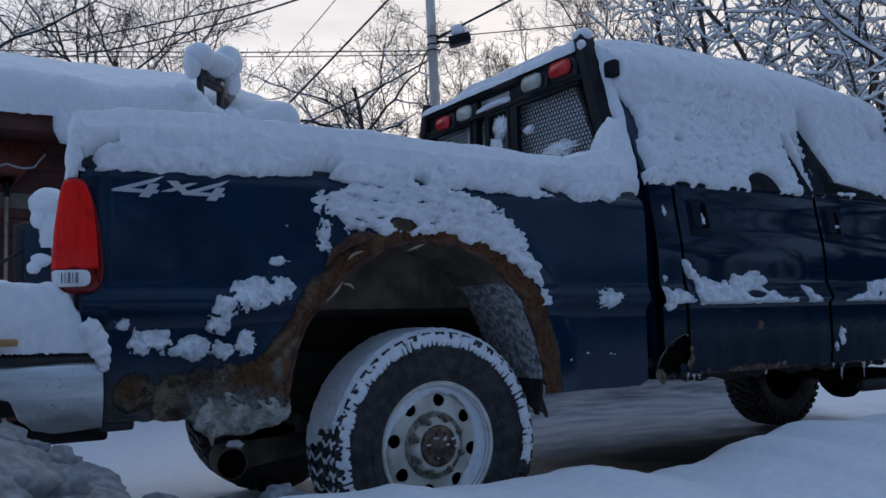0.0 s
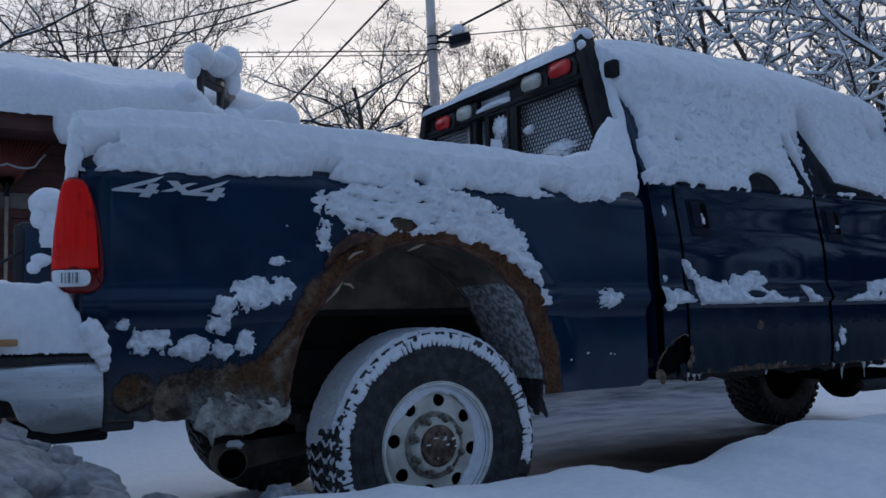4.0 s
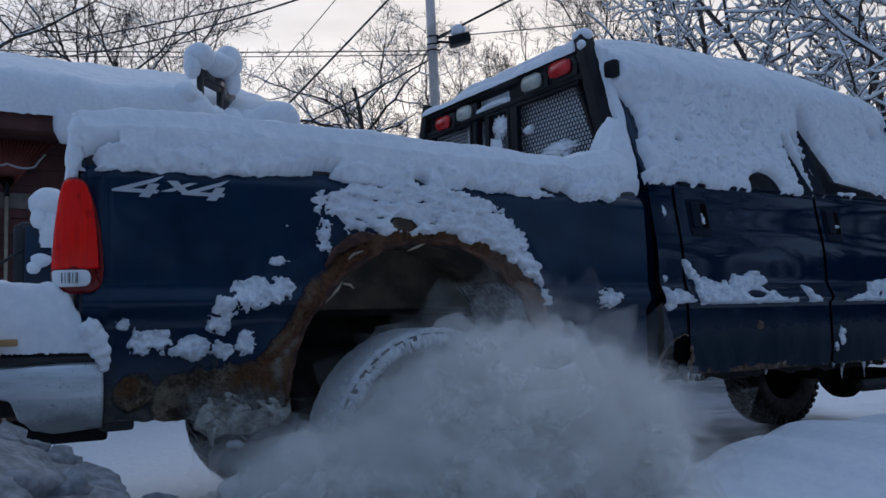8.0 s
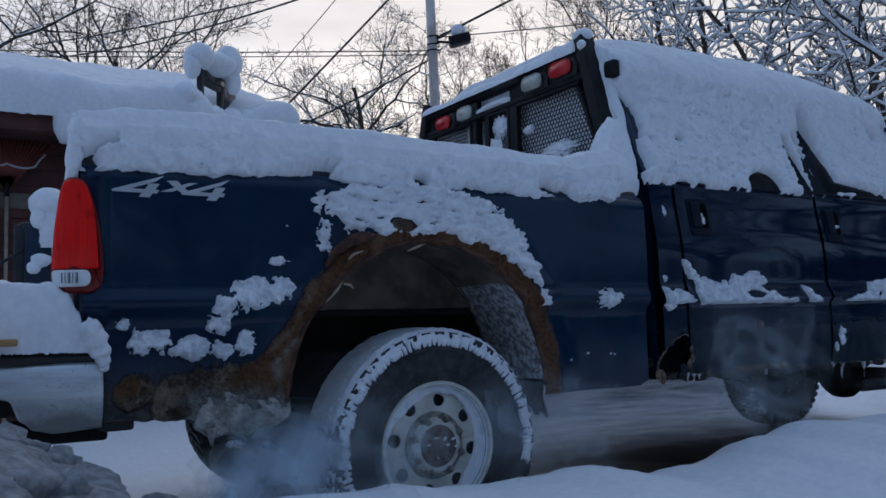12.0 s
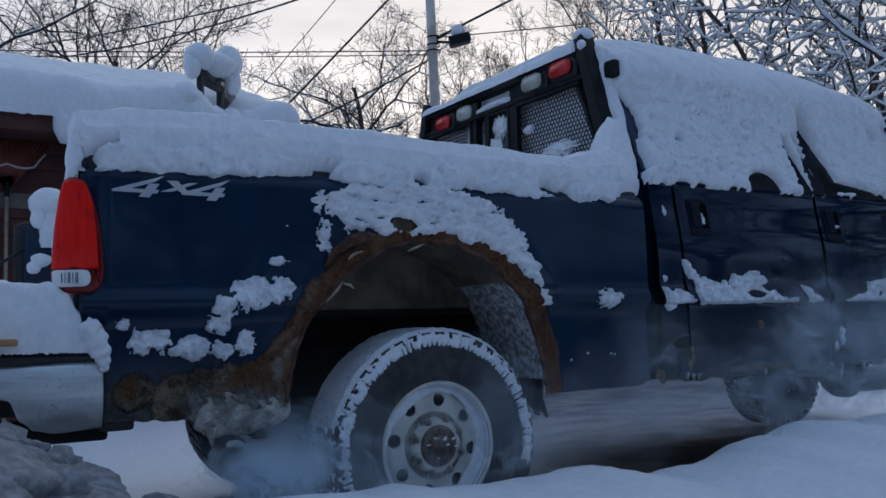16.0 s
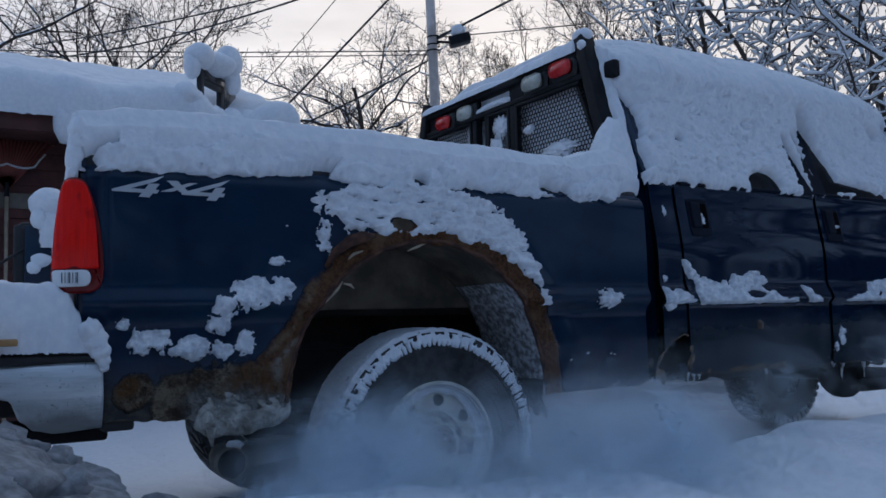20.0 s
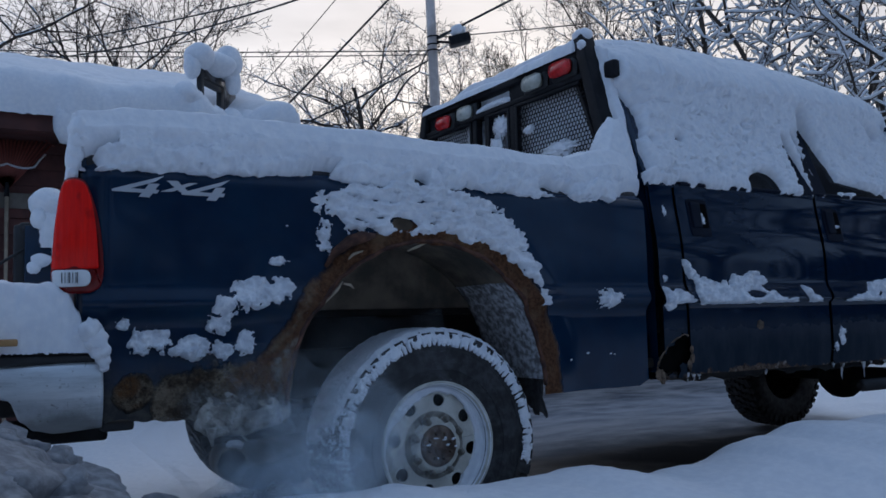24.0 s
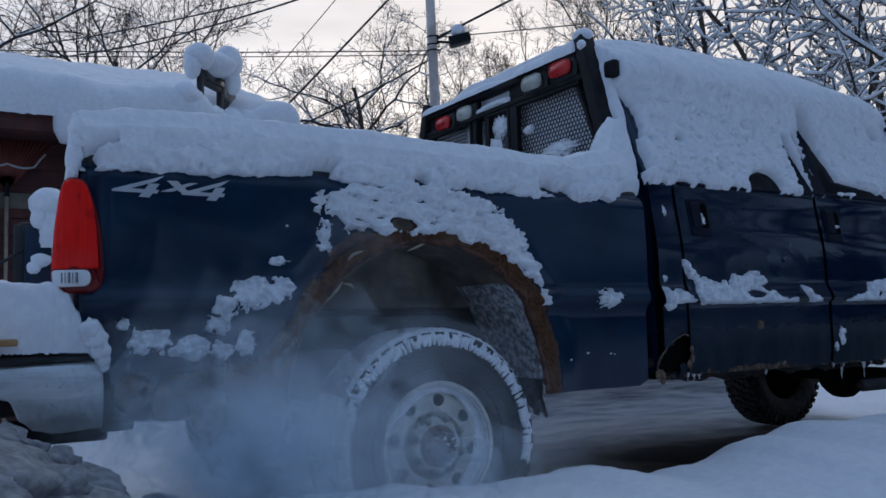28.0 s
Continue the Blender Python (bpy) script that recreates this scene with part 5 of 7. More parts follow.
def make_cab_snow():
    def base(x, v):
        if x > 2.92:
            return (x, 0.06 + (WIDE - 0.12) * v, roof_z(x) - 0.10 * (2 * v - 1) ** 4)
        return shell_point(x, v)

    def normal(x, v):
        a, b = Vector(base(x, v + 0.01 if v < 0.98 else v)), Vector(base(x, v - 0.01 if v > 0.02 else v))
        c, d = Vector(base(x + 0.02, v)), Vector(base(x - 0.02, v))
        n = (a - b).cross(c - d)
        n.normalize()
        return -n if n.dot(Vector(base(x, v)) - Vector((x, WIDE / 2, 1.2))) < 0 else n

    bare = [(1.75, 0.020, 0.105, 0.052), (1.33, -0.005, 0.03, 0.018), (2.52, 0.022, 0.09, 0.018), (2.40, 0.035, 0.07, 0.012), (1.0, 0.50, 0.001, 0.001), (1.05, 0.205, 0.032, 0.056), (1.04, 0.245, 0.035, 0.012), (1.10, 0.134, 0.010, 0.012), (2.75, 0.25, 0.05, 0.02)]
    rg = random.Random(4)
    bare += [(rg.uniform(1.15, 3.0), rg.uniform(0.03, 0.33), rg.uniform(0.006, 0.014), rg.uniform(0.004, 0.008)) for k in range(9)]
    # the pillar between the doors shows through as a long wedge, with a thread of snow down its middle
    strips = [((2.15, 0.265), (2.235, 0.050), 0.036, 0.074), ((2.00, 0.185), (2.05, 0.01), 0.018, 0.044), ((2.085, 0.20), (2.14, 0.02), 0.022, 0.036), ((2.20, 0.045), (2.46, 0.036), 0.034, 0.014)]

    def strip(x, v, a, b, w0, w1):
        ax, av = (b[0] - a[0]), (b[1] - a[1]) * 1.4
        k = min(1.0, max(0.0, ((x - a[0]) * ax + (v - a[1]) * 1.4 * av) / (ax * ax + av * av)))
        return math.hypot(x - a[0] - ax * k, (v - a[1]) * 1.4 - av * k) - (w0 + (w1 - w0) * k)

    def field(x, v):
        w = 0.010 * fbm(x * 8, v * 20, 1.5) + 0.006 * fbm(x * 28, v * 60, 0.2)
        low = 0.012 * fbm(x * 5, 0.7) + 0.012 * fbm(x * 17, 3.1) + 0.012 * smooth(2.2, 2.5, x) * (1 + fbm(x * 6, 2))
        f = min(v - 0.002 - low + w, 0.996 - v) * 0.9
        f = min(f, x - CABX + 0.02 + w, 4.74 - x)
        f = min(f, x - CABX - 0.020 - 0.02 * fbm(v * 14, 0.2) + 0.08 * smooth(0.28, 0.34, v) + 0.10 * smooth(0.05, 0.02, v))
        for cx, cv, rx, rv in bare:
            q = math.hypot((x - cx) / rx, (v - cv) / rv)
            f = min(f, (q - 1) * min(rx, rv * 1.4) + w * 0.7)
        if 1.85 < x < 2.6 and v < 0.3:
            for a, b, w0, w1 in strips:
                f = min(f, strip(x, v, a, b, w0, w1) + w * 0.6)
        return f

    def depth(x, v):
        near = min(v, 1 - v)
        d = 0.046 + (0.080 + 0.040 * smooth(2.6, 1.8, x)) * smooth(0.24, 0.44, near)
        d += lerp_table([(1.0, 0.030), (1.3, 0.042), (2.4, 0.046), (2.65, 0.040), (2.95, 0.0), (3.4, 0.0)], x) * smooth(0.14, 0.30, near)
        q = fbm(x * 7, v * 9, 6) * 0.25
        d += 0.014 * fbm(x * 3, v * 5, 1) + 0.004 * fbm((x + q) * 7, (v + q) * 18, 2) + 0.004 * smooth(-0.02, 0.10, fbm((x - q) * 15 + v * 8, (v + q) * 44, 7)) + 0.0015 * fbm(x * 50, v * 110, 4)
        # pock marks where lumps have dropped from the branches
        d -= 0.014 * smooth(0.30, 0.50, fbm(x * 15, v * 42, 11)) + 0.006 * smooth(0.25, 0.45, fbm(x * 34, v * 90, 13))
        return d

    us = steps(CABX - 0.03, 2.92, 290) + steps(2.94, 4.76, 40)
    vs = steps(0, 0.40, 110) + steps(0.41, 0.60, 14) + steps(0.62, 1.0, 26)
    snow_on("snow_on_cab", us, vs, field, base, normal, depth, 0.03, "thick snow plastered over the cab roof and side windows", 0.03, 9)


make_cab_snow()


def side_snow(rows, y_of, step=0.006, deep=0.022, seed=0.0, edge=0.42, label="clump of snow stuck to the blue body side"):
    x0, x1 = min(r[0] - r[2] for r in rows) - 0.02, max(r[0] + r[2] for r in rows) + 0.02
    z0, z1 = min(r[1] - r[3] for r in rows) - 0.02, max(r[1] + r[3] for r in rows) + 0.02
    f = blobs(*rows)
    size = min(min(r[2], r[3]) for r in rows)
    field = lambda x, z: f(x, z) + edge * size * (1.2 * fbm(x * 0.8 / size, z * 1.1 / size, seed) + 0.8 * fbm(x * 2.6 / size, z * 2.6 / size, seed + 5))
    snow_on("snow_clump", steps(x0, x1, max(6, int((x1 - x0) / step))), steps(z0, z1, max(6, int((z1 - z0) / step))), field,
            lambda x, z: (x, y_of(x, z), z), lambda x, z: (0, -1, 0.15), lambda x, z: deep * (0.55 + 0.9 * max(0.0, 0.5 + fbm(x * 26, z * 26, seed))), 0.012, label, 0.35, 55, "snow clumps on the truck's side", "crust_snow")


def make_side_snow():
    # over the wheel opening
    def field(x, z):
        d = arch_d(x, z)
        a = math.degrees(math.atan2((z - ARCH[1]) / ARCH[3], (x - ARCH[0]) / ARCH[2]))
        w = 0.05 * fbm(x * 9, z * 9, 4) + 0.03 * fbm(x * 30, z * 40, 1)
        lo = lerp_table([(34, 1.17), (55, 1.11), (75, 1.065), (90, 1.05), (108, 1.09), (116, 1.16), (127, 1.20)], a)
        hi = lerp_table([(30, 1.20), (50, 1.35), (62, 1.39), (95, 1.385), (110, 1.44), (127, 1.47)], a)
        f = min((d - lo + w) * 0.5, (hi - d + w) * 0.5, (a - 31) * 0.006 + w * 0.5, (122 - a) * 0.006 + 0.7 * w)
        q = math.hypot((x + 0.175) / 0.058, (z - 1.160) / 0.024)
        pit = 0.54 - fbm(x * 15 + z * 8, z * 44, 12)
        notch = math.hypot((x + 0.235) / 0.028, (z - 1.318) / 0.022) - 1
        return min(f, (q - 1) * 0.03 + 0.3 * w, pit * 0.03, notch * 0.02 + 0.4 * w)

    snow_on("snow_clump", steps(-0.52, 0.46, 230), steps(0.88, 1.37, 130), field, lambda x, z: (x, bed_y(x, z), z), lambda x, z: (0, -1, 0.25),
            lambda x, z: 0.022 + 0.012 * fbm(x * 9 + z * 5, z * 22, 2) + 0.013 * smooth(-0.1, 0.2, fbm(x * 16 + z * 8, z * 50, 5)) + 0.004 * fbm(x * 80, z * 120, 6), 0.018, "shelf of snow clinging above the rusted wheel opening", 0.15, 40, "snow clumps on the truck's side")
    k = 0
    for rows in ([(-0.69, 0.935, 0.075, 0.050), (-0.625, 0.945, 0.055, 0.035)], [(-0.788, 0.885, 0.034, 0.04), (-0.80, 0.845, 0.034, 0.034)], [(-1.02, 0.80, 0.045, 0.036), (-0.975, 0.80, 0.035, 0.036)],
                 [(-0.877, 0.773, 0.052, 0.038), (-0.93, 0.762, 0.018, 0.016)], [(-0.786, 0.76, 0.032, 0.03)], [(-0.716, 0.790, 0.032, 0.040)], [(-1.079, 0.845, 0.021, 0.018)], [(-0.616, 1.034, 0.026, 0.015)],
                 [(-0.463, 1.115, 0.027, 0.054)], [(0.736, 0.905, 0.060, 0.033)]):
        k += 1
        side_snow(rows, bed_y, 0.0032, 0.026 if k in (4, 5) else 0.018, k * 3.3)
    # ridges lying on the doors' moulding, drawn out into horns
    for tops, feet, gaps in (
            ([(1.150, 1.05), (1.165, 1.06), (1.20, 1.022), (1.26, 0.985), (1.34, 0.963), (1.43, 0.970), (1.45, 1.002), (1.50, 0.992), (1.56, 1.022), (1.60, 1.015), (1.645, 0.985), (1.68, 0.925), (1.72, 0.905), (1.85, 0.886)],
             [(1.150, 1.04), (1.17, 1.00), (1.20, 0.93), (1.215, 0.885), (1.24, 0.872), (1.86, 0.877)], ((1.57, 0.917, 0.055, 0.020), (1.66, 0.945, 0.035, 0.016), (1.19, 0.955, 0.02, 0.03))),
            ([(1.022, 0.95), (1.055, 0.94), (1.075, 0.925), (1.10, 0.945), (1.125, 0.932), (1.16, 0.905), (1.19, 0.890)], [(1.022, 0.88), (1.045, 0.852), (1.07, 0.856), (1.095, 0.878), (1.19, 0.884)], ()),
            ([(1.885, 0.964), (1.91, 0.957), (1.94, 0.924), (1.96, 0.906), (2.04, 0.886)], [(1.885, 0.955), (1.915, 0.905), (1.93, 0.877), (2.04, 0.878)], ()),
            ([(2.20, 0.888), (2.30, 0.905), (2.37, 0.925), (2.41, 0.970), (2.50, 0.988), (2.60, 0.982), (2.70, 0.992), (2.80, 0.965), (2.88, 0.90)], [(2.20, 0.878), (2.88, 0.878)], ((2.62, 0.925, 0.06, 0.018), (2.46, 0.915, 0.02, 0.014)))):
        k += 1

        def field(x, z, k=k, tops=tops, feet=feet, gaps=gaps):
            f = min(lerp_table(tops, x) - z + 0.016 * fbm(x * 30, z * 30, k), z - lerp_table(feet, x) + 0.006 * fbm(x * 26, z * 8, k + 4), x - tops[0][0], tops[-1][0] - x)
            for cx, cz, rx, rz in gaps:
                f = min(f, (math.hypot((x - cx) / rx, (z - cz) / rz) - 1) * rz + 0.012 * fbm(x * 40, z * 40, k + 9))
            return f

        snow_on("snow_clump", steps(tops[0][0] - 0.01, tops[-1][0] + 0.01, int((tops[-1][0] - tops[0][0]) / 0.005)), steps(0.84, 1.075, 60), field,
                lambda x, z: (x, cab_y(x, z) - 0.004, z), lambda x, z: (0, -1, 0.15), lambda x, z: 0.022 * (0.6 + 0.8 * max(0.0, 0.5 + fbm(x * 22, z * 26, k))), 0.014,
                "ridge of snow lying on the door's moulding", 0.35, 55, "snow clumps on the truck's side", "crust_snow")
    for rows in ([(2.172, 0.715, 0.022, 0.045), (2.13, 0.665, 0.016, 0.022)], [(1.05, 0.985, 0.010, 0.014)], [(1.09, 1.27, 0.010, 0.020)]):
        k += 1
        side_snow(rows, lambda x, z: cab_y(x, z) - 0.004, 0.003, 0.010, k * 2.7, 0.5, "scrap of snow stuck beside the door's edge")
    for rows in ([(1.292, 1.238, 0.020, 0.024)], [(2.205, 1.236, 0.030, 0.012)]):
        k += 1
        side_snow(rows, lambda x, z: cab_y(x, z) - 0.010, 0.003, 0.012, k * 2.1, 0.3, "small lump of snow caught in a door handle")


make_side_snow()


def make_ice_crust():
    f = blobs((-0.80, 0.562, 0.075, 0.058), (-0.74, 0.560, 0.085, 0.055), (-0.68, 0.566, 0.09, 0.048), (-0.625, 0.578, 0.045, 0.044), (-0.79, 0.60, 0.05, 0.04), (-0.72, 0.60, 0.05, 0.03))
    field = lambda x, z: f(x, z) + 0.008 * fbm(x * 18, z * 18, 2) + 0.008 * fbm(x * 55, z * 55, 4) * smooth(0.53, 0.58, z)
    knob = lambda x, z: 0.002 + 0.013 * smooth(0.60, 0.53, z) + 0.004 * fbm(x * 16, z * 16, 8) + 0.004 * smooth(0.0, 0.25, fbm(x * 45, z * 45, 3))
    snow_on("ice_crust", steps(-0.95, -0.55, 160), steps(0.49, 0.70, 84), field, lambda x, z: (x, bed_y(x, z) - 0.001, z), lambda x, z: (0, -1, 0.05),
            knob, 0.030, "grey ice frozen onto the rusted rear corner of the bed", 0.25, 40, "", "dirty_ice")
    bm = bmesh.new()
    pipe(bm, [(-0.832, -0.010, 0.535), (-0.831, -0.010, 0.510), (-0.829, -0.010, 0.494), (-0.828, -0.010, 0.482)], [0.016, 0.010, 0.006, 0.003], 8, True)
    tagged(part("icicle", bm, "dirty_ice"), "blunt icicle hanging from the ice crust", "icicle")
    rg = random.Random(12)
    for k in range(9):
        a, rr = rg.uniform(0, 6.28), rg.uniform(0.01, 0.066)
        bm = bmesh.new()
        lump(bm, (rr * math.cos(a) - 0.012, 0.050, 0.40 + rr * math.sin(a)), (rg.uniform(0.005, 0.013), 0.003, rg.uniform(0.002, 0.005)), k * 1.7, 0.5, 2, 2)
        tagged(part("snow_speck", bm, "snow"), "fleck of snow on the wheel's rusty hub", "snow", "snow specks")


make_ice_crust()
rng = random.Random(31)
for k in range(9):
    x, z = rng.choice(((rng.uniform(0.55, 0.9), rng.uniform(0.66, 0.78)), (rng.uniform(-0.72, -0.55), rng.uniform(0.80, 0.88)), (rng.uniform(-1.0, 0.8), rng.uniform(1.0, 1.2))))
    if arch_d(x, z) < 1.15:
        continue
    bm = bmesh.new()
    r = rng.uniform(0.002, 0.005)
    lump(bm, (x, bed_y(x, z) - 0.001, z), (r * 1.6, r * 0.5, r), k, 0.4, 2, 1)
    tagged(part("snow_speck", bm, "snow"), "speck of snow on the blue body side", "snow", "snow specks")
bm = bmesh.new()
lump(bm, (1.60, cab_y(1.6, 0.78) - 0.003, 0.78), (0.022, 0.004, 0.02), 4, 0.4)
part("rust_spot", bm, "old_rust", truck, "round spot of rust on the door")


def make_bumper_snow():
    def base(x, y):
        return (x, y, 0.772)

    def field(x, y):
        w = 0.010 * fbm(x * 12, y * 12, 3) + 0.002 * fbm(x * 50, y * 50, 1)
        return min(x + 1.56, -1.120 - x, y - 0.012, WIDE - y) + w

    def depth(x, y):
        return lerp_table([(-1.56, 0.195), (-1.38, 0.205), (-1.27, 0.196), (-1.225, 0.168), (-1.192, 0.115), (-1.178, 0.075), (-1.155, 0.062), (-1.12, 0.048)], x) + 0.006 * fbm(x * 9, y * 9, 2)

    snow_on("snow_on_bumper", steps(-1.57, -1.110, 130), steps(-0.01, 0.5, 110) + steps(0.53, WIDE, 40), field, base, lambda x, y: (0, -0.10, 1), depth, 0.040, "deep snow heaped on the rear bumper", 0.08, 9)
    # a lobe that has slid over the bumper's end
    bm = bmesh.new()
    for k, (x, z, r) in enumerate(((-1.165, 0.835, 0.030), (-1.150, 0.805, 0.032), (-1.138, 0.775, 0.028), (-1.130, 0.748, 0.020), (-1.127, 0.728, 0.013))):
        lump(bm, (x, 0.006 + 0.002 * k, z), (r, r * 0.9, r * 1.05), 2.7 * k, 0.30, 2.0, 3)
    tagged(part("snow_lobe", bm, "snow"), "lobe of snow drooping over the bumper's end", "snow")
    # snow up the tail corner
    bm = bmesh.new()
    for k, (z, r) in enumerate(((1.255, 0.018), (1.28, 0.024), (1.31, 0.028), (1.34, 0.032), (1.37, 0.036), (1.40, 0.04))):
        lump(bm, (BED0 - 0.030 + 0.004 * k, 0.045, z), (r * 0.7, r, r * 1.1), 4.1 * k, 0.25)
    tagged(part("snow_on_tail_corner", bm, "snow"), "snow clinging to the bed's tail corner above the taillight", "snow")


make_bumper_snow()


def make_tyre_snow():
    # along the tyre's section: up the shoulder, over the tread
    def sect(v):
        return lerp_table([(0, 0.345), (0.05, 0.385), (0.08, 0.401), (0.30, 0.402), (0.335, 0.395)], v), lerp_table([(0, 0.040), (0.05, 0.050), (0.08, 0.066), (0.30, 0.263), (0.335, 0.283)], v)

    def base(a, v):
        r, y = sect(v)
        return (r * math.cos(radians(a)), y, 0.40 + r * math.sin(radians(a)))

    def normal(a, v):
        k = smooth(0.09, 0.02, v)
        return (math.cos(radians(a)) * (1 - 0.6 * k), -0.8 * k, math.sin(radians(a)) * (1 - 0.6 * k))

    def field(a, v):
        h = lambda k: (math.sin(k * 12.9898 + 4.1) * 43758.5453) % 1.0
        ph = a / 3.1 + 0.3 * fbm(a * 0.05, 2)
        i, c = math.floor(ph), ph - math.floor(ph)
        # ragged inner rim: a tooth on every lug, some long, some short
        lo = 0.004 + 0.012 * fbm(a * 0.12, 1.0) + 0.010 * fbm(a * 0.9, 3.0) + 0.024 * h(i + 900) ** 2 * smooth(0.30, 0.10, abs(c - 0.5)) + 0.006
        edge = min((a + 14) * 0.003, (214 - a) * 0.003) + 0.01 * fbm(a * 0.3, v * 30)
        f = min(v - lo, 0.332 - v, edge)
        bare = 0.55 * smooth(150, 185, a)
        # small dark sipes scattered over shoulder and tread
        for row, (at, chance) in enumerate(((0.036, 0.30), (0.052, 0.30), (0.094, 0.12), (0.114, 0.16), (0.145, 0.12), (0.185, 0.05))):
            j = math.floor(ph + 0.37 * row)
            cc = (ph + 0.37 * row) - j
            if h(j * 3.7 + row * 17) < chance + 0.6 * bare:
                q = math.hypot((cc - 0.5) / (0.13 + 0.16 * h(j + 5) + 0.15 * bare), (v - at - 0.006 * h(j * 2.1)) / (0.0022 + 0.0030 * h(j + 31) + 0.008 * bare))
                f = min(f, (q - 1) * 0.005)
        # low on the rear the tread is bare but for packed snow in its zigzag grooves
        k = smooth(158, 172, a + 60 * (0.12 - v))
        if k > 0 and v > 0.06:
            z = (a / 7.5 + 1.1 * abs((v * 16) % 1.0 - 0.5)) % 1.0
            f = min(f, lerp_table([(0, f), (1, 0.0035 - 0.03 * abs(z - 0.5))], k))
        return f

    ob = snow_on("snow_on_tyre", steps(-16, 216, 900), steps(0.0, 0.16, 70) + steps(0.165, 0.335, 24), field, base, normal, 0.013, 0.010, "fresh snow packed on the tyre tread", 0.30, 40)
    ob.parent = truck
    ob.location.x = -0.012

    # a crescent of snow on the inside of the wheel's lip
    def fld(a, r):
        mid = lerp_table([(-62, 0.03), (-40, 0.056), (-10, 0.044), (30, 0.036), (60, 0.026), (85, 0.030), (110, 0.046), (135, 0.052), (160, 0.036), (190, 0.014), (215, 0.0)], a)
        return min(r - 0.212 + mid + 0.006 * fbm(a * 0.12, r * 40), 0.218 - r)

    ob = snow_on("snow_on_wheel", steps(-65, 220, 150), steps(0.16, 0.22, 20), fld, lambda a, r: (r * math.cos(radians(a)), lerp_table([(0.160, 0.094), (0.200, 0.100), (0.208, 0.075), (0.214, 0.056), (0.22, 0.052)], r), 0.40 + r * math.sin(radians(a))),
            lambda a, r: (0, -1, 0), 0.010, 0.008, "thin crescent of snow on the wheel's lip", 0.2, 40)
    ob.parent = truck
    ob.location.x = -0.012
    bm = bmesh.new()
    lump(bm, (-0.267, 0.035, 0.235), (0.022, 0.015, 0.028), 2.2, 0.4)
    tagged(part("snow_on_sidewall", bm, "snow"), "small lump of snow stuck to the tyre sidewall", "snow")


make_tyre_snow()


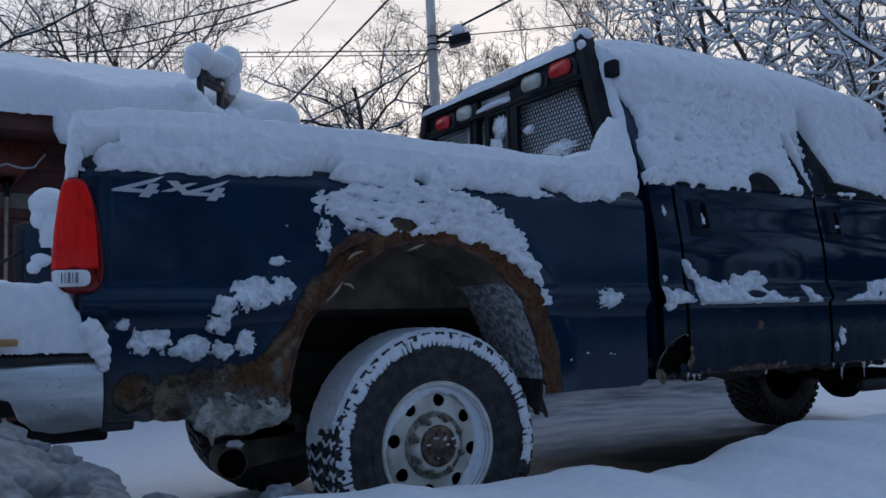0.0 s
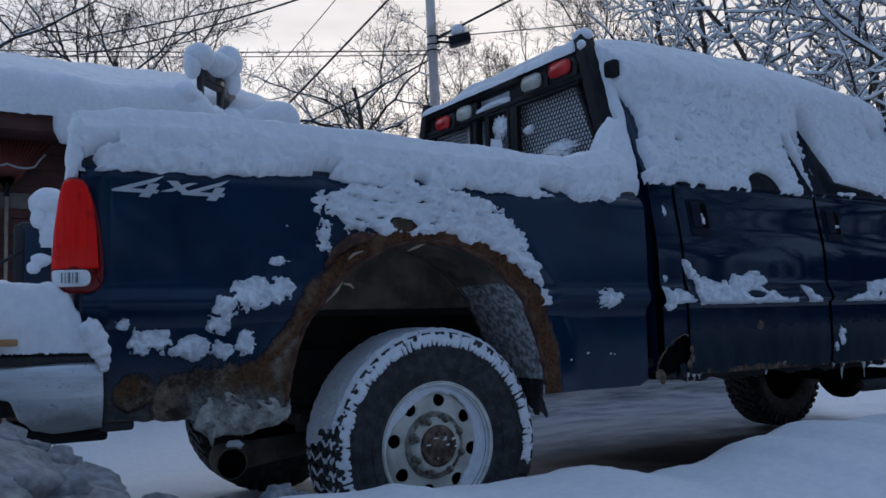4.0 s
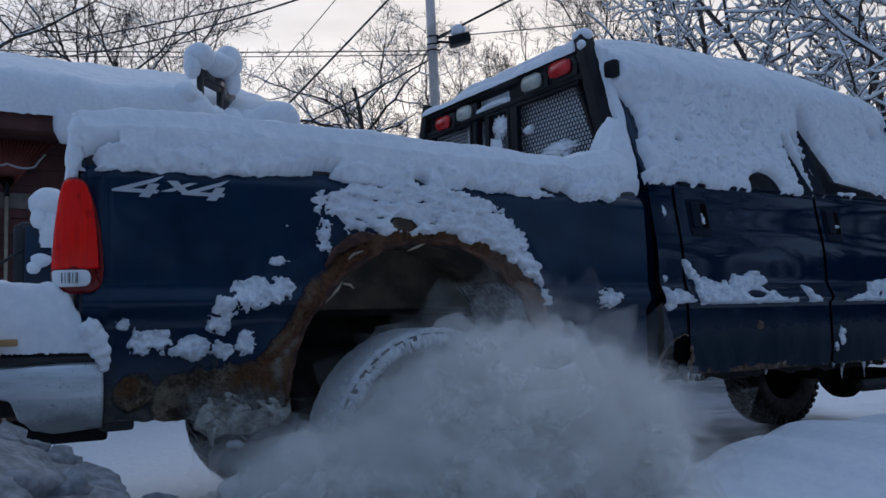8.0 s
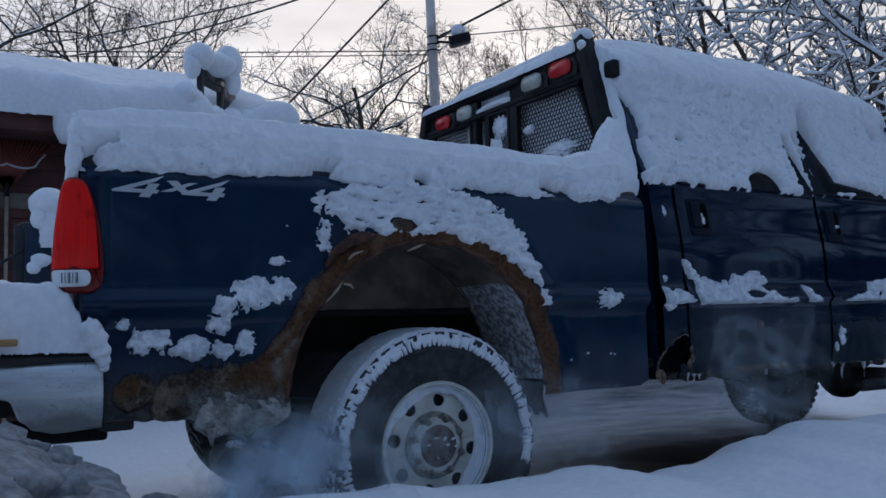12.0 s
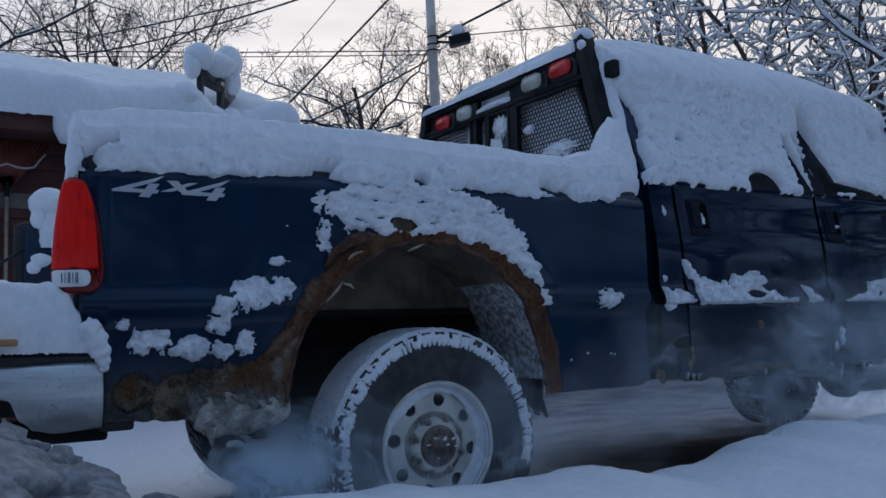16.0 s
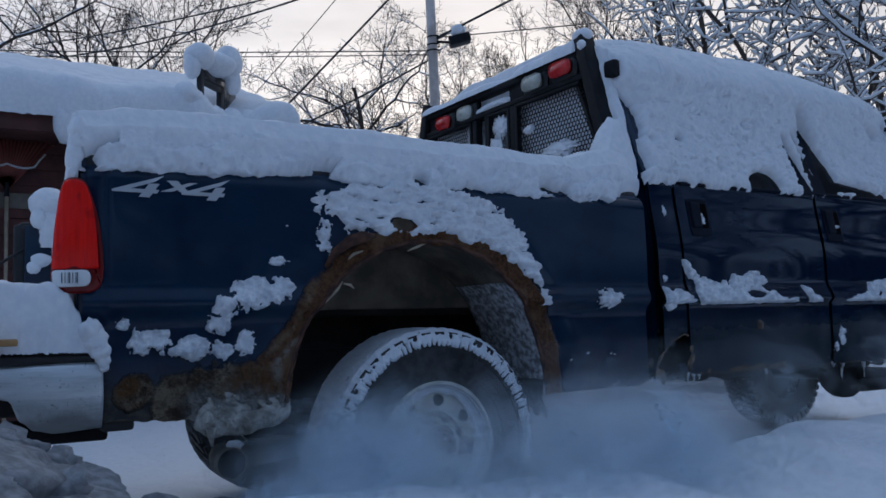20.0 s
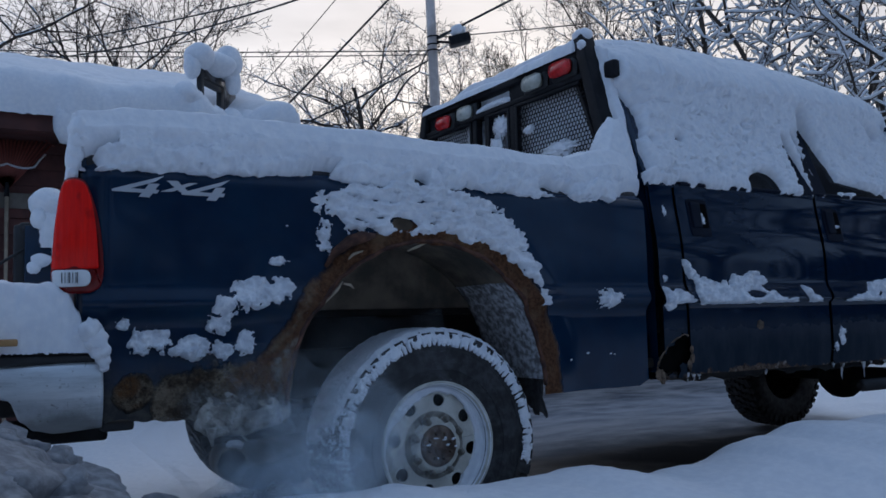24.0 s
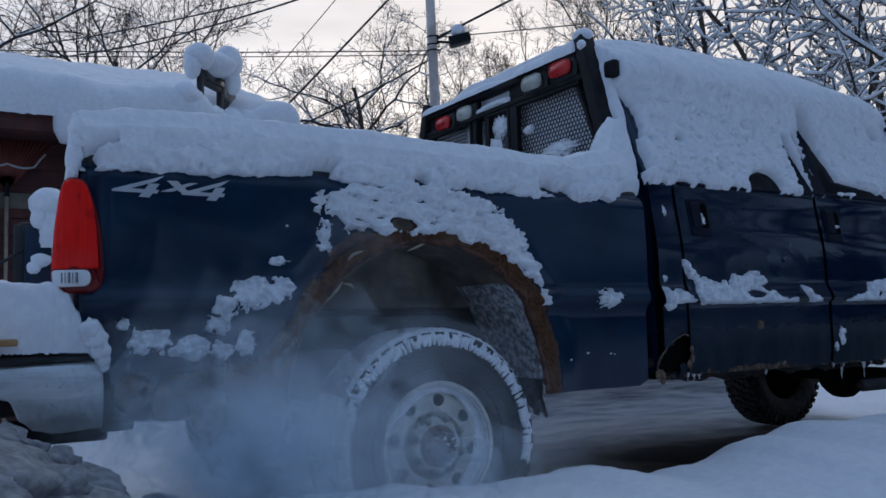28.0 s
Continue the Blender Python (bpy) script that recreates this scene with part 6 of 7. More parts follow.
def make_rack_snow():
    front = lambda y: 0.893 - 0.022 * fbm(y * 6, 2.0) + 0.03 * math.exp(-((y - 0.9) / 0.1) ** 2)
    f = lambda y, x: min(x - front(y), 0.985 - x, y - 0.335, 1.69 - y) + 0.003 * fbm(y * 14, x * 30)
    high = lambda y: lerp_table([(0.33, 0.075), (0.45, 0.060), (0.62, 0.046), (0.9, 0.030), (1.15, 0.036), (1.45, 0.030), (1.7, 0.040)], y)
    snow_on("snow_on_cab_guard", steps(0.32, 1.71, 150), steps(0.86, 0.995, 24), f, lambda y, x: (x, y, 2.016 - 0.35 * max(0.0, 0.912 - x)), lambda y, x: (-0.10, 0, 1),
            lambda y, x: high(y) + 0.006 * fbm(y * 9, x * 9), 0.030, "snow lying along the cab guard's top bar", 0.06, 14)
    bm = bmesh.new()
    lump(bm, (0.943, 0.328, 2.085), (0.042, 0.050, 0.034), 1.0, 0.12)
    tagged(part("snow_hump", bm, "snow"), "cap of snow on the guard's post", "snow")
    bm = bmesh.new()
    lump(bm, (0.905, 0.292, 2.03), (0.018, 0.022, 0.022), 5.0, 0.2)
    tagged(part("snow_hump", bm, "snow"), "dab of snow on the guard's post", "snow")
    f = lambda z, w: min(w - 0.004, 0.062 - w, z - 1.42, 2.03 - z) * 0.9 + 0.006 * fbm(z * 14, w * 30)
    snow_on("snow_on_post", steps(1.40, 2.05, 90), steps(-0.005, 0.075, 16), f, lambda z, w: (0.965 + w, 0.085 + 0.278 * (z - 1.33), z), lambda z, w: (0.1, -1, 0.1),
            0.03, 0.02, "snow packed between the guard's post and the cab", 0.15, 12)
    f = lambda y, z: min(y - 0.20, 1.80 - y, z - 1.36, 1.90 - z) * 0.8 + 0.012 * fbm(y * 6, z * 6)
    snow_on("snow_on_rear_window", steps(0.18, 1.82, 80), steps(1.34, 1.92, 30), f, lambda y, z: (CABX - 0.008, y, z), lambda y, z: (-1, 0, 0.1), 0.03, 0.02, "snow plastered on the cab's rear window", 0.2, 10)
    bm = bmesh.new()
    for k in range(9):
        lump(bm, (0.945, 0.905 + 0.031 * k, 1.922 + 0.010 * math.sin(k * 0.4 + 0.3)), (0.03, 0.034, 0.022), k * 2.3, 0.12, 2, 2)
    tagged(part("snow_in_slot", bm, "snow"), "snow lying in the guard's open slot", "snow")
    heap = lambda y: 0.075 + 0.20 * math.exp(-((y - 0.14) / 0.085) ** 2) + 0.02 * fbm(y * 7, 3)
    f = lambda x, y: min(x - 0.80, 0.965 - x, y - 0.05, 1.15 - y) + 0.012 * fbm(x * 14, y * 14)
    snow_on("snow_drift", steps(0.78, 0.98, 36), steps(0.03, 1.17, 130), f, lambda x, y: (x, y, 1.40), lambda x, y: (0.15, -0.05, 1), lambda x, y: heap(y) + 0.008 * fbm(x * 20, y * 20), 0.06,
            "drift of snow against the foot of the cab guard", 0.05, 14)
    # crusts of snow on the punched screens
    for k, (y, z, ry, rz) in enumerate(((0.72, 1.74, 0.035, 0.018), (0.955, 1.80, 0.055, 0.045), (1.00, 1.70, 0.05, 0.05), (0.50, 1.605, 0.10, 0.03))):
        bm = bmesh.new()
        lump(bm, (0.926, y, z), (0.006, ry, rz), 3.3 * k, 0.8, 3.5, 4)
        tagged(part("snow_crust", bm, "snow"), "crust of snow on the punched screen", "snow", "crusts on the screens")


make_rack_snow()

# icicles along the sill and the rusted rear corner
rng = random.Random(5)
for k in range(12):
    x = (1.17, 1.20, 1.25, 1.66, 2.14, 2.20, 2.22, 2.36, 2.38, 2.44, 2.55, 2.63)[k] + rng.uniform(-0.01, 0.01)
    bm = bmesh.new()
    h = rng.uniform(0.012, 0.03) if k not in (5, 8) else 0.075
    z = 0.583
    pipe(bm, [(x, 0.02, z + 0.01), (x + 0.002, 0.02, z - h * 0.3), (x + rng.uniform(-0.004, 0.004), 0.02, z - h * 0.7), (x, 0.02, z - h)], [0.012, 0.007, 0.004, 0.0015], 6, True)
    part("icicle", bm, "ice", truck)

# ---- snow clods thrown up by the tail of the truck ----
rng = random.Random(11)
for k in range(20):
    x, y = rng.uniform(-1.68, -1.31), rng.uniform(-0.95, -0.35)
    r = rng.uniform(0.12, 0.19) * (1.0 if x < -1.44 else 0.75)
    bm = bmesh.new()
    lump(bm, (0, 0, 0), (r * 1.45, r * 1.1, r * 0.55), k * 1.9, 0.22, 1.1, 4)
    ob = part("snow_clod", bm, "old_snow", at=pose(x, y, ground_z(x, y) + r * 0.55, 0, 0, rng.uniform(0, 180)))
    tagged(ob, "shovelled clod of grey snow on the bank", "snow clod", "shovelled snow clods")
for k in range(22):
    x, y = rng.uniform(-1.62, -1.30), rng.uniform(-1.0, -0.3)
    r = rng.uniform(0.03, 0.06)
    bm = bmesh.new()
    lump(bm, (0, 0, 0), (r * 1.3, r, r * 0.8), k * 2.3, 0.5, 1.8)
    ob = part("snow_clod", bm, "old_snow", at=pose(x, y, ground_z(x, y) + 0.10 + rng.uniform(0.0, 0.08), 0, 0, rng.uniform(0, 180)))
    tagged(ob, "small crumbled clod of grey snow on the bank", "snow clod", "shovelled snow clods")
# clods by the tailpipe, in the darker snow colour for the shade there
for k in range(26):
    x, y = rng.uniform(-1.12, -0.5), rng.uniform(-0.25, 0.3)
    r = rng.uniform(0.03, 0.085)
    bm = bmesh.new()
    lump(bm, (0, 0, 0), (r * 1.4, r, r * 0.7), k * 2.9, 0.45, 1.6)
    ob = part("snow_clod", bm, "old_snow", at=pose(x, y, ground_z(x, y) + r * 0.3, 0, 0, rng.uniform(0, 180)))
    tagged(ob, "small clod of dark grey snow by the tailpipe", "snow clod", "shovelled snow clods")

# ---- house ----
house = thing("house", "low house with red-brown siding and a deeply snow-covered roof", "house")
HX0, HX1, HY0, HY1, EAVE, RIDGEZ = -7.5, 1.15, 5.5, 11.3, 2.62, 3.60


def make_house():
    bm = bmesh.new()
    box(bm, HX0, HX1, HY0, HY0 + 0.15, 0.0, EAVE + 0.05)
    box(bm, HX0, HX1, HY1 - 0.15, HY1, 0.0, EAVE + 0.05)
    box(bm, HX0, HX0 + 0.15, HY0 + 0.15, HY1 - 0.15, 0.0, EAVE + 0.05)
    box(bm, HX1 - 0.15, HX1, HY0 + 0.15, HY1 - 0.15, 0.0, EAVE + 0.05)
    for x in (HX0 + 0.05, HX1 - 0.05):
        vs = [bm.verts.new(p) for p in ((x, HY0, EAVE), (x, HY1, EAVE), (x, (HY0 + HY1) / 2, RIDGEZ - 0.05))]
        bm.faces.new(vs)
    wall = part("wall", bm, "siding", house, "", False)
    for k in range(17):
        z = 0.25 + 0.14 * k
        if abs(z - 1.97) < 0.07:
            continue
        bm = bmesh.new()
        box(bm, HX0 - 0.02, HX1 + 0.02, HY0 - 0.022, HY0 - 0.001, z, z + 0.135)
        for v in bm.verts:
            if v.co.z > z + 0.1 and v.co.y < HY0 - 0.01:
                v.co.y += 0.014
        part("siding_board", bm, "siding", wall, "", False)
    bm = bmesh.new()
    box(bm, HX0, HX1, HY0 - 0.03, HY0 - 0.002, 1.87, 2.00, 0.004)
    part("trim_board", bm, "board", house, "weathered grey horizontal board")
    # roof in two slopes
    mid = (HY0 + HY1) / 2
    for s in (-1, 1):
        bm = bmesh.new()
        e = mid + s * (mid - HY0 + 0.45)
        ez = EAVE - 0.45 * (RIDGEZ - EAVE) / (mid - HY0)
        pts = [(HX0 - 0.3, e, ez), (HX1 + 0.3, e, ez), (HX1 + 0.3, mid, RIDGEZ), (HX0 - 0.3, mid, RIDGEZ)]
        a = [bm.verts.new(p) for p in pts]
        b = [bm.verts.new((p[0], p[1], p[2] + 0.12)) for p in pts]
        bm.faces.new(a[::-1])
        bm.faces.new(b)
        for k in range(4):
            bm.faces.new((a[k], a[(k + 1) % 4], b[(k + 1) % 4], b[k]))
        part("roof", bm, "board", house, "", False)
    bm = bmesh.new()
    box(bm, HX0 - 0.3, HX1 + 0.3, HY0 - 0.485, HY0 - 0.452, EAVE - 0.175, EAVE - 0.03, 0.004)
    part("fascia", bm, "siding", house, "dark red fascia board")
    bm = bmesh.new()
    box(bm, HX0 - 0.3, HX1 + 0.3, HY0 - 0.45, HY0, EAVE - 0.172, EAVE - 0.158)
    part("soffit", bm, "siding", house)


make_house()


def make_roof_snow():
    mid = (HY0 + HY1) / 2
    slope = (RIDGEZ - EAVE) / (mid - HY0)

    def base(x, y):
        return (x, y, RIDGEZ + 0.12 - slope * abs(y - mid))

    def field(x, y):
        w = 0.05 * fbm(x * 2.2, y * 2.2, 1) + 0.02 * fbm(x * 9, y * 9, 2)
        low = HY0 - 0.52 - 0.10 * smooth(-0.72, -0.45, x)
        return min(y - low, HY1 + 0.5 - y, HX1 + 0.32 - x, x - HX0 + 0.3) + w

    def depth(x, y):
        d = 0.34 + 0.05 * fbm(x * 0.8, y * 0.8, 5) + 0.03 * fbm(x * 2.5, y * 2.5, 6)
        return d * (1 - 0.75 * math.exp(-((x - 0.85) / 0.28) ** 2 - ((y - 5.2) / 0.35) ** 2))

    def normal(x, y):
        return (0, -0.25 * smooth(HY0 + 0.2, HY0 - 0.5, y), 1)

    us, vs = steps(HX0 - 0.35, -1.8, 40) + steps(-1.75, HX1 + 0.36, 110), steps(HY0 - 0.70, HY0 + 0.6, 50) + steps(HY0 + 0.65, HY1 + 0.55, 70)
    snow_on("snow_on_roof", us, vs, field, base, normal, depth, 0.22, "deep smooth snow blanket on the house roof", 0.03, 5)
    # lip of snow that hangs over the eave
    bm = bmesh.new()
    for k in range(12):
        x = -0.52 + 0.15 * k
        lump(bm, (x, HY0 - 0.50, EAVE - 0.02 - 0.06 * math.exp(-((x + 0.45) / 0.2) ** 2)), (0.14, 0.10, 0.20), k * 1.7, 0.2, 2, 2)
    tagged(part("snow_cornice", bm, "snow"), "lip of snow hanging from the roof edge", "snow")


make_roof_snow()


def make_chimney():
    c = thing("chimney", "dark metal chimney housing with open sides, capped with snow", "chimney")
    # its face runs from the near corner (0.60, 5.10) back to (0.96, 5.46)
    def slat(name, s0, s1, z0, z1, mat, deep=0.04, label=""):
        bm = bmesh.new()
        m = Matrix.Translation((0.575, 5.08, 0)) @ Matrix.Rotation(radians(45), 4, "Z")
        box(bm, s0, s1, 0, deep, z0, z1, 0.006, m)
        part(name, bm, mat, c, label)

    slat("corner_post", 0.0, 0.055, 2.50, 3.215, "black", 0.05)
    slat("corner_post", 0.36, 0.425, 2.55, 3.10, "black", 0.05)
    slat("corner_sheet", 0.43, 0.66, 2.55, 3.26, "metal", 0.03, "bright grey metal corner sheet")
    slat("cross_bar", 0.055, 0.43, 3.17, 3.215, "black")
    slat("cross_bar", 0.055, 0.43, 3.02, 3.075, "black")
    slat("louvre", 0.055, 0.43, 3.078, 3.168, "metal", 0.02, "grey metal louvre")
    slat("cap_plate", -0.03, 0.66, 3.215, 3.245, "black", 0.10)
    for k, (p, r) in enumerate((((0.575, 5.14, 3.27), (0.135, 0.16, 0.125)), ((0.72, 5.25, 3.25), (0.22, 0.18, 0.115)), ((0.90, 5.36, 3.31), (0.135, 0.17, 0.165)), ((0.945, 5.33, 3.14), (0.075, 0.06, 0.135)), ((0.50, 5.10, 3.17), (0.075, 0.09, 0.12)))):
        bm = bmesh.new()
        lump(bm, p, r, 1.3 + 4 * k, 0.06, 1.3, 4)
        tagged(part("snow_hump", bm, "snow"), "hump of snow capping the chimney", "snow", "snow humps on the chimney")
    bm = bmesh.new()
    for k in range(6):
        lump(bm, (0.42 + 0.05 * k, 5.05 + 0.02 * k, 2.86 - 0.04 * k), (0.12, 0.2, 0.14), k * 2.2, 0.08, 1.5, 3)
    tagged(part("snow_mound", bm, "snow"), "mound of snow beside the chimney", "snow")


make_chimney()


def make_rake():
    r = thing("leaf_rake", "fan rake with red tines and pale handle, against the wall", "rake", pose(-0.95, 5.40, 0.12))
    bm = bmesh.new()
    tube(bm, (0, -0.02, -0.10), (0, 0.03, 1.86), 0.015, n=10)
    part("handle", bm, "handle_wood", r)
    bm = bmesh.new()
    tube(bm, (0, 0.03, 1.84), (0, 0.03, 1.96), 0.022, 0.016, n=8)
    part("socket", bm, "steel", r)
    for k in range(21):
        a = radians(-40 + 80 * k / 20)
        bm = bmesh.new()
        tip = (0.54 * math.sin(a), 0.03, 1.90 + 0.52 * math.cos(a))
        box(bm, -0.007, 0.007, -0.002, 0.002, 0, (Vector(tip) - Vector((0, 0.03, 1.90))).length, 0, Matrix.Translation((0, 0.03, 1.90)) @ Matrix.Rotation(a, 4, "Y"))
        tube(bm, tip, (tip[0] * 1.01, -0.03, tip[2] - 0.02), 0.006, n=5)
        part("tine", bm, "red_tin", r)
    bm = bmesh.new()
    bow = [(0.29 * k / 7, 0.016, 2.115 - 0.03 * math.sin(min(1.0, abs(k) / 6) * 3.14) + 0.05 * max(0, abs(k) - 5)) for k in range(-7, 8)]
    pipe(bm, bow, 0.010, 6, True)
    part("brace", bm, "chrome", r)


make_rake()


def make_far_tail_snow():
    for k, (x, y, z, rx, ry, rz) in enumerate(((-1.05, 1.90, 1.44, 0.085, 0.10, 0.075), (-1.10, 1.84, 1.36, 0.035, 0.03, 0.05), (-1.09, 1.83, 1.165, 0.045, 0.03, 0.032), (-1.12, 1.83, 1.13, 0.03, 0.03, 0.03), (-1.03, 1.84, 1.20, 0.012, 0.02, 0.10))):
        bm = bmesh.new()
        lump(bm, (x, y, z), (rx, ry, rz), k * 3.1, 0.10, 1.5, 4)
        tagged(part("snow_clump", bm, "snow"), "clump of snow on the open tail end of the bed", "snow", "snow on the bed's tail end")
    # snow over the lowered tailgate
    f = lambda x, y: min(x + 1.80, -1.17 - x, y - 0.08, WIDE - 0.10 - y) + 0.012 * fbm(x * 9, y * 9)
    snow_on("snow_on_tailgate", steps(-1.82, -1.16, 50), steps(0.06, WIDE - 0.06, 90), f, lambda x, y: (x, y, 0.90), lambda x, y: (0, 0, 1), lambda x, y: 0.07 + 0.012 * fbm(x * 5, y * 5), 0.05, "snow lying on the lowered tailgate", 0.08, 12)


make_far_tail_snow()

# a split log on the bumper's snow
bm = bmesh.new()
box(bm, -1.52, -1.352, -0.030, 0.02, 0.796, 0.815, 0.004)
tagged(part("wood_block", bm, "fresh_wood"), "strip of orange-brown wood in the bumper's snow", "wood block")

# ---- pole, lamp and cables ----
pole = thing("utility_pole", "weathered wooden utility pole with a lamp", "utility pole")
PX, PY = 9.47, 15.9
bm = bmesh.new()
lean = lambda z: (PX + 0.02 * (6.2 - z) * 0.9, PY - 0.012 * (6.2 - z), z)
zs = steps(-0.3, 10.5, 18)
pipe(bm, [lean(a) for a in zs], [0.155 - 0.004 * a for a in zs], 14)
part("pole_shaft", bm, "pole", pole)
bm = bmesh.new()
tube(bm, (PX, PY, 7.85), (PX + 0.35, PY - 0.28, 7.80), 0.035)
part("lamp_arm", bm, "steel", pole)
bm = bmesh.new()
box(bm, -0.27, 0.27, -0.18, 0.18, -0.13, 0.10, 0.03, Matrix.Translation((PX + 0.52, PY - 0.40, 7.86)) @ pose(0, 0, 0, 0, -14, -30))
part("lamp_box", bm, "steel", pole)
bm = bmesh.new()
for z in (7.95, 7.75, 7.6):
    lathe(bm, [(0.17, z - 0.02), (0.17, z + 0.02)], 14)
for v in bm.verts:
    v.co = Vector((v.co.x + PX, v.co.z + PY, v.co.y))
part("pole_band", bm, "steel", pole)
bm = bmesh.new()
lump(bm, (PX + 0.48, PY - 0.40, 8.08), (0.20, 0.18, 0.17), 2.0, 0.2)
tagged(part("snow_hump", bm, "snow"), "heap of snow on the pole lamp", "snow")


def cable(a, b, sag, r, n=26):
    a, b = Vector(a), Vector(b)
    bm = bmesh.new()
    pts = [a.lerp(b, k / n) - Vector((0, 0, sag * 4 * (k / n) * (1 - k / n))) for k in range(n + 1)]
    pipe(bm, pts, r, 6)
    tagged(part("overhead_cable", bm, "wire"), "dark overhead cable with a trace of snow", "cable", "overhead cables")


cable((3.2, 15.2, 3.4), (10.0, 10.5, 11.75), 0.15, 0.022)
cable((2.8, 15.3, 3.6), (8.6, 11.3, 11.6), 0.1, 0.009)
cable((1.76, 24.06, 8.65), (5.44, 10.36, 7.01), 0.25, 0.020)
cable((1.16, 24.05, 8.93), (4.94, 10.69, 6.86), 0.12, 0.018)
cable((-8.0, 22.0, 7.2), (PX, PY, 7.62), 0.15, 0.014)
cable((-8.0, 22.0, 7.05), (PX, PY, 7.52), 0.15, 0.012)
cable((PX, PY, 7.9), (16.5, 8.5, 12.0), 0.05, 0.030)
cable((5.0, 17.5, 5.0), (PX, PY, 7.45), 0.1, 0.024)
cable((PX, PY, 7.95), (26.0, 6.5, 10.0), 0.2, 0.014)


# ---- trees ----
def grow(base, height, seed, trunk_r, limbs=9, kids=(6, 5, 4, 3), deep=5, lean_to=(0, 0), stem=0.55, low=0.35, long=0.46, wide=50, rise=0.10, crook=0.10, sag=0.0):
    """Segments (start, end, radius, radius, level) of a bare tree: each fork kinks its branch away from the twig it bears."""
    rg = random.Random(seed)
    out = []

    def branch(p, d, length, r, level):
        count = limbs if level == 0 else kids[min(level - 1, len(kids) - 1)]
        n = count + 1 if level < deep else 2
        azimuth = rg.uniform(0, 6.28)
        tip = 0.30 if level == 0 else 0.25
        first = low if level == 0 else 0.18
        at = 0.0
        bow = Vector((rg.gauss(0, 1), rg.gauss(0, 1), rg.gauss(0, 1))) * crook * (0.1 if level == 0 else 0.5)
        for i in range(n):
            nxt = first + (1 - first) * (i + rg.uniform(0.3, 0.7) if i < n - 1 else n) / n if level < deep else (i + 1) / n
            step = (nxt - at) * length
            up = rise if level < 4 else rise * 0.6
            # long stretches take a bend in the middle
            cuts = 2 if step > 0.5 or level < 2 else 1
            for c in range(cuts):
                jig = crook * (0.35 if level == 0 else 1.0)
                d = (d + bow + Vector((rg.gauss(0, jig), rg.gauss(0, jig), rg.gauss(0, jig) + up - sag * min(level, 3) * 0.3))).normalized()
                q = p + d * (step / cuts)
                k1 = at + (nxt - at) * c / cuts
                k2 = at + (nxt - at) * (c + 1) / cuts
                out.append((p, q, r * (1 - (1 - tip) * k1), r * (1 - (1 - tip) * k2), level))
                p = q
            at = nxt
            if level >= deep or i == n - 1:
                continue
            azimuth += 2.4 + rg.gauss(0, 0.5)
            side = d.cross(Vector((0.3, 0.1, 1)) if abs(d.z) < 0.9 else Vector((1, 0, 0.2))).normalized()
            side = Matrix.Rotation(azimuth, 3, d) @ side
            ang = radians(rg.gauss(wide, 9) * (1 - 0.25 * at))
            nd = (d * math.cos(ang) + side * math.sin(ang)).normalized()
            here = r * (1 - (1 - tip) * at)
            share = long if level == 0 else rg.uniform(0.50, 0.74)
            branch(Vector(p), nd, (height if level == 0 else length) * share * (1 - (0.15 if level == 0 else 0.45) * at) * rg.uniform(0.8, 1.15), here * (rg.uniform(0.55, 0.78) if level < 2 else rg.uniform(0.46, 0.64)), level + 1)
            d = (d - side * 0.22 * (0.4 if level == 0 else 1.0)).normalized()

    branch(Vector(base), Vector((lean_to[0], lean_to[1], 1)).normalized(), height * stem, trunk_r, 0)
    return out


def tubes(segs, sides_of, radius_of, lift=0.0, keep=None, uneven=0.0):
    verts, faces = [], []
    rg = random.Random(len(segs))
    for p, q, r1, r2, lv in segs:
        if keep and not keep(p, q, r1, lv):
            continue
        d = q - p
        if d.length < 1e-5:
            continue
        d.normalize()
        side = d.cross(Vector((0, 0, 1)))
        side = side.normalized() if side.length > 1e-3 else Vector((1, 0, 0))
        up = side.cross(d)
        n = sides_of(lv)
        k = len(verts)
        swell = 1.0 + rg.uniform(-uneven, uneven)
        for c, r in ((p, radius_of(r1) * (1 - uneven * 0.5)), (p.lerp(q, 0.5), radius_of(r1) * swell), (q, radius_of(r2) * (1 - uneven * 0.5))) if uneven else ((p, radius_of(r1)), (q, radius_of(r2))):
            off = Vector((0, 0, lift * r))
            for a in range(n):
                an = 2 * math.pi * a / n + math.pi / 2
                verts.append(c + off + side * (r * math.cos(an)) + up * (r * math.sin(an)))
        for ring in range(2 if uneven else 1):
            for a in range(n):
                b, m = (a + 1) % n, k + ring * n
                faces.append((m + a, m + b, m + n + b, m + n + a))
    return verts, faces


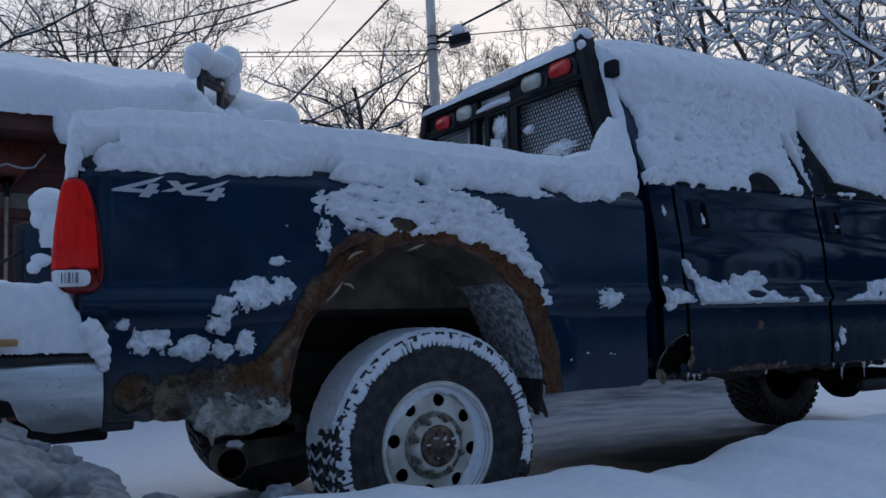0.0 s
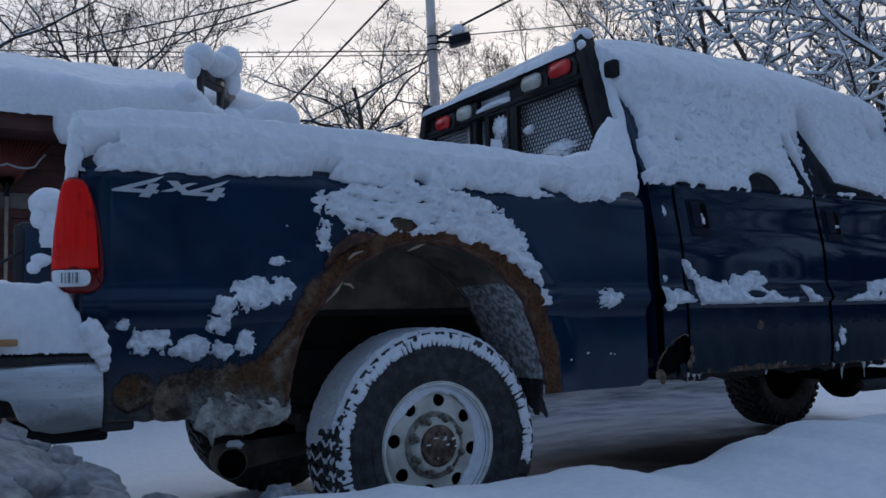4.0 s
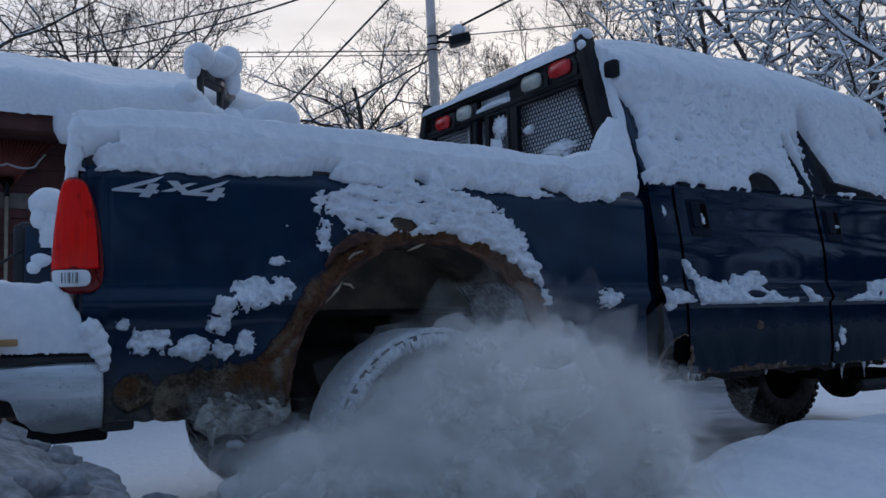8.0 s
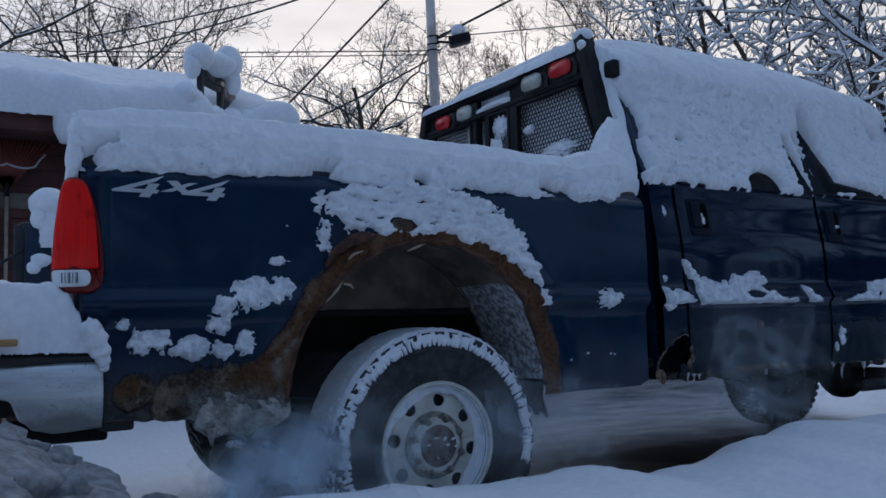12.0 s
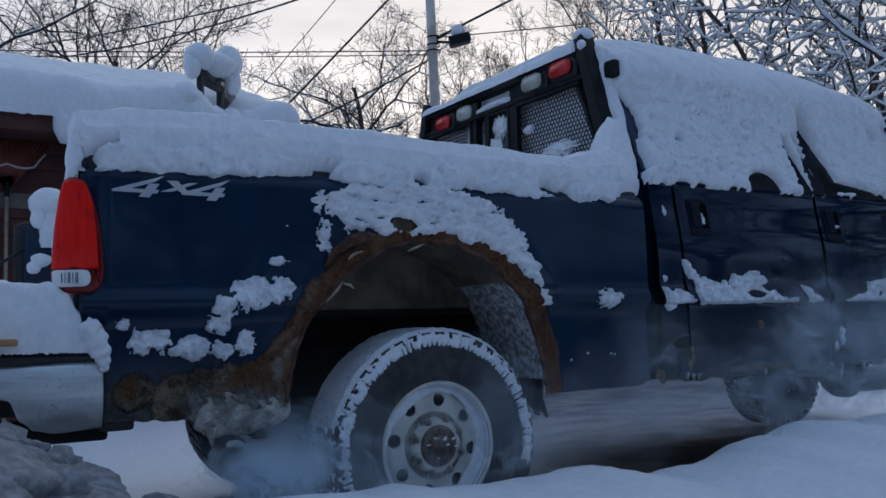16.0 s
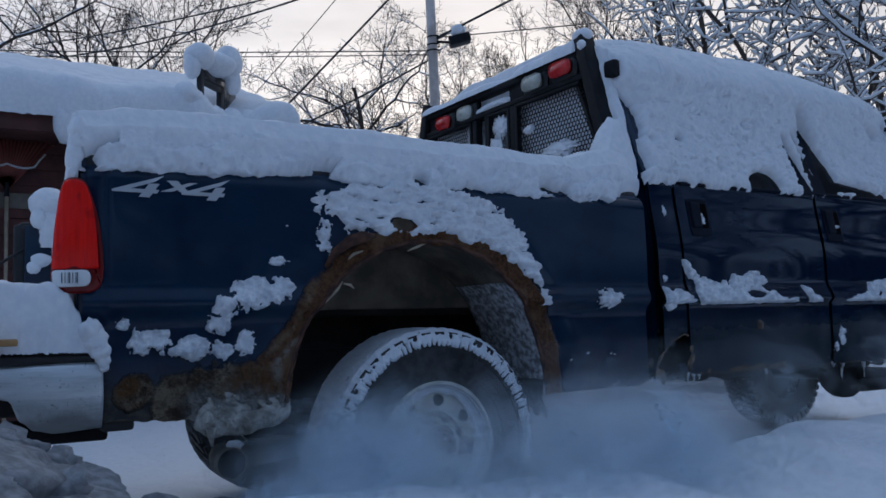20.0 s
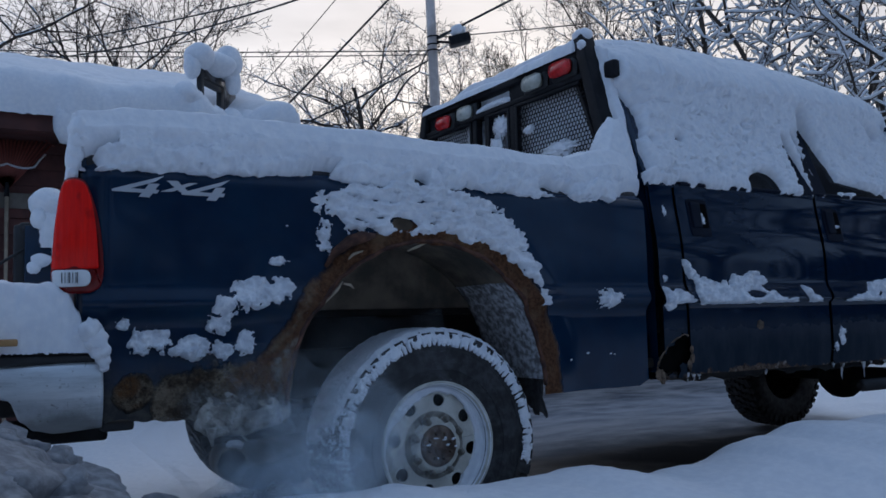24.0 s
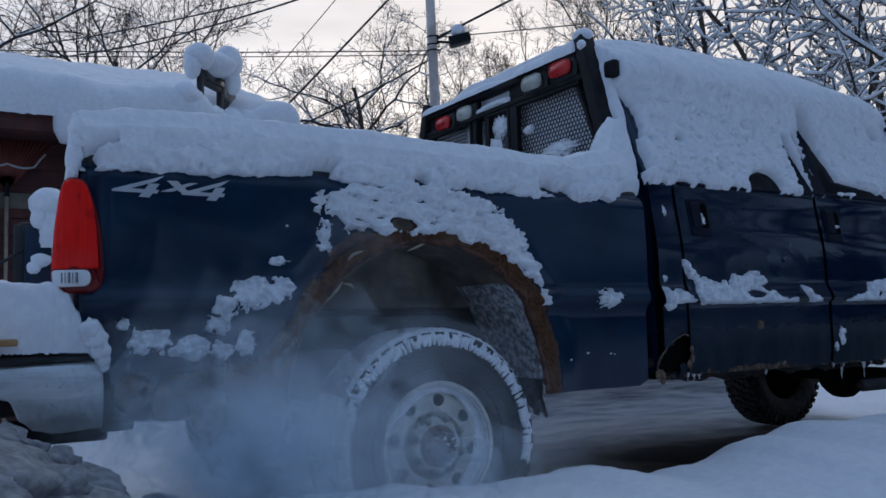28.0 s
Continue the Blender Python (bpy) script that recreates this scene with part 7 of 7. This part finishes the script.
def tree(label, base, height, seed, trunk_r, thin=0.010, snowy=0.6, snow_deep=0.3, top=9, **how):
    t = thing("bare_tree", label, "tree", pose(*base), group="snowy trees round the yard")
    segs = grow((0, 0, 0), height, seed, trunk_r, **how)
    sides = lambda lv: 9 if lv == 0 else 6 if lv < 3 else 4 if lv < 4 else 3
    rad = lambda r: max(r, thin)
    v, f = tubes([s for s in segs if s[4] == 0], sides, rad)
    raw("trunk", v, f, "bark", t)
    v, f = tubes([s for s in segs if s[4] > 0], sides, rad)
    raw("crown", v, f, "bark", t)["kind"] = "stuff"
    rg = random.Random(seed + 1)
    lies = lambda p, q, r, lv: abs((q - p).normalized().z) < 0.88 and rg.random() < snowy and 0 < lv <= top
    v, f = tubes(segs, lambda lv: 5 if lv < 4 else 3, lambda r: max(r * 0.90, thin * 1.1) + thin * 0.8 * snow_deep, 0.80 + 0.25 * min(snow_deep, 1.2), lies, 0.35)
    raw("branch_snow", v, f, "snow", t, "snow lying along the branches")["kind"] = "stuff"
    return t


oak = "bare oak with snow along its crooked branches"


def seen_at(away, across):
    """A spot in the yard, away metres from the watcher, across metres east for each metre north."""
    k = away / math.hypot(across, 1.0)
    return (EYE[0] + k * across, EYE[1] + k, 0)


oaks = [tree(oak, seen_at(32, 0.515), 13.0, 3, 0.22, 0.007, 0.75, 0.6, 3, limbs=9, kids=(6, 4, 4, 3), deep=5, stem=0.74, low=0.45, long=0.42, wide=62, crook=0.15, rise=0.12),
        tree(oak, seen_at(38, 0.66), 14.5, 8, 0.17, 0.007, 0.6, 0.3, 3, limbs=9, kids=(6, 5, 4, 3), deep=5, stem=0.72, low=0.4, long=0.36, wide=48, rise=0.16, crook=0.13),
        tree(oak, seen_at(36, 0.80), 14.0, 21, 0.17, 0.007, 0.6, 0.3, 3, limbs=9, kids=(6, 5, 4, 3), deep=5, stem=0.72, low=0.4, long=0.36, wide=48, rise=0.16, crook=0.13),
        tree(oak, seen_at(27, 0.205), 14.0, 14, 0.19, 0.007, 0.5, 0.3, 3, limbs=9, kids=(6, 4, 4, 2), deep=5, stem=0.62, low=0.5, long=0.42, wide=55, rise=0.13, crook=0.12),
        tree(oak, seen_at(27, 0.0), 14.5, 5, 0.18, 0.007, 0.5, 0.3, 3, limbs=9, kids=(6, 4, 4, 2), deep=5, stem=0.66, low=0.4, long=0.46, wide=66, sag=0.10, crook=0.12)]
copy_thing(oaks[1], Matrix.Translation(seen_at(32, 0.90)) @ pose(0, 0, 0, 0, 0, 80))
near = "near tree whose branches carry thick wet snow"
nears = [tree(near, seen_at(18, 1.129), 12.0, 41, 0.090, 0.006, 0.85, 2.2, 4, limbs=8, kids=(4, 3, 3, 2), deep=5, stem=0.9, low=0.30, long=0.28, wide=62, crook=0.13, lean_to=(0.0, 0.0)),
         tree(near, seen_at(18.5, 1.28), 11.5, 52, 0.090, 0.006, 0.85, 2.2, 4, limbs=8, kids=(4, 3, 3, 2), deep=5, stem=0.9, low=0.30, long=0.28, wide=60, crook=0.13, rise=0.05, lean_to=(-0.40, 0.24)),
         tree(near, seen_at(15, 1.40), 8.5, 63, 0.085, 0.006, 0.85, 3.6, 4, limbs=9, kids=(4, 3, 3, 2), deep=5, stem=0.9, low=0.15, long=0.42, wide=66, crook=0.18, rise=0.03),
         tree(near, seen_at(13.5, 1.70), 7.5, 77, 0.080, 0.006, 0.85, 3.6, 4, limbs=9, kids=(4, 3, 3, 2), deep=5, stem=0.9, low=0.15, long=0.44, wide=66, crook=0.18, rise=0.03)]
copy_thing(nears[2], Matrix.Translation(seen_at(16, 1.74)) @ pose(0, 0, 0, 0, 0, 95))
copy_thing(nears[3], Matrix.Translation(seen_at(17, 1.50)) @ pose(0, 0, 0, 0, 0, 140))
copy_thing(nears[3], Matrix.Translation(seen_at(19, 1.66)) @ pose(0, 0, 0, 0, 0, 220))
plain_oak = tree(oak, (-20, -6, 0), 11.0, 17, 0.26, 0.012, 0.3, 0.3, 3, limbs=10, deep=4, low=0.3, long=0.48)
# an unseen thicket and trees added behind the watcher, to darken what the paint reflects
rg = random.Random(9)
verts, faces = [], []
for k in range(2600):
    x, y = rg.uniform(-34, 34), rg.uniform(-19, -15)
    if k % 2 == 0:
        x, y = rg.uniform(9, 30), 0
        y = -3.2 - 0.62 * (x - 9) + rg.uniform(-2.5, 1.0)
    h, w, lx = rg.uniform(1.2, 3.4) + 0.5 * math.sin(x * 0.4), rg.uniform(0.03, 0.09), rg.uniform(-0.5, 0.5)
    n = len(verts)
    for a in range(3):
        an = a * 2.094
        verts.append((x + w * math.cos(an), y + w * math.sin(an), -0.2))
        verts.append((x + lx + 0.4 * w * math.cos(an), y + 0.4 * w * math.sin(an), h))
    faces += [(n, n + 2, n + 3, n + 1), (n + 2, n + 4, n + 5, n + 3), (n + 4, n, n + 1, n + 5)]
tagged(raw("thicket", verts, faces, "bark"), "unseen dark bare thicket, added to darken the paint's reflections", "thicket", "", "stuff")
for k, (x, y, turn) in enumerate(((-9, -13, 30), (-3, -16, 100), (3, -14, 190), (9, -15, 250), (15, -12, 310), (-15, -10, 60), (6, -22, 20), (-6, -24, 140), (12, -5, 170), (17, -7, 10))):
    copy_thing(plain_oak, pose(x, y, 0, 0, 0, turn))


# ---- exhaust smoke ----
def puff_mesh(name, R, material, seed, shells=8):
    """Nested ragged shells, thinning outwards."""
    bm = bmesh.new()
    body = []
    for k in range(shells):
        r = R * (0.15 + 0.98 * (k + 1) / shells)
        lump(bm, (0.05 * R * math.sin(3.1 * k + seed), 0.05 * R * math.cos(2.3 * k), 0), (r * 1.12, r, r * 0.92), seed + 0.31 * k, 0.75, 2.1, 4 if shells > 6 else 3)
        body += [0.012 + 0.988 * (1 - k / (shells - 0.3)) ** 1.6] * (len(bm.verts) - len(body))
    me = bpy.data.meshes.new(name)
    bm.to_mesh(me)
    bm.free()
    me.attributes.new("body", "FLOAT", "POINT").data.foreach_set("value", body)
    me.materials.append(M[material])
    me.polygons.foreach_set("use_smooth", [True] * len(me.polygons))
    return me


PUFFS = {}
for kind_name in ("dense", "mid", "thin"):
    for size in (0.13, 0.2, 0.3, 0.42):
        for variant in range(2):
            PUFFS[(kind_name, size, variant)] = puff_mesh("smoke_puff", size, "smoke_" + kind_name, 3.7 * variant + 11 * size, 7 if kind_name == "dense" else 5 if kind_name == "mid" else 4)

flights = []


def puff(kind_name, size, birth, path, gone, rg):
    """One rigid puff: it waits under the snow by the tailpipe, wells up at birth and drifts along path(age) until gone."""
    ob = new("smoke_puff", PUFFS[(kind_name, size, rg.randrange(2))])
    words = {"dense": "thick grey exhaust smoke billowing from the tailpipe", "mid": "blue-grey exhaust smoke by the rear wheel", "thin": "thin blue haze of exhaust smoke"}
    tagged(ob, words[kind_name], "smoke", "exhaust smoke", "stuff")
    turn = rg.uniform(0, 360)
    spin = rg.uniform(-50, 50)
    rest = pose(-0.60, -0.02, -0.75 - size, 0, 0, turn)
    rows = [(0.0, rest), (max(0.1, birth - 0.35), rest)]
    n = max(3, int((gone - birth) / 0.4))
    for k in range(n + 1):
        t = birth + (gone - birth) * k / n
        x, y, z = path(t - birth)
        rows.append((t, pose(x, y, z, 0, spin * 0.3 * (t - birth), turn + spin * (t - birth))))
    if gone < CLIP - 0.1:
        # it goes on drifting away up the yard
        rest_s = CLIP - gone
        rows.append((CLIP, pose(x + 1.3 * rest_s, y - (0.25 * rest_s if y < 1 else 0.0), z + 0.12 * rest_s, 0, spin * 0.3 * (gone - birth), turn + spin * (gone - birth))))
    flights.append((ob, rows))


def plan_smoke():
    rg = random.Random(77)
    U = rg.uniform

    def drift(x0, y0, z0, vx, ax, vy, vz, az=0.0, cap=9.0):
        return lambda s: (min(cap, x0 + vx * s + ax * s * s), y0 + vy * s, z0 + vz * s + az * s * s)

    def under(x0, y0, z0, vx, vz):
        """Slips below the truck and away behind it."""
        return lambda s: (x0 + vx * s + 0.05 * s * s + 0.5 * max(0, s - 2.5) ** 2, y0 + 0.05 * s + 0.28 * max(0, s - 0.8) ** 2, z0 + vz * s)

    # first breath
    for b in (4.4, 4.7, 5.0, 5.25, 5.5, 5.75, 6.0):
        puff("mid", 0.13, b, under(U(-0.82, -0.68), U(-0.25, -0.02), U(0.34, 0.43), U(0.10, 0.25), 0.02), b + 6, rg)
    def cloud(count, kinds, sizes, first, span, front, tail, crown, gone_x, floor=0.50):
        """A cloud that wells up at the pipe and spreads between its tail and its front, puff by puff."""
        for k in range(count):
            q = 1 - (k + U(0, 1)) / count
            b = first + span * (1 - q)
            h, y0, ph = U(0, 1) ** 0.8, U(-0.58, -0.18), U(0, 6.28)
            s = rg.choice(sizes if q > 0.45 else sizes[:2] if floor < 0.6 else sizes[:3])

            def path(age, q=q, b=b, h=h, y0=y0, ph=ph, s=s):
                t = b + age
                x = lerp_table(tail, t) * (1 - q) + lerp_table(front, t) * q
                late = smooth(first + 2.3, first + 3.2, t)
                top = lerp_table(crown, t) * (late + (1 - late) * (floor + (1 - floor) * smooth(0.2, 0.65, q) - 0.15 * smooth(0.7, 1.0, q))) - 0.5 * (s - 0.2)
                z = 0.30 + (top - 0.30) * h + 0.02 * math.sin(2 * t + ph)
                w = smooth(0.0, 0.55, age)
                return (-0.68 + (x + 0.68) * w, -0.25 + (y0 + 0.25) * w, 0.33 + (z - 0.33) * w)

            last = 1.0
            while path(last)[0] < gone_x:
                last += 0.1
            puff(kinds(q, s), s, b, path, b + last, rg)

    # the big grey cloud, first low over the snow, then billowing up along the doors
    cloud(84, lambda q, s: "dense" if q > 0.10 else "mid", (0.13, 0.2, 0.2, 0.3), 6.30, 2.2,
          [(6.3, -0.62), (6.5, -0.60), (7.0, -0.48), (7.5, -0.20), (8.0, 0.26), (8.5, 1.15), (9.0, 2.2), (9.5, 3.2), (10.0, 4.5), (10.6, 6.5)],
          [(6.3, -0.70), (7.5, -0.66), (8.4, -0.62), (8.7, -0.42), (9.0, -0.02), (9.5, 0.45), (10.0, 1.05), (10.3, 2.2), (10.6, 3.8), (11.0, 6.0)],
          [(6.3, 0.34), (6.5, 0.34), (7.0, 0.38), (7.5, 0.52), (8.0, 0.59), (8.5, 0.80), (9.0, 1.06), (9.5, 1.14), (10.0, 1.30), (11.0, 1.3)], 4.2)
    # what trails after it
    for k in range(7):
        b = 8.35 + 0.13 * k
        puff("thin", rg.choice((0.2, 0.3)), b, drift(U(-0.82, -0.66), U(-0.4, -0.05), U(0.28, 0.40), U(0.35, 0.7), 0.22, -0.05, U(0.0, 0.14), cap=7), b + 4.4, rg)
    # small blue puffs at the pipe, pulse after pulse
    for k in range(32):
        b = 9.1 + 0.27 * k
        puff("mid", 0.13, b, under(U(-0.84, -0.70), U(-0.22, 0.02), U(0.36, 0.44), U(0.06, 0.18), U(0.0, 0.06)), b + 6, rg)
        if k % 3 == 0:
            puff("thin", rg.choice((0.2, 0.3)), b, drift(U(-0.75, -0.55), U(-0.2, 0.05), U(0.34, 0.42), U(0.3, 0.55), 0.12, 0.0, U(0.0, 0.10), cap=7), b + 5.5, rg)
    # a blue haze blows along the doors
    for k in range(9):
        b = 13.1 + 0.16 * k
        puff("thin", rg.choice((0.2, 0.3, 0.3)), b, drift(U(-0.6, -0.3), U(-0.35, -0.15), U(0.36, 0.5), U(0.75, 1.1), 0.10, 0.0, U(0.06, 0.30), cap=7), b + 4.0, rg)
    # a second, paler surge
    for k in range(14):
        b = 17.3 + 0.16 * k
        puff("mid", rg.choice((0.13, 0.2)), b, under(U(-0.82, -0.62), U(-0.3, -0.05), U(0.32, 0.42), U(0.12, 0.36), U(0.0, 0.05)), b + 6, rg)
    cloud(44, lambda q, s: "mid" if s < 0.15 or (s < 0.25 and 0.3 < q < 0.5) else "thin", (0.13, 0.2, 0.3, 0.3), 18.7, 2.0,
          [(18.7, -0.50), (19.3, -0.10), (19.7, 0.40), (20.0, 0.85), (20.5, 1.6), (21.0, 2.2), (21.5, 2.8), (22.5, 4.5), (23.2, 6.5)],
          [(18.7, -0.76), (20.9, -0.66), (21.4, -0.45), (21.9, 0.1), (22.4, 1.6), (22.9, 3.2), (23.3, 5.0), (23.6, 6.5)],
          [(18.7, 0.36), (19.5, 0.40), (20.0, 0.50), (20.5, 0.66), (21.0, 0.84), (21.5, 1.0), (23.0, 1.15)], 4.2, 0.72)
    # a veil stays over the wheel for a while
    for k in range(3):
        b = 22.6 + 0.3 * k
        puff("thin", 0.3 if k % 2 else 0.2, b, drift(U(-0.75, -0.55), U(-0.35, -0.15), U(0.30, 0.42), U(0.0, 0.15), 0.05, 0.0, U(0.04, 0.22), cap=7), b + 3.5, rg)
    # the last of it hangs back towards the bumper
    for k in range(6):
        b = 22.3 + 5.0 * k / 6
        puff("mid" if k % 4 == 1 else "thin", rg.choice((0.13, 0.2)) if k % 4 == 1 else rg.choice((0.2, 0.3, 0.3)), b, drift(U(-0.80, -0.60), U(-0.25, 0.0), U(0.30, 0.42), U(-0.11, 0.06), -0.01, -0.04, U(0.0, 0.08), cap=6), CLIP, rg)
    # and thickens into a veil over the rear wheel at the end
    for k in range(5):
        b = 26.5 + 0.18 * k
        puff("thin", rg.choice((0.3, 0.42)), b, drift(U(-0.9, -0.45), U(-0.45, -0.15), U(0.28, 0.38), U(-0.25, 0.35), 0.03, -0.03, U(0.02, 0.26), cap=6), CLIP, rg)


plan_smoke()


def motions():
    for ob, rows in flights:
        walk(ob, rows)


motions()
